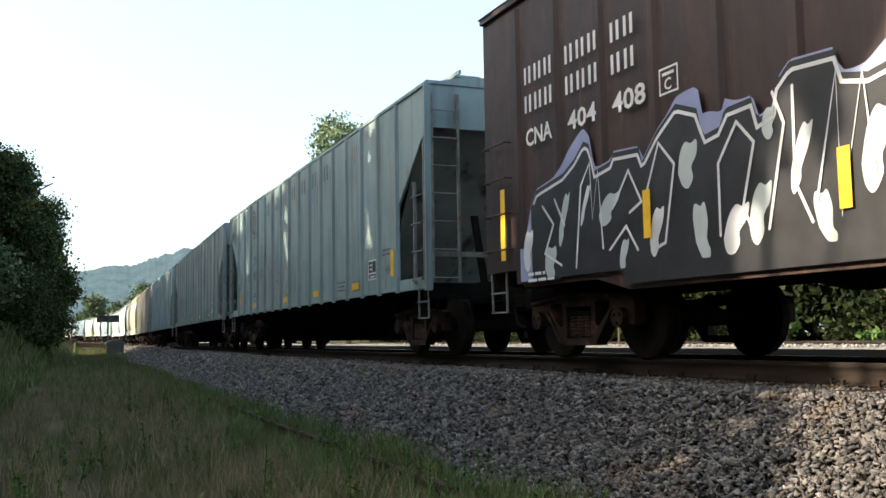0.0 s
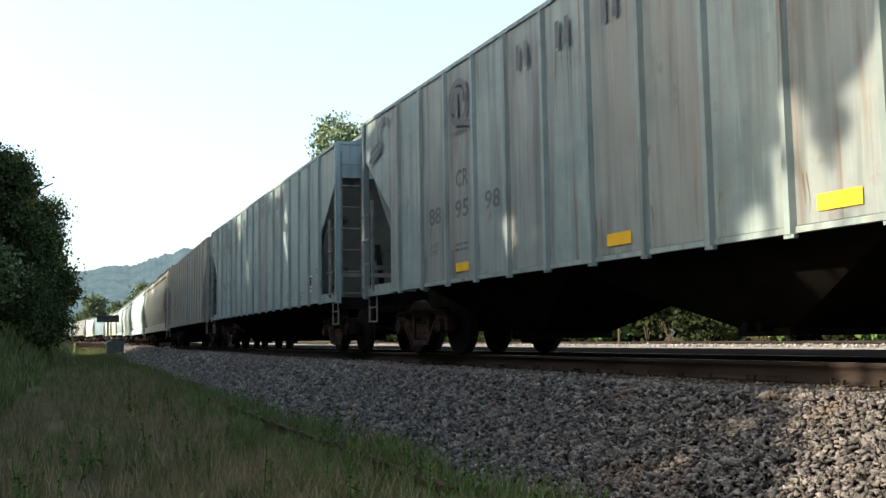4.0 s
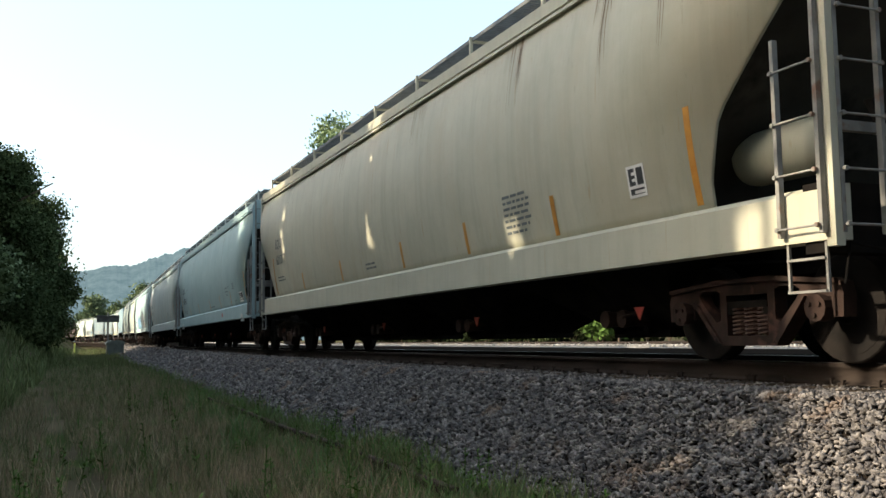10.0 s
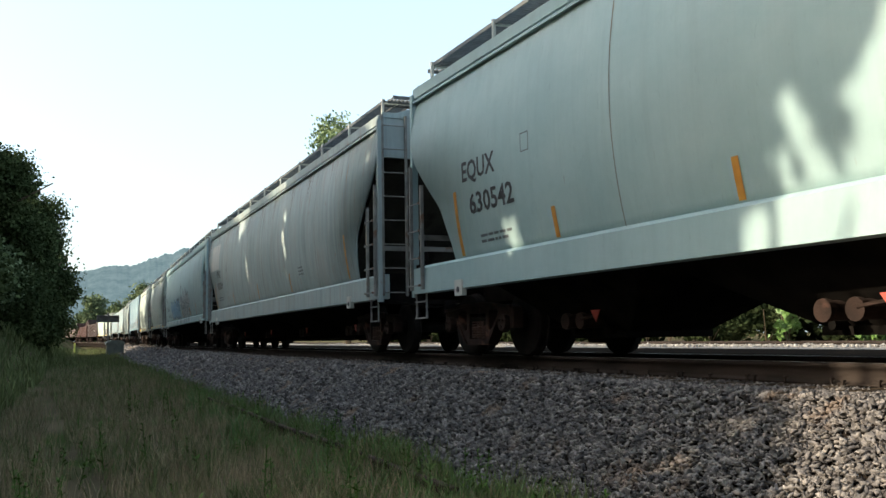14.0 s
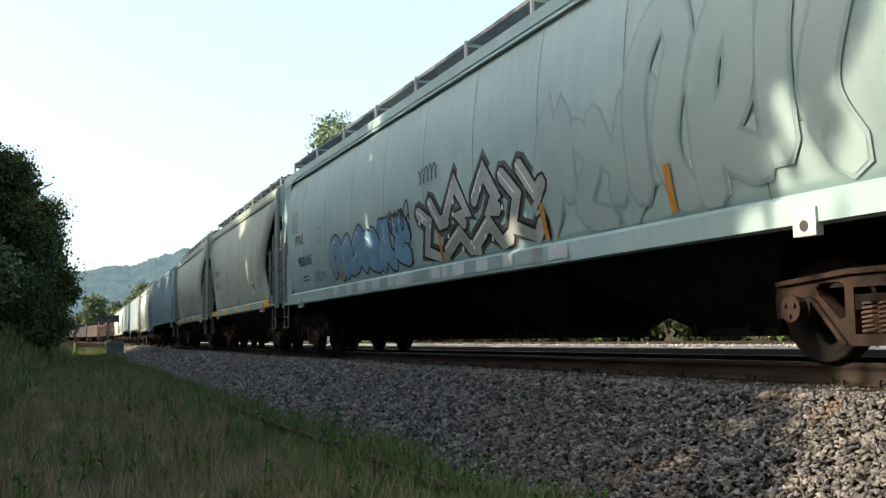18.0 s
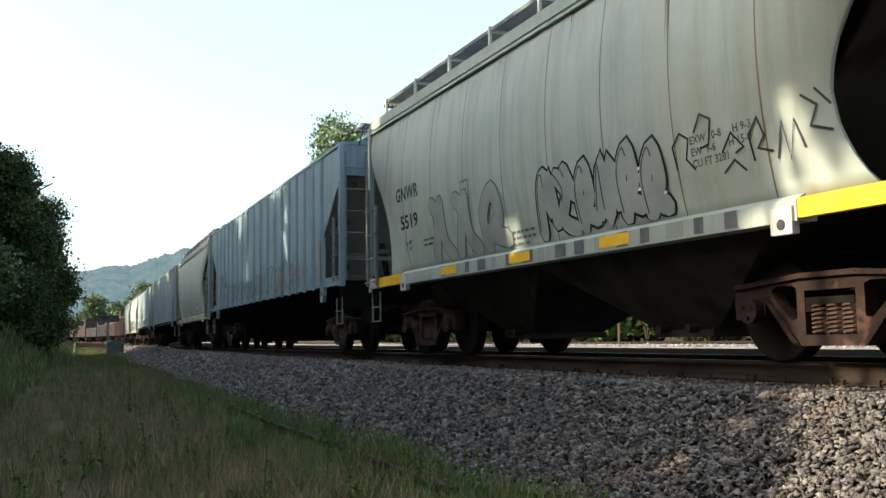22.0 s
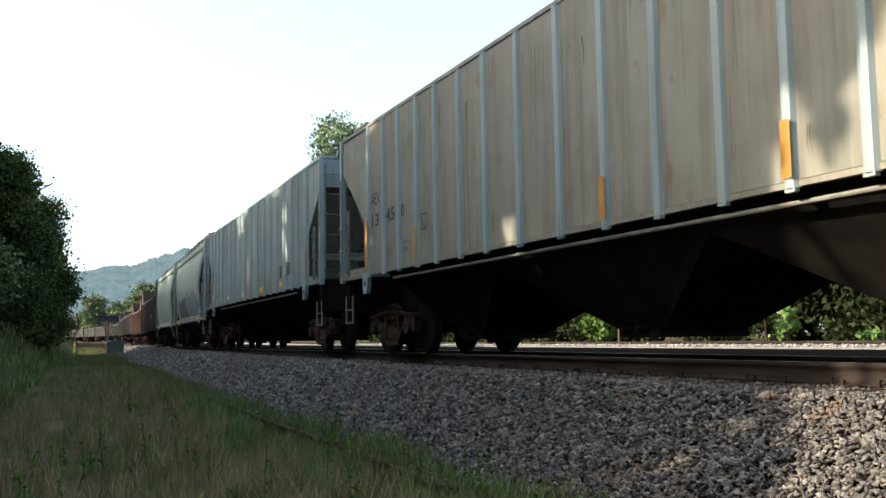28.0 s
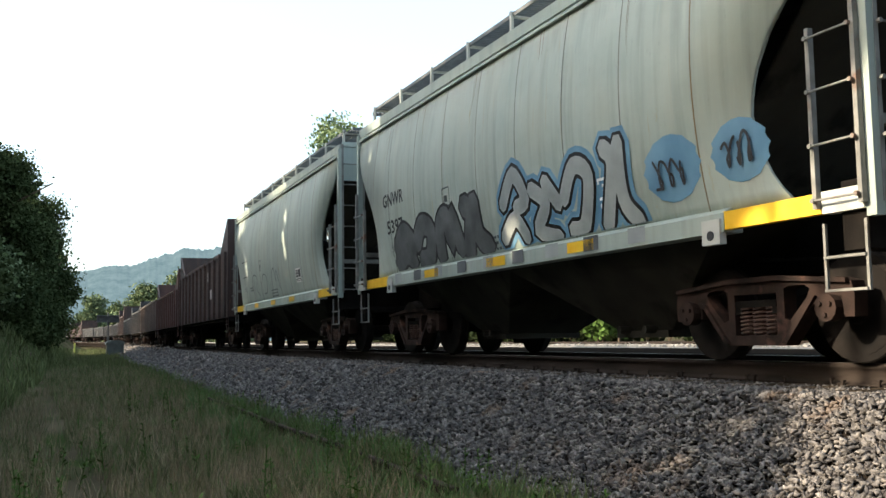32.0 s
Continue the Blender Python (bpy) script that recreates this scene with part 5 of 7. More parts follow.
def round_hopper(label, length, paint, inset, sill=(1.0, 1.34), eave=4.1, dark=DARK, bays=None, sill_paint=None, seams=6, walk_posts=2.1, octagon=False, stub=False, crest=1.02, pads=True):
    """Covered hopper with curved sides; inset: pairs (height, how far the sheet's end stands back)."""
    car = new("covered_hopper")
    hl = length / 2
    P, SP = PAINT[paint], PAINT[sill_paint or paint]

    def back(z):
        for (z1, a), (z2, b) in zip(inset, inset[1:]):
            if z1 <= z <= z2:
                return a + (b - a) * (z - z1) / (z2 - z1)
        return inset[-1][1] if z > inset[-1][0] else inset[0][1]
    zs = [sill[1] - .04 + (eave - sill[1] + .04) * i / 22 for i in range(23)]
    for sgn in (-1, 1):
        bm = bmesh.new()
        rows = []
        for z in zs:
            e = hl - back(z)
            rows.append([bm.verts.new((-e + 2 * e * j / 8, sgn * bulge(z), z)) for j in range(9)])
        for a, b in zip(rows, rows[1:]):
            for j in range(8):
                f = bm.faces.new((a[j], a[j + 1], b[j + 1], b[j]))
                f.smooth = True
        inner = bmesh.ops.extrude_face_region(bm, geom=bm.faces[:])
        for v in inner["geom"]:
            if isinstance(v, bmesh.types.BMVert):
                v.co.y -= sgn * .04
        part("side_wall", fixed(bm), P, car)
    # upright weld seams on the near side
    for i in range(seams):
        x = -hl + 1.3 + (length - 2.6) * (i + .5) / seams
        bm = bmesh.new()
        for z1, z2 in zip(zs, zs[1:]):
            quad(bm, [(x - .009, -bulge(z1) - .004, z1), (x + .009, -bulge(z1) - .004, z1), (x + .009, -bulge(z2) - .004, z2), (x - .009, -bulge(z2) - .004, z2)])
        part("weld_seam", bm, SEAM, car)
    # side sill: a channel, deeper than the sheet
    for sgn in (-1, 1):
        bm = bmesh.new()
        y = 1.47
        prism(bm, [(sgn * y, sill[0]), (sgn * (y + .06), sill[0]), (sgn * (y + .06), sill[1] - .05), (sgn * bulge(sill[1]), sill[1]), (sgn * (y - .15), sill[1]), (sgn * (y - .15), sill[0])], -hl + (1.6 if stub else 0), hl - (1.6 if stub else 0), "x")
        part("side_sill", fixed(bm), SP, car)
    # eave angle, roof, running boards on brackets
    for sgn in (-1, 1):
        bm = bmesh.new()
        box(bm, -hl, hl, sgn * 1.44 - .05, sgn * 1.44 + .05, eave - .06, eave + .10)
        part("top_chord", bm, P, car)
        bm = bmesh.new()
        box(bm, -hl, hl, sgn * 1.47 - .04, sgn * 1.47 + .04, eave - .14, eave - .10)
        part("eave_strip", bm, P, car)
    bm = bmesh.new()
    prism(bm, [(-1.45, eave + .06), (-.9, eave + .24), (0, eave + .32), (.9, eave + .24), (1.45, eave + .06)], -hl, hl, "x")
    part("roof", fixed(bm), P, car)
    bm = bmesh.new()
    box(bm, -hl + 1.0, hl - 1.0, -.3, .3, eave + .30, eave + .44)
    part("roof_hatch", bm, P, car, "long trough hatch")
    zw = eave + .46
    bm = bmesh.new()
    for y0, y1 in ((-1.28, -.72), (.72, 1.28)):
        for i in range(int((length - .6) / .075)):
            x = -hl + .3 + i * .075
            box(bm, x, x + .022, y0, y1, zw - .03, zw)
        for y in (y0, (y0 + y1) / 2, y1):
            box(bm, -hl + .3, hl - .3, y - .012, y + .012, zw - .05, zw + .004)
    for sx in (-1, 1):
        for i in range(32):
            box(bm, sx * (hl - .3) - .3, sx * (hl - .3) + .3, -1.2 + i * .075, -1.178 + i * .075, zw - .03, zw)
        for dx in (-.3, 0, .3):
            box(bm, sx * (hl - .3) + dx - .014, sx * (hl - .3) + dx + .014, -1.22, 1.15, zw - .055, zw + .006)
    tagged(part("running_board", bm, GRATE, car, "steel grating walkway"), kind="stuff")
    n = int(length / walk_posts)
    for i in range(n + 1):
        x = -hl + .35 + (length - .7) * i / n

        def post(bm, e=eave, z=zw):
            box(bm, -.025, .025, -1.32, -1.28, e + .02, z + .02)
            box(bm, -.025, .025, -1.30, -.7, z - .06, z - .03)
        shared("walkway_bracket#%s%s" % (paint, round(eave, 2)), post, PAINT["white"] if paint != "tan" else P, car, pose(x, 0, 0))
    end_parts(car, hl, eave + .16, 3.45, P, dark, 2.1 if not octagon else 1.6, y=1.42, foot=sill[1])
    for sx in (-1, 1):
        bm = bmesh.new()
        box(bm, sx * hl - .045, sx * hl + .045, -1.53, -1.44, sill[0] - .05, eave)
        part("corner_post", bm, P, car)
        if stub:
            bm = bmesh.new()
            box(bm, sx * (hl - .82) - .80, sx * (hl - .82) + .80, -1.52, -1.44, 1.16, 1.32)
            part("corner_sill", bm, YELLOW, car, "yellow painted end sill plate")
            bm = bmesh.new()
            box(bm, sx * (hl - .25) - .2, sx * (hl - .25) + .2, -1.55, -1.45, 1.15, 1.32)
            part("end_plate", bm, PAINT["white"], car)
        if octagon:
            bm = bmesh.new()
            c = (sx * (hl - .42), 2.62)
            outer = [(-.42, -1.3), (0, -1.3), (.38, -1.3), (.38, 0), (.38, 1.5), (0, 1.5), (-.42, 1.5), (-.42, 0)]
            inner = [(.26 * math.cos(math.pi * (1.25 + .25 * i)), .38 * math.sin(math.pi * (1.25 + .25 * i))) for i in range(8)]
            for y in (-1.50, -1.47):
                o = [bm.verts.new((c[0] + a, y, c[1] + b)) for a, b in outer]
                q = [bm.verts.new((c[0] + a, y, c[1] + b)) for a, b in inner]
                for i in range(8):
                    bm.faces.new((o[i], o[(i + 1) % 8], q[(i + 1) % 8], q[i]))
            part("end_plate", bm, P, car, "side plate with an eight-sided opening")
        add_ladder(car, pose(sx * (hl - .26), -1.56, 0), sill[0] + .05, 2.95, LADDER, tops=(.35, 0) if sx > 0 else (0, .35), step=.42)
    add_ladder(car, pose(hl + .02, -1.22, 0, 0, 0, 90), sill[0] + .05, eave + .1, LADDER, step=.42)
    add_ladder(car, pose(-hl - .02, 1.22, 0, 0, 0, -90), sill[0] + .05, eave + .1, LADDER, step=.42)
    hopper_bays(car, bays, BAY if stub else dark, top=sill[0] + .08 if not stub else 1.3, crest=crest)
    if length > 15 and not octagon:
        for a, b, cc, d in bays:
            bm = bmesh.new()
            for x in ((b + cc) / 2 - .17, (b + cc) / 2 + .17):
                disc(bm, x, -.98, -.5, .44, .085, 14)
                disc(bm, x, -1.0, -.94, .44, .10, 14)
            bar(bm, ((b + cc) / 2 + .2, -1.0, .46), ((b + cc) / 2 + .5, -.95, .5), .02)
            tube = part("outlet_tube", bm, CAST, car, "capped unloading tubes")
            bm = bmesh.new()
            prism(bm, [((b + cc) / 2 + .42, .56), ((b + cc) / 2 + .60, .56), ((b + cc) / 2 + .52, .42)], -1.0, -.985)
            part("tag", bm, SPRAY["red"], tube, "small red triangular tag")
    if pads:
        for sx in (-1, 1):
            bm = bmesh.new()
            xx = sx * (hl - 1.75)
            box(bm, xx - .12, xx + .12, -1.555, -1.48, sill[0] - .10, sill[0] + .12)
            pad = part("jacking_pad", bm, PAINT["white"], car, "white pad with a round lifting hole")
            bm = bmesh.new()
            disc(bm, xx, -1.562, -1.54, sill[0] - .02, .045, 12)
            part("lifting_hole", bm, INK, pad)
    bm = bmesh.new()
    box(bm, -hl + .4, hl - .4, -.22, .22, .82, 1.2)
    part("centre_sill", bm, dark, car)
    brake_gear(car, hl - 3.4, DARK)
    add_steps(car, hl, -1.5, LADDER)
    add_couplers(car, hl)
    for sx in (-1, 1):
        add_truck(car, sx * (hl - (1.72 if stub else 1.45)), False)
    tagged(car, label, "hopper car", "cars of the freight train")
    return car


def boxcar(label, length, paint):
    """Box car with outside posts and a dropped side sill."""
    car = new("box_car")
    hl, sill, eave = length / 2, 1.0, 4.42
    P = PAINT[paint]
    outline = [(-hl, 1.08), (-hl + .85, 1.08), (-hl + 1.0, .86), (-hl + 2.6, .86), (-hl + 3.2, .72), (hl - 3.2, .72), (hl - 2.6, .86), (hl - 1.0, .86), (hl - .85, 1.08), (hl, 1.08), (hl, eave), (-hl, eave)]
    for sgn in (-1, 1):
        bm = bmesh.new()
        prism(bm, outline, sgn * 1.46, sgn * 1.53)
        part("side_wall", fixed(bm), P, car)
    xs = [-hl + .93 + i * .93 for i in range(6)] + [hl - .93 - i * .93 for i in range(6)]
    for x in xs:
        def post(bm):
            prism(bm, [(-.09, -1.53), (-.05, -1.572), (.05, -1.572), (.09, -1.53)], .90, eave - .08, "z")
        shared("side_post", post, P, car, pose(x, 0, 0))
    bm = bmesh.new()
    box(bm, -1.55, 1.55, -1.61, -1.55, .98, eave - .12)
    door = part("sliding_door", bm, P, car, "ribbed sliding door, shut")
    for i in range(5):
        def rib(bm):
            prism(bm, [(-1.63, 0), (-1.66, .05), (-1.63, .10), (-1.61, .10), (-1.61, 0)], -1.5, 1.5, "x")
        shared("door_rib", rib, P, door, pose(0, 0, 1.2 + i * .62))
    bm = bmesh.new()
    box(bm, -hl, hl, -1.58, 1.58, eave, eave + .08)
    prism(bm, [(-1.6, eave + .08), (0, eave + .22), (1.6, eave + .08)], -hl - .04, hl + .04, "x")
    part("roof", fixed(bm), P, car)
    for turn in (0, 180):
        bm = bmesh.new()
        box(bm, hl - .1, hl - .04, -1.5, 1.5, .9, eave)
        for i in range(7):
            prism(bm, [(hl - .04, 1.2 + i * .45), (hl + .04, 1.28 + i * .45), (hl - .04, 1.36 + i * .45)], -1.4, 1.4)
        p = part("end_panel", fixed(bm), P, car)
        p.matrix_local = pose(0, 0, 0, 0, 0, turn)
    for sx in (-1, 1):
        for i in range(4):
            def grab(bm):
                bar(bm, (-.3, -1.62, 0), (.3, -1.62, 0), .012)
                for x in (-.3, .3):
                    bar(bm, (x, -1.62, 0), (x, -1.53, 0), .012, 5)
            shared("grab_iron", grab, P, car, pose(sx * (hl - .42), 0, 1.35 + i * .45))
    bm = bmesh.new()
    box(bm, -hl + .3, hl - .3, -.2, .2, .75, 1.05)
    box(bm, -hl, hl, -1.46, 1.46, 1.0, 1.08)
    part("underframe", bm, DARK, car)
    brake_gear(car, 1.5, DARK)
    add_steps(car, hl, -1.5, LADDER)
    add_couplers(car, hl)
    for sx in (-1, 1):
        add_truck(car, sx * (hl - 1.55), False)
    tagged(car, label, "box car", "cars of the freight train")
    return car


def gondola(label, length, paint, top, ends=None, posts=12, sill=1.05):
    """Open-topped car with side posts; ends: height of taller bulkheads that slope down to the sides."""
    car = new("gondola_car")
    hl = length / 2
    P = PAINT[paint]
    for sgn in (-1, 1):
        bm = bmesh.new()
        pts = [(-hl, sill), (hl, sill), (hl, ends or top), (hl - .15, ends or top), (hl - (1.8 if ends else .15), top), (-hl + (1.8 if ends else .15), top), (-hl + .15, ends or top), (-hl, ends or top)]
        prism(bm, pts, sgn * 1.46, sgn * 1.52)
        part("side_wall", fixed(bm), P, car)
    for i in range(posts):
        x = -hl + .3 + (length - .6) * i / (posts - 1)

        def post(bm, t=top):
            prism(bm, [(-.07, -1.52), (-.05, -1.60), (.05, -1.60), (.07, -1.52)], sill, t - .03, "z")
        shared("side_post#%s%s" % (round(top, 2), paint), post, P, car, pose(x, 0, 0))
    bm = bmesh.new()
    box(bm, -hl, hl, -1.58, -1.44, top - .1, top + .02) if not ends else box(bm, -hl + 1.8, hl - 1.8, -1.58, -1.44, top - .1, top + .02)
    part("top_chord", bm, P, car)
    for sx in (-1, 1):
        bm = bmesh.new()
        box(bm, sx * (hl - .05) - .05, sx * (hl - .05) + .05, -1.46, 1.46, sill, ends or top)
        for i in range(4):
            box(bm, sx * hl - .06, sx * hl + .06, -1.2 + i * .8 - .05, -1.2 + i * .8 + .05, sill, ends or top)
        part("end_panel", bm, P, car)
    bm = bmesh.new()
    box(bm, -hl, hl, -1.46, 1.46, sill - .12, sill + .02)
    box(bm, -hl + .3, hl - .3, -.25, .25, .75, sill - .1)
    part("underframe", bm, DARK, car)
    add_couplers(car, hl)
    add_steps(car, hl, -1.48, P)
    for sx in (-1, 1):
        add_truck(car, sx * (hl - 1.7), False)
    tagged(car, label, "gondola car", "cars of the freight train")
    return car


# ---- the train, from its head to its tail: (left end, right end) along the line at 13 s ----
LONG_BAYS = [(-7.9, -6.8, -5.7, -4.2), (-4.2, -2.6, -1.6, 0.0), (0.0, 1.6, 2.6, 4.2), (4.2, 5.8, 6.8, 7.9)]
FOUR_BAYS = [(-7.4, -6.4, -5.2, -3.7), (-3.7, -2.6, -1.2, 0.0), (0.0, 1.2, 2.6, 3.7), (3.7, 5.2, 6.4, 7.4)]
SHORT_BAYS = [(-4.2, -2.4, -1.75, -.2), (-.2, 1.3, 2.2, 4.2)]
CUT_LONG = [(1.3, 1.45), (1.6, 1.42), (2.15, 1.2), (2.95, .28), (3.3, 0.06), (4.1, 0.0)]
CUT_SHORT = [(1.3, .85), (1.5, 1.02), (1.8, 1.14), (2.1, 1.17), (2.4, 1.08), (2.7, .88), (3.0, .60), (3.3, .33), (3.6, .13), (3.9, .03), (4.1, 0.0)]
CUT_NONE = [(1.3, .78), (2.9, .78), (3.05, .75), (4.1, .74)]
TRAIN = []


def place(car, left, right):
    TRAIN.append((car, (left + right) / 2))
    return car, -(right - left) / 2


def letter_bars(c, x, z, pitch, mat, count=7, w=.34, h=.34):
    """A builder's or owner's name, one plain bar for each letter."""
    for i in range(count):
        blocks(c, [(x + i * pitch, z, w * .3, h), (x + i * pitch + w * .7, z, w * .3, h)], mat, name="name_mark")


def herald(c, x, z, mat):
    """A wheel-like emblem: ring, inner arc and foot bar."""
    ang = [i * math.pi / 8 for i in range(17)]
    lines = [[(x + .30 * math.cos(a), z + .30 * math.sin(a)) for a in ang], [(x + .16 * math.cos(a), z + .16 * math.sin(a)) for a in ang[:11]], [(x - .05, z - .2), (x - .05, z + .05)], [(x + .1, z - .32), (x + .36, z - .36)]]
    lay(c, "round_emblem", stroke_mesh("round_emblem", lines, .085), mat, flat, .006, "faded round emblem")


def slanted_mark(c, x, z, mat):
    """A flag-like mark of slanting bars under a hook."""
    lines = [[(x, z), (x + .5, z + .12)], [(x + .06, z + .13), (x + .5, z + .24)], curve_pts([(x + .45, z + .2), (x + .45, z + .5), (x + .72, z + .62), (x + .9, z + .5)])]
    lay(c, "slanted_emblem", stroke_mesh("slanted_emblem", lines, .09), mat, flat, .006, "faded slanted emblem")


def small_prints(c, L, spots, mat, skin=flat):
    for x, z, n, w in spots:
        blocks(c, print_lines(L + x, z, n, w), mat, skin)


# box car at the head
c, L = place(boxcar("dark red-brown box car with sprayed murals", 16.32, "boxcar"), 96.68, 113.0)
for rows in ([(1.21, 3.30), (2.16, 3.30), (3.07, 3.28)], [(1.21, 2.95), (2.16, 2.95), (3.07, 2.94)]):
    for k, (x, z) in enumerate(rows):
        for i in range(3 if k < 2 else 2):
            blocks(c, [(L + x + i * .24 + j * .11, z, .05, .21) for j in (0, 1)], CHALK, name="name_mark")
lettering(c, "CNA", L + 1.22, 2.54, .20, CHALK, width=.62)
lettering(c, "404", L + 2.19, 2.54, .20, CHALK, width=.58)
lettering(c, "408", L + 3.07, 2.53, .20, CHALK, width=.58)
blocks(c, [(L + 3.87, 2.52, .29, .02), (L + 3.87, 2.76, .29, .02), (L + 3.87, 2.52, .02, .26), (L + 4.14, 2.52, .02, .26), (L + 3.92, 2.70, .18, .03)], CHALK, name="plate_frame")
lettering(c, "C", L + 3.95, 2.56, .11, CHALK)
for x, z0, z1 in ((.55, 1.21, 2.11), (3.57, 1.19, 1.66), (6.0, 1.16, 1.62), (8.6, 1.16, 1.62)):
    stripe(c, L + x, z0, z1, .12, YELLOW, lambda z: 1.60)


def sprayed_band(c, L, x0, x1, low, crest, name, mat, lift):
    """A flat sprayed field between a level foot and a crest that crest(x) gives."""
    n = int((x1 - x0) / .05)
    vs, fs = [], []
    for i in range(n + 1):
        x = x0 + (x1 - x0) * i / n
        top = max(crest(x), low + .02)
        foot = low if x < 3.2 else low - .15
        vs += [(L + x, 0, foot), (L + x, 0, (foot + top) / 2), (L + x, 0, top)]
    for i in range(n):
        fs += [(3 * i + j, 3 * i + j + 1, 3 * i + j + 4, 3 * i + j + 3) for j in (0, 1)]
    me = bpy.data.meshes.new(name)
    me.from_pydata(vs, [], fs)
    lay(c, name, me, mat, lambda z: 1.576, lift)


def drop(x, z, w, h, lean, bite):
    """Outline of a pocket of paint: a leaning wedge with hooked corners."""
    wedge = [(-.9, -.3), (-.8, .5), (-.35, .95), (.25, .85), (.75, .95), (.8, .35), (.35, .05 - .3 * bite), (.55, -.6), (.1, -1), (-.5, -.8)]
    round_one = curve_pts(wedge + wedge[:1], 3)[:-1]
    return [(x + w / 2 * px + lean * pz * h / 2, z + h / 2 * pz) for px, pz in round_one]


def mural_crest(x):
    return float(np.interp(x, [1.1, 1.3, 1.45, 2.05, 2.3, 2.5, 2.62, 2.68, 3.0, 3.04, 3.5, 3.55, 3.8, 4.1, 4.42, 4.46, 4.72, 4.76, 5.12, 5.16, 5.36, 5.40, 5.55, 6.0, 6.05, 6.3, 7.0, 7.6, 8.1], [1.3, 1.8, 1.98, 2.08, 2.2, 2.36, 2.3, 2.0, 2.05, 2.13, 2.10, 1.95, 2.2, 2.40, 2.28, 2.02, 2.06, 2.2, 2.22, 2.02, 2.08, 2.28, 2.40, 2.37, 2.18, 2.12, 2.25, 2.32, 1.5]))


sprayed_band(c, L, 1.0, 8.2, .92, lambda x: mural_crest(x) + .02 + .18 * max(0, math.sin(2.9 * x + 1.2)) ** 2, "sprayed_halo", SPRAY["lilac"], .004)
sprayed_band(c, L, 1.30, 8.1, .92, mural_crest, "sprayed_field", SPRAY["black"], .008)
edge_line = [(L + 1.38 + .06 * i, mural_crest(1.38 + .06 * i) - .07) for i in range(110)]
lay(c, "sprayed_outline", stroke_mesh("sprayed_outline", [edge_line], .035), SPRAY["white"], lambda z: 1.576, .012)
POCKETS = [(1.22, 1.34, .36, .62, .1, .6), (1.75, 1.15, .42, .5, .0, .8), (2.05, 1.62, .22, .75, .3, 1.2), (2.50, 1.72, .14, .55, .4, 1.0), (2.95, 1.62, .5, .42, .5, .9), (3.20, 1.12, .22, .42, .2, 1.0), (3.75, 1.30, .3, .6, .2, 1.1), (4.25, 1.86, .42, .55, .1, .6), (4.42, 1.22, .34, .7, -.2, .9), (4.85, 1.20, .42, .55, .3, .5), (5.15, 1.30, .36, .65, .2, .5), (5.30, 2.02, .26, .34, .1, .7), (5.62, 1.68, .24, .7, .3, 1.2), (5.85, 1.18, .3, .55, -.3, 1.3), (6.35, 1.62, .4, .8, .2, .7), (7.1, 1.4, .5, .7, .1, .6)]
for k, (x, z, w, h, lean, bite) in enumerate(POCKETS):
    pts = drop(L + x, z - .06, w * .72, h * .8, lean, bite)
    me = bpy.data.meshes.new("sprayed_pocket")
    me.from_pydata([(a, 0, max(b, .93)) for a, b in pts], [], [tuple(range(30))])
    lay(c, "sprayed_pocket", me, SPRAY["pale"] if k % 3 else SPRAY["white"], lambda z: 1.576, .012)
lines = [[(L + x + .55 * a + .1 * b, z + h * b) for a, b in l] for k, (x, z, h) in enumerate(((1.5, 1.05, .8), (2.3, 1.0, 1.1), (2.95, 1.05, .85), (3.55, 1.0, 1.2), (4.6, 1.0, 1.05), (5.2, 1.1, 1.1), (5.75, 1.0, 1.2), (6.5, 1.0, 1.0), (7.2, 1.0, 1.0))) for l in GLYPHS[(3, 0, 7, 5, 2, 6, 1, 3, 4)[k]]]
for l in lines:
    lay(c, "sprayed_line", stroke_mesh("sprayed_line", [l], .03), SPRAY["white"], lambda z: 1.576, .018)
small_prints(c, L, [(1.2, .98, 2, .7), (7.0, 2.9, 4, .6)], CHALK)

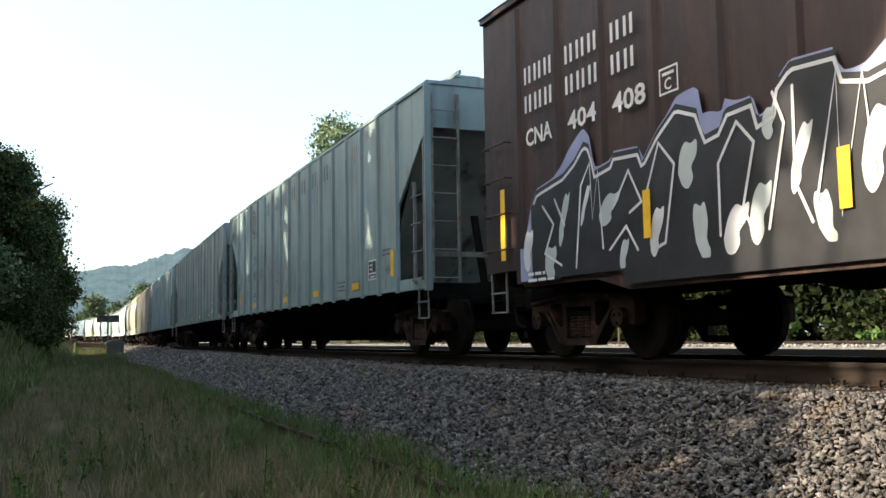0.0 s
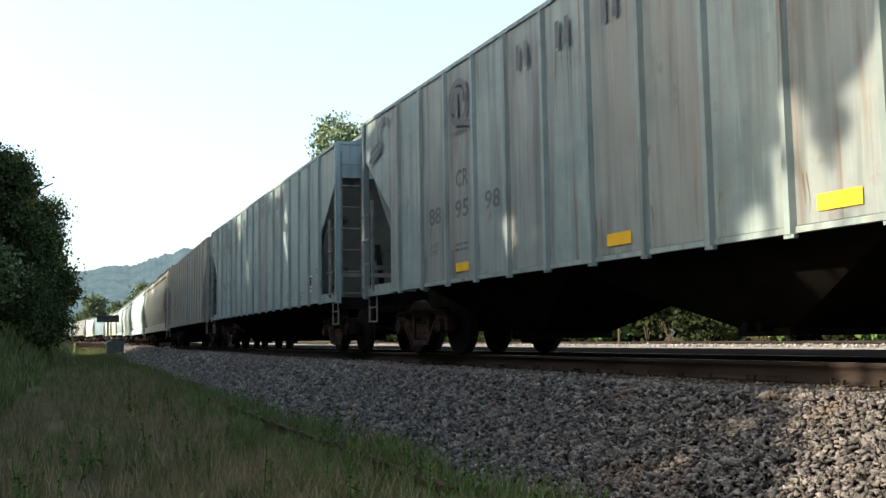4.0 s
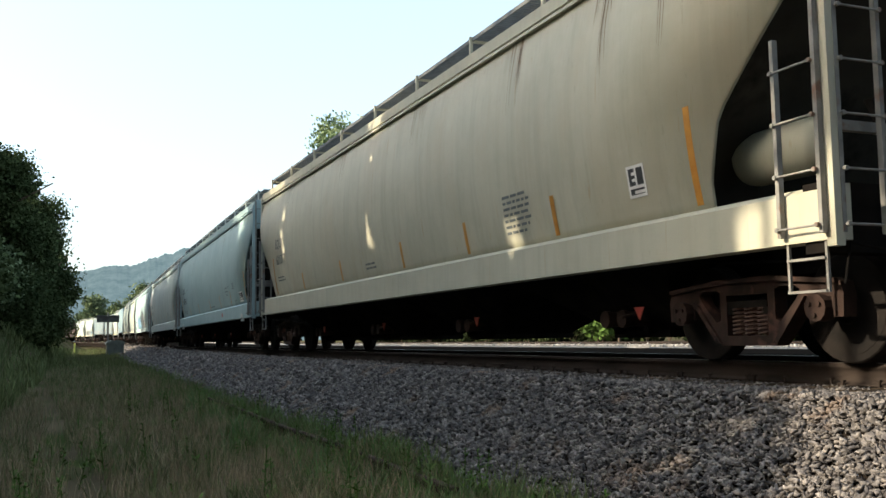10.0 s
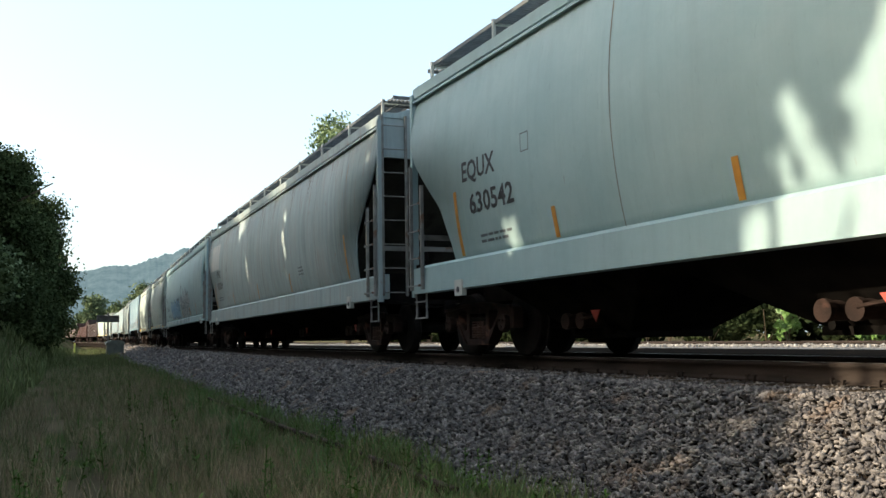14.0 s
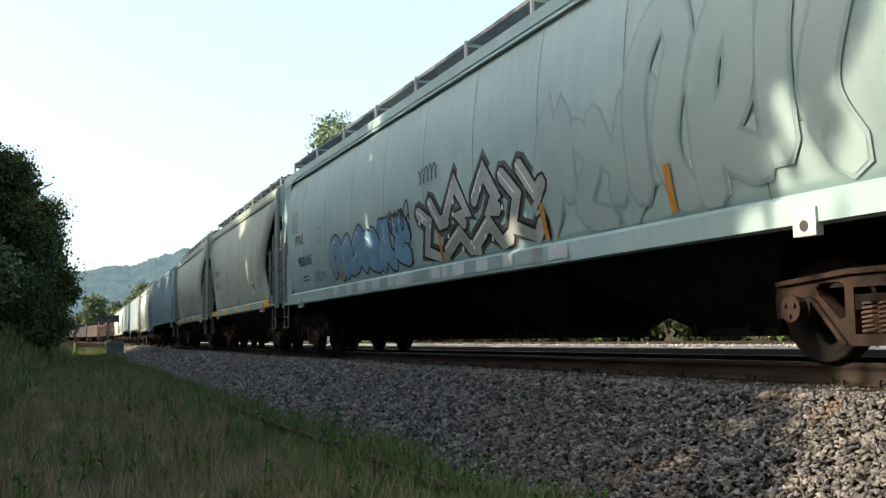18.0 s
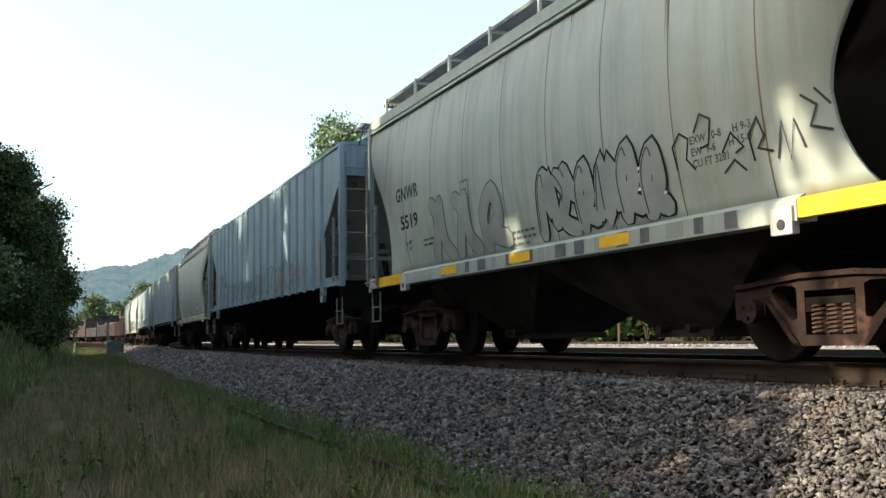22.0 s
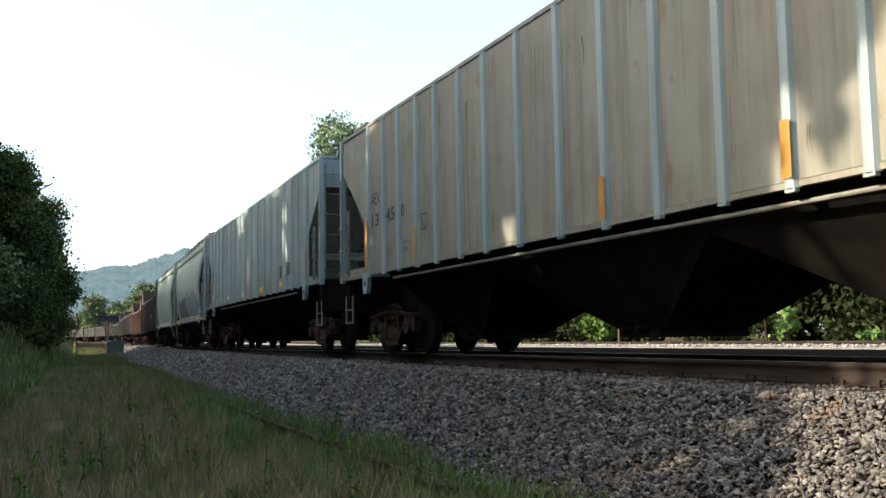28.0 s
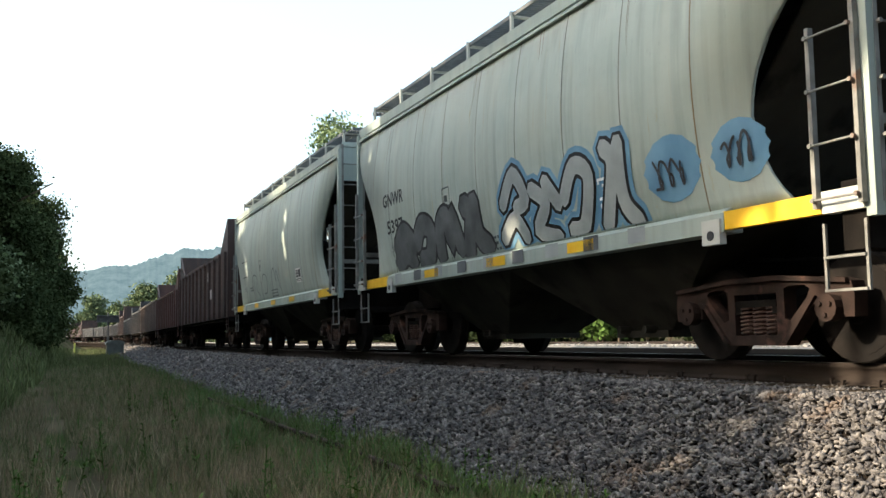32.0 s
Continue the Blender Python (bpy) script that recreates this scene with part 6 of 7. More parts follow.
# four grey ribbed hoppers
R4 = [("faded blue-grey covered hopper with outside ribs", "grey_blue", 77.36, 94.66), ("dirty grey covered hopper with outside ribs", "grey_dirty", 58.30, 75.90), ("pale grey covered hopper with rust stains and ribs", "grey_blue", 39.65, 56.50), ("rust-stained cream-grey covered hopper with ribs", "grey_rusty", 20.91, 38.05)]
NUM4 = [("88", "88", "50"), ("88", "95", "98"), ("88", "94", "24"), ("88", "68", "86")]
for k, ((lab, paint, a, b), num) in enumerate(zip(R4, NUM4)):
    first = 1.8 if k == 1 else 1.53
    ribs = [first + (b - a - 1.29 - first) * i / 15 for i in range(16)]
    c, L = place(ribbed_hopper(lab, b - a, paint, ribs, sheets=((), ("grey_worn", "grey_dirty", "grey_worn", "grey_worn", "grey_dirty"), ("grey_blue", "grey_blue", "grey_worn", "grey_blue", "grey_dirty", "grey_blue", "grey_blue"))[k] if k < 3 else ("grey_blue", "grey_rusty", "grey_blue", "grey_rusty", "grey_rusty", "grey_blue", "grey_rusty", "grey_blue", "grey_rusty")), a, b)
    skin = lambda z: 1.547
    ink = SPRAY["grey"]
    p0, sill_top = 1 if k < 3 else 0, 1.5
    slanted_mark(c, L + .42, 3.40, ink)
    herald(c, L + ribs[p0 + 1] + .5, 3.58, ink)
    blocks(c, [(L + ribs[p0 + 1] + .28 + i * .065, 3.12, .045, .07) for i in range(7)], ink, skin, name="slogan_bars")
    letter_bars(c, L + ribs[p0 + 3] + .34, 3.55, ribs[1] - ribs[0], SPRAY["rust"] if k == 3 else ink, w=.30, h=.32)
    x0 = ribs[p0] + .32
    lettering(c, "CR", L + ribs[p0 + 1] + .32, 2.38, .24, ink, skin, width=.42)
    for i, txt in enumerate(num):
        lettering(c, txt, L + ribs[p0 + i] + .28, 1.95, .24, ink, skin, width=.46)
    lettering(c, "LD LMT\nLT WT", L + ribs[p0] + .3, 1.6, .07, INK_GREY, skin)
    small_prints(c, L, [(x0 + .9, 1.55, 2, .55), (12.4, 1.35, 3, .55), (13.5, 1.3, 3, .5), (15.2, 1.75, 2, .4)], INK_GREY, skin)
    if k in (0, 1, 2):
        stencil_box(c, L + 14.42, 1.30, .46, .36, skin)
    for i in range(1, 15):
        if (i * 7 + k) % 3 == 0:
            rust_runs(c, L + ribs[i] + .15, 3.9 - .35 * (i % 4), .6, .9, 6, 60 + i + 20 * k, skin)
        rust_runs(c, L + ribs[i] + .08, sill_top, .12, .3, 2, 90 + i + 20 * k, skin)
    lettering(c, "H54", L + 15.36, 1.36, .13, INK_GREY, skin, width=.28)
    if k in (0, 1):
        for i in (2, 6, 9, 12):
            stripe(c, L + ribs[i] + .28, 1.18, 1.31, .44, YELLOW, skin, lift=.012)
        if k == 1:
            stripe(c, -L - 1.15, 1.08, 1.19, .8, YELLOW, lambda z: 1.552, lift=.004)
        else:
            stripe(c, L + 15.62, 1.30, 1.74, .17, YELLOW, skin)
        stripe(c, L + 1.68, 1.35, 1.75, .16, YELLOW, skin)
    if k == 3:
        for x, z, r in ((ribs[3] + .5, 1.62, .22), (ribs[4] + .5, 1.90, .27), (ribs[6] + .5, 2.25, .28), (ribs[7] + .5, 2.45, .3)):
            me = bpy.data.meshes.new("diamond_patch")
            me.from_pydata([(L + x - r * .7, 0, z), (L + x, 0, z - r), (L + x + r * .7, 0, z), (L + x, 0, z + r)], [], [(0, 1, 2, 3)])
            lay(c, "diamond_patch", me, INK_GREY if r in (.22, .3) else SPRAY["grey"], skin, .006)
        blocks(c, [(L + 4.78, 2.05, .3, .02), (L + 4.78, 2.33, .3, .02), (L + 4.78, 2.05, .02, .3), (L + 5.06, 2.05, .02, .3)], INK_GREY, skin, name="plate_frame")
        stencil_box(c, L + 13.7, 1.30, .5, .55, skin)
    if k == 0:
        for i, (g, z) in enumerate(((0, 1.25), (7, 1.45), (4, 1.2), (1, 1.3))):
            x = L + ribs[4 + i] + .14
            lines = [curve_pts([(x + .72 * a, z + .95 * b) for a, b in l], 5) for l in GLYPHS[g]]
            lay(c, "scrawled_line", stroke_mesh("scrawled_line", lines, .026), SPRAY["rust"], skin, .008)
        lines = [[(L + ribs[8] + .3 + .2 * i, 1.75), (L + ribs[8] + .36 + .2 * i, 2.05), (L + ribs[8] + .44 + .2 * i, 1.9)] for i in range(3)]
        lay(c, "scrawled_line", stroke_mesh("scrawled_line", lines, .03), SPRAY["rust"], skin, .008)

# long round-sided hoppers
SILL_L = (.95, 1.38)
c, L = place(round_hopper("tan round-sided covered hopper with roof walkway", 20.24, "tan", CUT_LONG, SILL_L, 4.12, bays=LONG_BAYS, sill_paint="tan", seams=0, pads=False), -.80, 19.44)
lettering(c, "EQUX", L + 2.06, 2.54, .22, SPRAY["grey"], bulge, width=.78)
lettering(c, "621377", L + 2.1, 2.14, .22, SPRAY["grey"], bulge, width=.92)
small_prints(c, L, [(2.1, 1.80, 2, .8), (14.8, 2.0, 7, .7), (9.0, 1.6, 2, .6)], INK_GREY, bulge)
stencil_box(c, L + 17.6, 1.62, .3, .32, bulge)
for k, x in enumerate((3.0, 7.2, 11.5, 15.0, 17.0, 18.2)):
    rust_runs(c, L + x, 3.98, .6, .45 + .1 * k, 10, 40 + k, bulge)
for x, h in ((1.72, .9), (4.4, .36), (7.4, .4), (10.9, .42), (13.5, .44), (16.0, .46), (18.6, .9)):
    stripe(c, L + x, 1.42, 1.42 + h, .09, ORANGE, bulge)
bm = bmesh.new()
ring(bm, [(.05, -.52), (.16, -.50), (.23, -.44), (.25, -.36), (.25, .36), (.23, .44), (.16, .50), (.05, .52)], 18)
bmesh.ops.transform(bm, matrix=pose(8.95, -.85, 1.86, 0, 0, 90), verts=bm.verts[:])
part("air_tank", bm, PAINT["tan"], c, "round tan air tank on the end deck", True)

c, L = place(round_hopper("pale blue-grey round-sided covered hopper", 20.22, "pale_blue", CUT_LONG, SILL_L, 4.12, bays=LONG_BAYS, sill_paint="pale_blue", seams=2), -22.25, -2.03)
lettering(c, "EQUX", L + 2.04, 2.40, .26, INK, bulge, width=1.0)
lettering(c, "630542", L + 2.2, 1.94, .26, INK, bulge, width=1.28)
blocks(c, [(L + 3.75, 2.5, .20, .015), (L + 3.75, 2.72, .20, .015), (L + 3.75, 2.5, .015, .23), (L + 3.94, 2.5, .015, .23)], INK_GREY, bulge, name="plate_frame")
lettering(c, "EXW 10-3  H 9-0\nEW  8-8  H 14-4\nCUFT 6270", L + 15.05, 1.97, .075, INK_GREY, bulge)
small_prints(c, L, [(2.4, 1.60, 2, .9), (16.6, 2.05, 3, .4), (16.8, 1.5, 3, .4), (11.0, 1.5, 1, 1.2)], INK_GREY, bulge)
stencil_box(c, L + 17.83, 1.45, .62, .30, bulge)
for x, h in ((1.72, .9), (4.32, .36), (7.42, .38), (10.9, .42), (13.55, .44), (16.02, .46), (18.95, .92)):
    stripe(c, L + x, 1.40, 1.40 + h, .09, ORANGE, bulge)
blocks(c, [(L + 14.2, 1.08, .32, .12)], SPRAY["red"], lambda z: 1.53, name="sill_placard")

c, L = place(round_hopper("pale grey round-sided covered hopper streaked with rust", 19.9, "pale_rust", CUT_LONG, SILL_L, 4.10, bays=LONG_BAYS, sill_paint="pale_rust", seams=3), -43.80, -23.90)
lettering(c, "FPAX", L + 2.12, 2.42, .24, INK, bulge, width=.8)
blocks(c, [(L + 3.95, 2.52, .20, .015), (L + 3.95, 2.74, .20, .015), (L + 3.95, 2.52, .015, .23), (L + 4.14, 2.52, .015, .23)], INK_GREY, bulge, name="plate_frame")
lettering(c, "C", L + 4.02, 2.55, .08, INK_GREY, bulge)
rust_runs(c, L + .1, 3.95, .35, .9, 14, 1, bulge)
for k in range(9):
    rust_runs(c, L + 1.6 + k * 1.9, 3.96, .5, .6, 9, 20 + k, bulge)
lettering(c, "970309", L + 2.18, 2.02, .22, INK, bulge, width=1.05)
small_prints(c, L, [(2.23, 1.72, 2, .9), (14.0, 1.9, 3, .5)], INK_GREY, bulge)
tagged(stripe(c, L + .85, 2.72, 3.6, 1.7, PAINT["white"], bulge, "repaint_patch", .005), "paler repainted patch")
for x, h in ((1.62, .85), (5.0, .4), (9.0, .42), (13.0, .44), (17.9, .85)):
    stripe(c, L + x, 1.42, 1.42 + h, .09, ORANGE, bulge)

c, L = place(round_hopper("pale grey covered hopper with blue and black murals", 19.1, "pale_blue", CUT_NONE, (1.10, 1.36), 4.12, bays=FOUR_BAYS, sill_paint="pale_blue", seams=9, octagon=True), -64.30, -45.20)
lettering(c, "FPAX", L + 1.55, 2.40, .22, INK, bulge, width=.77)
lettering(c, "950165", L + 1.72, 1.91, .21, INK, bulge, width=1.12)
blocks(c, [(L + 3.5, 2.3, .25, .02), (L + 3.5, 2.62, .25, .02), (L + 3.5, 2.3, .02, .32), (L + 3.73, 2.3, .02, .32)], INK_GREY, bulge, name="plate_frame")
mural(c, L + 4.35, 1.58, 4.4, .60, 6, SPRAY["blue"], INK, None, 21, .34, bulge, .12, shine=SPRAY["white"])
mural(c, L + 9.2, 1.42, 3.9, 1.0, 4, SPRAY["silver"], SPRAY["black"], SPRAY["grey"], 8, .20, bulge, .05, shine=SPRAY["white"], bits=16, sharp=True)
mural(c, L + 13.0, 1.46, 2.5, 1.3, 3, SPRAY["ghost"], SPRAY["teal"], None, 14, .30, bulge, .15)
mural(c, L + 15.0, 1.5, 2.9, 1.75, 3, SPRAY["ghost"], SPRAY["teal"], None, 33, .36, lambda z: bulge(z) + .008, .15)
sill_rng = random.Random(4)
for k in range(26):
    stripe(c, L + 3.3 + k * .40, 1.14, 1.31, sill_rng.uniform(.2, .6), (SPRAY["ghost"], SPRAY["teal"], SPRAY["pale"], SPRAY["wash"])[sill_rng.randrange(4)], lambda z: 1.532, "sprayed_patch", .004 + .0004 * k)
scrawl(c, L + 7.9, 2.0, 1.1, .7, INK, 6, 4, .04, bulge)
scrawl(c, L + 9.4, 2.62, .8, .25, INK, 7, 5, .03, bulge)
scrawl(c, L + 3.0, 1.5, .9, .35, SPRAY["grey"], 12, 4, .03, bulge)
scrawl(c, L + 1.3, 2.7, .6, .5, INK, 17, 3, .02, bulge)
stencil_box(c, L + 15.97, 1.46, .48, .38, bulge)
for x, h in ((4.9, .4), (10.0, .4), (13.15, .42), (15.6, .46)):
    stripe(c, L + x, 1.40, 1.40 + h, .10, ORANGE, bulge, lift=.04)
small_prints(c, L, [(1.9, 1.65, 2, .7), (17.0, 1.9, 3, .4)], INK_GREY, bulge)

# short round-sided hoppers and ribbed hoppers behind them
SHORT = [("cream-grey short covered hopper with yellow end plates", -76.90, -65.30, "5182"), ("cream-grey short covered hopper with sprayed tags", -90.45, -78.40, "5519"), ("cream-grey short covered hopper with thin scrawls", -122.70, -110.66, ""), ("cream-grey short covered hopper with black and blue mural", -173.0, -161.15, "5397"), ("cream-grey short covered hopper with small tags", -186.20, -174.30, "")]


def short_car(k):
    lab, a, b, num = SHORT[k]
    c, L = place(round_hopper(lab, b - a, "cream", CUT_SHORT, (1.14, 1.36), 4.08, bays=SHORT_BAYS, sill_paint="cream", seams=8, stub=True, walk_posts=1.35, crest=1.12), a, b)
    if num:
        lettering(c, "GNWR", L + 1.6, 2.48, .21, INK, bulge, width=.97)
        lettering(c, num, L + 1.74, 2.02, .21, INK, bulge, width=.74)
    else:
        small_prints(c, L, [(1.6, 2.55, 1, .9), (1.7, 2.1, 1, .7)], INK, bulge)
    lettering(c, "LD LMT\nLT WT", L + 1.82, 1.76, .065, INK_GREY, bulge)
    small_prints(c, L, [(2.6, 1.75, 2, .4), (5.4, 1.55, 3, .7)], INK_GREY, bulge)
    for i, (x, h) in enumerate(((.9, 2.2), (1.5, 1.2), (3.2, .9), (5.1, 1.4), (7.0, .8), (8.9, 1.3))):
        rust_runs(c, L + x, 3.95, .25, h * (1.0 if k == 0 else .6), 3, 500 + 10 * k + i, bulge)
    if k < 2:
        lettering(c, "EXW 10-8     H 9-3\nEW  9-6      H 15-0\nCU FT 3281", L + 9.2, 1.98, .07, INK_GREY, bulge)
    blocks(c, [(L + 4.15, 2.16, .27, .02), (L + 4.15, 2.42, .27, .02), (L + 4.15, 2.16, .02, .27), (L + 4.40, 2.16, .02, .27), (L + 4.22, 2.22, .12, .10)], INK_GREY, bulge, name="plate_frame")
    stencil_box(c, L + 8.28, 1.60, .48, .32, bulge)
    for x in (3.3, 5.5, 7.6):
        stripe(c, L + x, 1.18, 1.30, .55, YELLOW, lambda z: 1.532)
    return c, L


c, L = short_car(0)
for k, (x, h) in enumerate(((2.2, 1.0), (4.1, 1.3), (6.35, 2.6), (8.6, 1.2), (9.4, 1.7))):
    rust_runs(c, L + x, 3.98, .07, h, 7, 800 + k, bulge)
c, L = short_car(1)
sill_rng = random.Random(8)
for k in range(16):
    stripe(c, L + 3.3 + k * .42, 1.16, 1.31, sill_rng.uniform(.12, .3), (SPRAY["grey"], SPRAY["wash"], INK_GREY)[k % 3], lambda z: 1.532, "sprayed_patch", .005)
mural(c, L + 2.9, 1.45, 2.6, .75, 3, SPRAY["wash"], INK_GREY, None, 41, .24, bulge, .05, rim=1.14)
mural(c, L + 6.3, 1.45, 2.5, .66, 6, SPRAY["wash"], SPRAY["black"], None, 19, .20, bulge, .05, rim=1.2, shine=SPRAY["grey"])
for k, (g, z) in enumerate(((2, 1.75), (5, 1.9), (7, 1.62), (4, 1.7), (1, 1.6), (3, 1.78))):
    lines = [[(L + 8.95 + k * .33 + .30 * a, z + .36 * b) for a, b in l] for l in GLYPHS[g]]
    lay(c, "scrawled_line", stroke_mesh("scrawled_line", lines, .022), INK, bulge, .012)


RIBS_LATE = [1.21, 1.96, 2.74, 3.57, 4.46, 5.29, 6.08, 6.97, 7.92, 8.85, 9.83, 10.76, 11.59, 12.42, 13.21, 14.05, 14.72]


def ribbed_late(lab, a, b, paint, rib_paint, marks, roofband, rib_at, sill=1.38, weights="", sheets=()):
    c, L = place(ribbed_hopper(lab, b - a, paint, rib_at, rib_paint, sill=sill, eave=4.12, rounded=True, bays=[(-6.6, -4.8, -4.2, -2.2), (-2.2, -.25, .45, 2.25), (2.25, 4.1, 4.7, 6.6)], roofband=roofband, crest=1.2, sheets=sheets), a, b)
    skin = lambda z: 1.547
    for txt, x, z, w in marks:
        lettering(c, txt, L + x, z, .21, INK, skin, width=w)
    lettering(c, "LD LMT\nLT WT", L + rib_at[1] + .12, sill + .32, .06, INK_GREY, skin)
    for i in range(1, len(rib_at) - 1):
        rust_runs(c, L + rib_at[i] + .10, 3.95 - .2 * (i % 3), .5, .8 if i % 2 else .4, 6, 300 + i + int(b), skin)
        rust_runs(c, L + rib_at[i] + .08, sill + .45, .14, .32, 2, 400 + i + int(b), skin)
    lettering(c, weights, L + rib_at[2] + .14, sill + .36, .07, INK_GREY, skin)
    small_prints(c, L, [(13.1, sill + .3, 2, .45)], INK_GREY, skin)
    for i, z1 in ((0, 2.40), (3, 1.98), (9, 1.92), (12, 1.94), (len(rib_at) - 1, 2.40)):
        stripe(c, L + rib_at[i] - .055, sill + .05, z1, .11, ORANGE, lambda z: 1.606, lift=.006)
    if sill > 1.4:
        bm = bmesh.new()
        bar(bm, (L + 2.6, -1.45, sill - .13), (-L - 2.6, -1.45, sill - .13), .022, 8)
        part("side_rail", bm, LADDER, c, "thin pipe under the side sheets")
    hl = (b - a) / 2
    for sx in (-1, 1):
        bm = bmesh.new()
        xx = sx * (hl - 1.42)
        prism(bm, [(xx - .13, sill + .02), (xx + .13, sill + .02), (xx + .13, sill - .20), (xx + .05, sill - .34), (xx - .10, sill - .34), (xx - .13, sill - .2)], -1.57, -1.49)
        pad = part("jacking_pad", fixed(bm), PAINT[rib_paint or paint], c, "bracket with a round lifting hole")
        bm = bmesh.new()
        disc(bm, xx, -1.578, -1.56, sill - .17, .05, 12)
        part("lifting_hole", bm, INK, pad)
        bm = bmesh.new()
        for i in range(20):
            box(bm, sx * hl - .32, sx * hl + .30, -1.15 + i * .055, -1.132 + i * .055, 4.45, 4.49)
        for x in (-.32, 0, .30):
            box(bm, sx * hl + x - .012, sx * hl + x + .012, -1.16, -.05, 4.44, 4.495)
        for y in (-1.15, -.08):
            bar(bm, (sx * hl + .28, y, 4.45), (sx * (hl - .02), y, 4.12), .018, 6)
        tagged(part("end_platform", bm, GRATE, c, "small grating platform at the roof's end"), kind="stuff")
    return c, L


c, L = ribbed_late("slate blue-grey covered hopper with thin scrawls", -109.20, -92.07, "slate", "slate", [("AE", 2.30, 2.27, .40), ("X", 3.04, 2.30, .20), ("13", 2.31, 2.02, .34), ("673", 3.0, 2.02, .52)], False, [1.40, 2.17, 2.92, 3.76, 4.60, 5.43, 6.29, 7.21, 8.18, 9.13, 10.09, 11.0, 11.85, 12.67, 13.42, 14.2, 15.0, 15.7], 1.38, "200100\n62900")
tag_rng = random.Random(52)
for k in range(24):
    x, tall = L + 3.9 + k * .40, tag_rng.uniform(.45, .75) * (.75 + .025 * k)
    lines = [curve_pts([(x + .62 * a + .12 * b, 1.47 + tall * b) for a, b in l], 5) for l in GLYPHS[tag_rng.randrange(8)]]
    lay(c, "scrawled_line", stroke_mesh("scrawled_line", lines, .028), INK, lambda z: 1.592, .010)
for k in range(3):
    lines = [curve_pts([(L + 13.2 + k * .42 + .3 * a, 1.62 + .38 * b) for a, b in l], 5) for l in GLYPHS[(1, 3, 6)[k]]]
    lay(c, "scrawled_line", stroke_mesh("scrawled_line", lines, .03), SPRAY["red"], lambda z: 1.592, .01)
c, L = short_car(2)
for k in range(5):
    lines = [curve_pts([(L + 2.6 + k * 1.3 + .9 * a, 1.5 + .62 * b) for a, b in l], 5) for l in GLYPHS[(k * 3 + 1) % 8]]
    lay(c, "scrawled_line", stroke_mesh("scrawled_line", lines, .035), SPRAY["grey"], bulge, .01)
c, L = ribbed_late("brownish olive covered hopper with pale blue ribs", -141.20, -124.40, "olive", "blue_rib", [("AEX", 1.76, 2.62, .46), ("13", 1.78, 2.24, .38), ("45", 2.50, 2.25, .46), ("0", 3.24, 2.24, .16)], False, [1.64, 2.44, 3.17, 3.99, 4.76, 5.63, 6.46, 7.41, 8.40, 9.33, 10.25, 11.18, 11.99, 12.77, 13.6, 14.4, 15.2], 1.42, "198500\n64400")
blocks(c, [(L + 4.13, 1.93, .25, .02), (L + 4.13, 2.16, .25, .02), (L + 4.13, 1.93, .02, .25), (L + 4.36, 1.93, .02, .25)], INK, lambda z: 1.548, name="plate_frame")
lettering(c, "C", L + 4.2, 1.97, .10, INK, lambda z: 1.548)
c, L = ribbed_late("grey-blue covered hopper with pale ribs and rust streaks", -159.50, -142.80, "grey_dirty", "blue_rib", [("AEX", 1.30, 2.56, .46), ("134", 1.30, 2.29, .46), ("16", 2.06, 2.28, .31)], True, RIBS_LATE + [15.6], 1.50, "202800\n60200", ("grey_dirty", "grey_worn", "grey_dirty", "grey_blue", "grey_worn"))
for x, z in ((1.32, 1.72), (4.60, 1.60), (7.30, 1.58), (10.1, 1.58), (12.66, 1.58)):
    stripe(c, L + x, z, z + .13, .42, YELLOW, lambda z: 1.548)
for x, z in ((12.66, 1.80), (13.46, 1.82)):
    tagged(stripe(c, L + x, z, z + .30, .38, INK, lambda z: 1.548, "inspection_panel"), "faded black inspection panel")
    blocks(c, print_lines(L + x + .04, z + .22, 2, .28), INK_GREY, lambda z: 1.548, .014)
c, L = short_car(3)
mural(c, L + 2.0, 1.45, 3.6, .6, 4, SPRAY["grey"], SPRAY["black"], None, 61, .32, bulge, .05)
mural(c, L + 5.9, 1.42, 3.1, .78, 4, SPRAY["silver"], SPRAY["black"], SPRAY["blue"], 27, .20, bulge, .15)
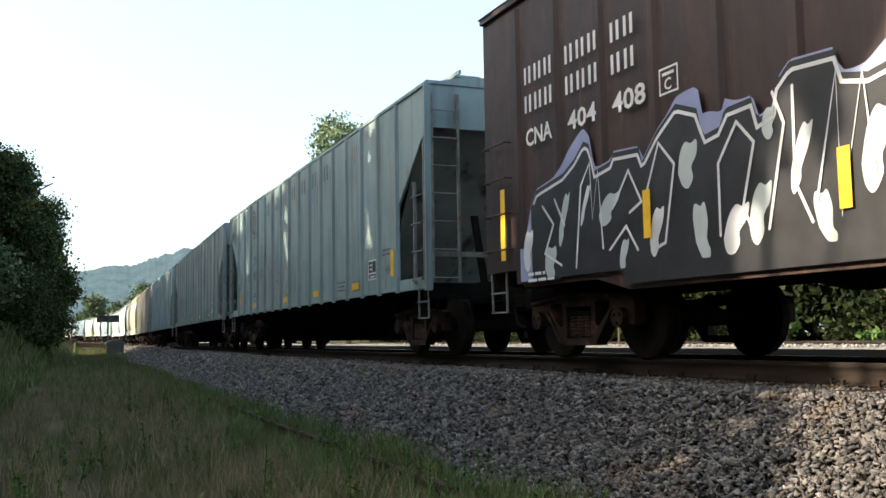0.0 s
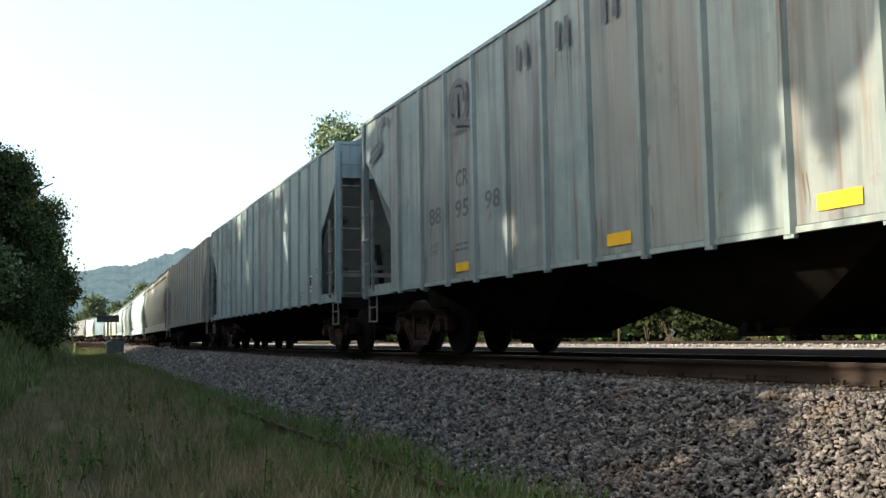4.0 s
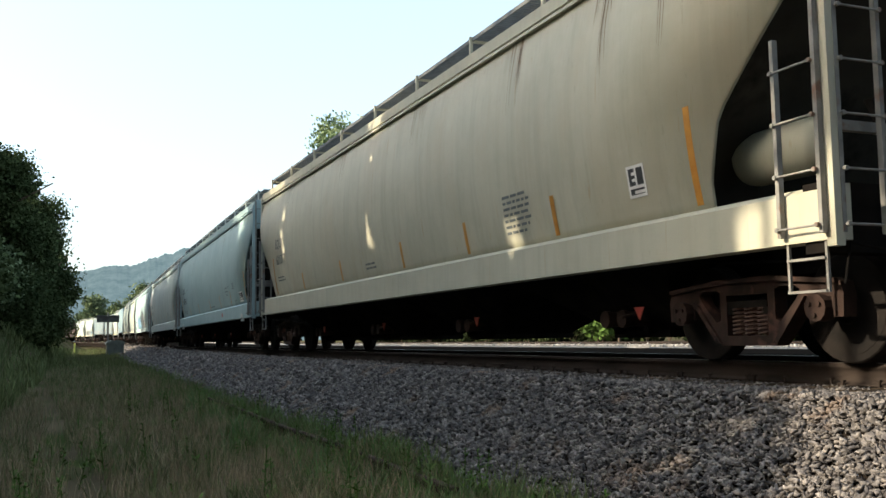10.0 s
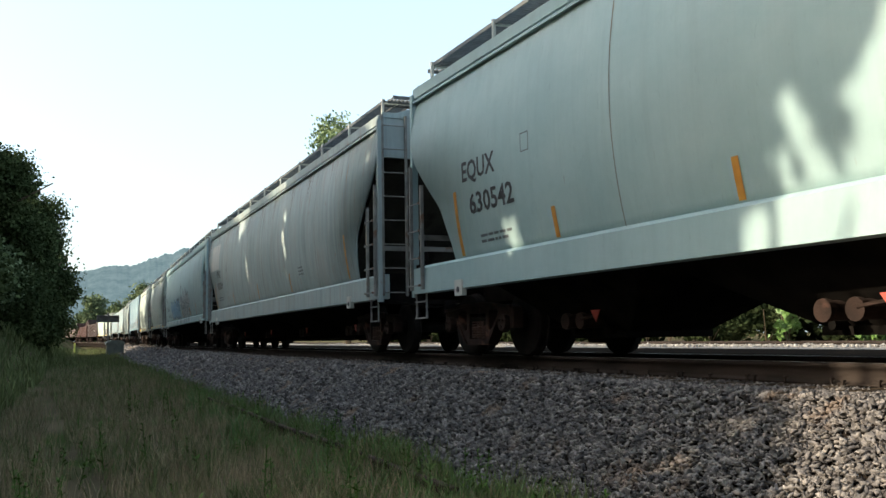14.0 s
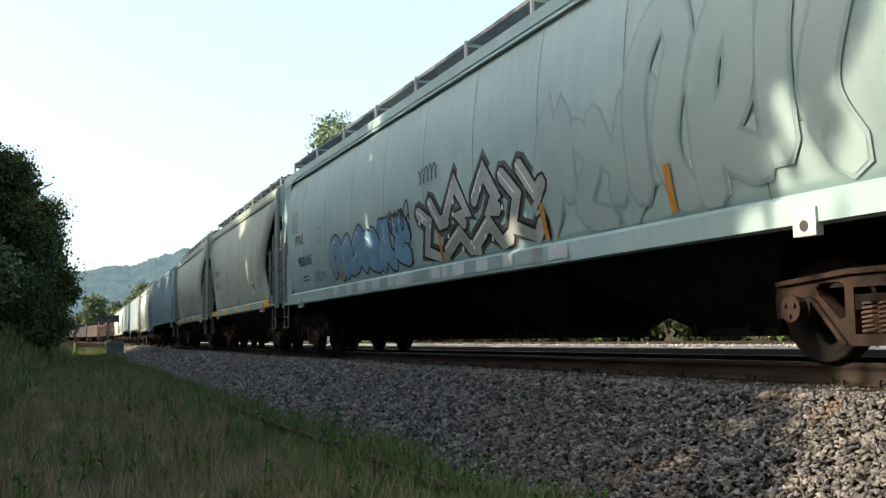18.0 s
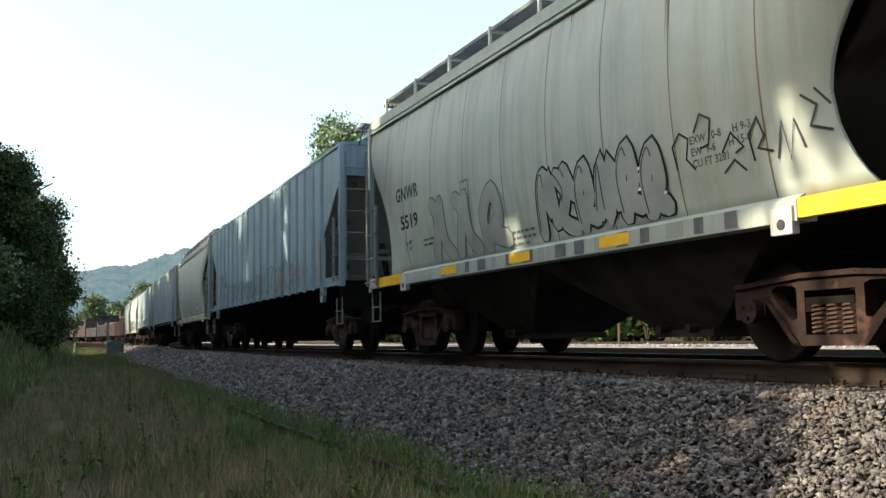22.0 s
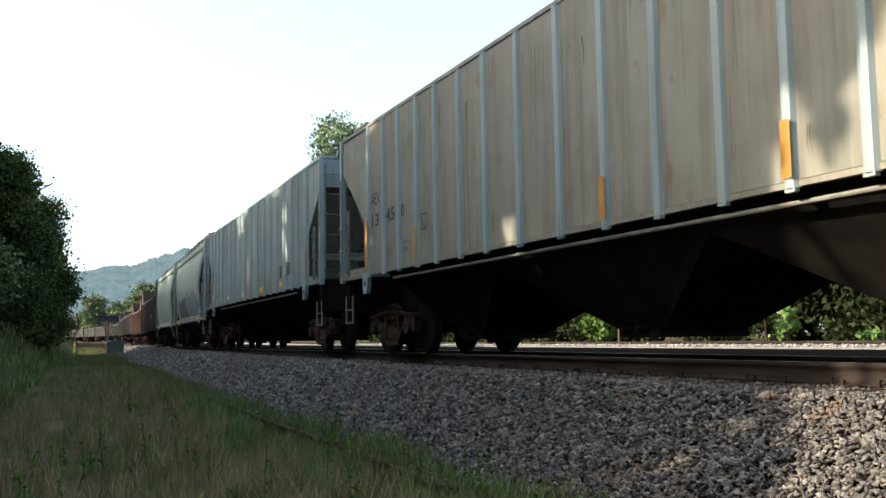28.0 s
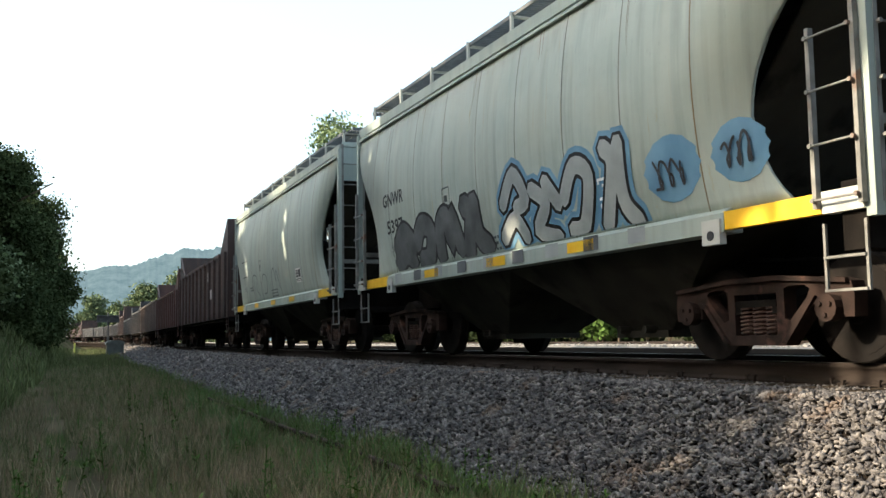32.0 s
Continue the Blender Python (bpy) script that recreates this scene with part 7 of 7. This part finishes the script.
for cx, r in ((9.55, .42), (10.5, .36)):
    vs, fs = [], []
    for i in range(15):
        u = -1 + i / 7
        half = r * math.sqrt(max(.02, 1 - u * u)) * (1 + .06 * math.sin(i * 2.0))
        vs += [(L + cx - half, 0, 1.82 + r * .75 * u), (L + cx + half, 0, 1.82 + r * .75 * u)]
        fs += [(2 * i - 2, 2 * i - 1, 2 * i + 1, 2 * i)] if i else []
    me = bpy.data.meshes.new("sprayed_disc")
    me.from_pydata(vs, [], fs)
    lay(c, "sprayed_disc", me, SPRAY["blue"], bulge, .006)
scrawl(c, L + 9.3, 1.65, .5, .35, INK, 81, 3, .03, bulge)
scrawl(c, L + 10.3, 1.7, .4, .3, INK, 82, 3, .03, bulge)
for k in range(9):
    stripe(c, L + 2.0 + k * .85, 1.17, 1.33, .3, SPRAY["grey"] if k % 2 else SPRAY["silver"], lambda z: 1.532)
c, L = short_car(4)
for k in range(3):
    lines = [curve_pts([(L + 3.0 + k * 1.3 + .9 * a, 1.5 + .6 * b) for a, b in l], 5) for l in GLYPHS[(k * 3 + 2) % 8]]
    lay(c, "scrawled_line", stroke_mesh("scrawled_line", lines, .035), SPRAY["grey"], bulge, .01)

# open cars at the tail, far up the line
TAIL = [("tall dark brown open car with raised ends", 15.6, "oxide", 3.25, 4.3), ("faded red open car with raised ends", 14.2, "red", 2.9, 3.9), ("brown open car with tall posts", 16.0, "umber", 3.0, None), ("dark grey open car with side posts", 15.6, "black", 2.9, 3.6), ("black low-sided open car", 16.0, "black", 2.6, None)]
end = -187.6
for k in range(16):
    lab, ln, paint, top, ends = TAIL[k] if k < 4 else TAIL[4] if k % 5 else TAIL[0]
    c, L = place(gondola(lab, ln, paint, top, ends), end - ln, end)
    if k == 0:
        blocks(c, [(L + 10.5, 2.5, .3, .35), (L + 11.2, 1.8, .5, .35)], CHALK, lambda z: 1.53, name="stencil_patch")
    end -= ln + 1.5


def motions():
    """Every car runs along the track; the wheels turn as it rolls."""
    for car, mid in TRAIN:
        walk(car, [(t, on_track(mid + run(t))) for t in range(0, 33)])
    turn = [(k * 2 / FPS, run(k * 2 / FPS) - run(0)) for k in range(int(32 * FPS / 2) + 1)]
    for wheel, x in SPINNERS[:17 * 4]:
        walk(wheel, [(t, Matrix.Translation((x, 0, WHEEL_R)) @ Matrix.Rotation(gone / WHEEL_R, 4, "Y")) for t, gone in turn])


motions()
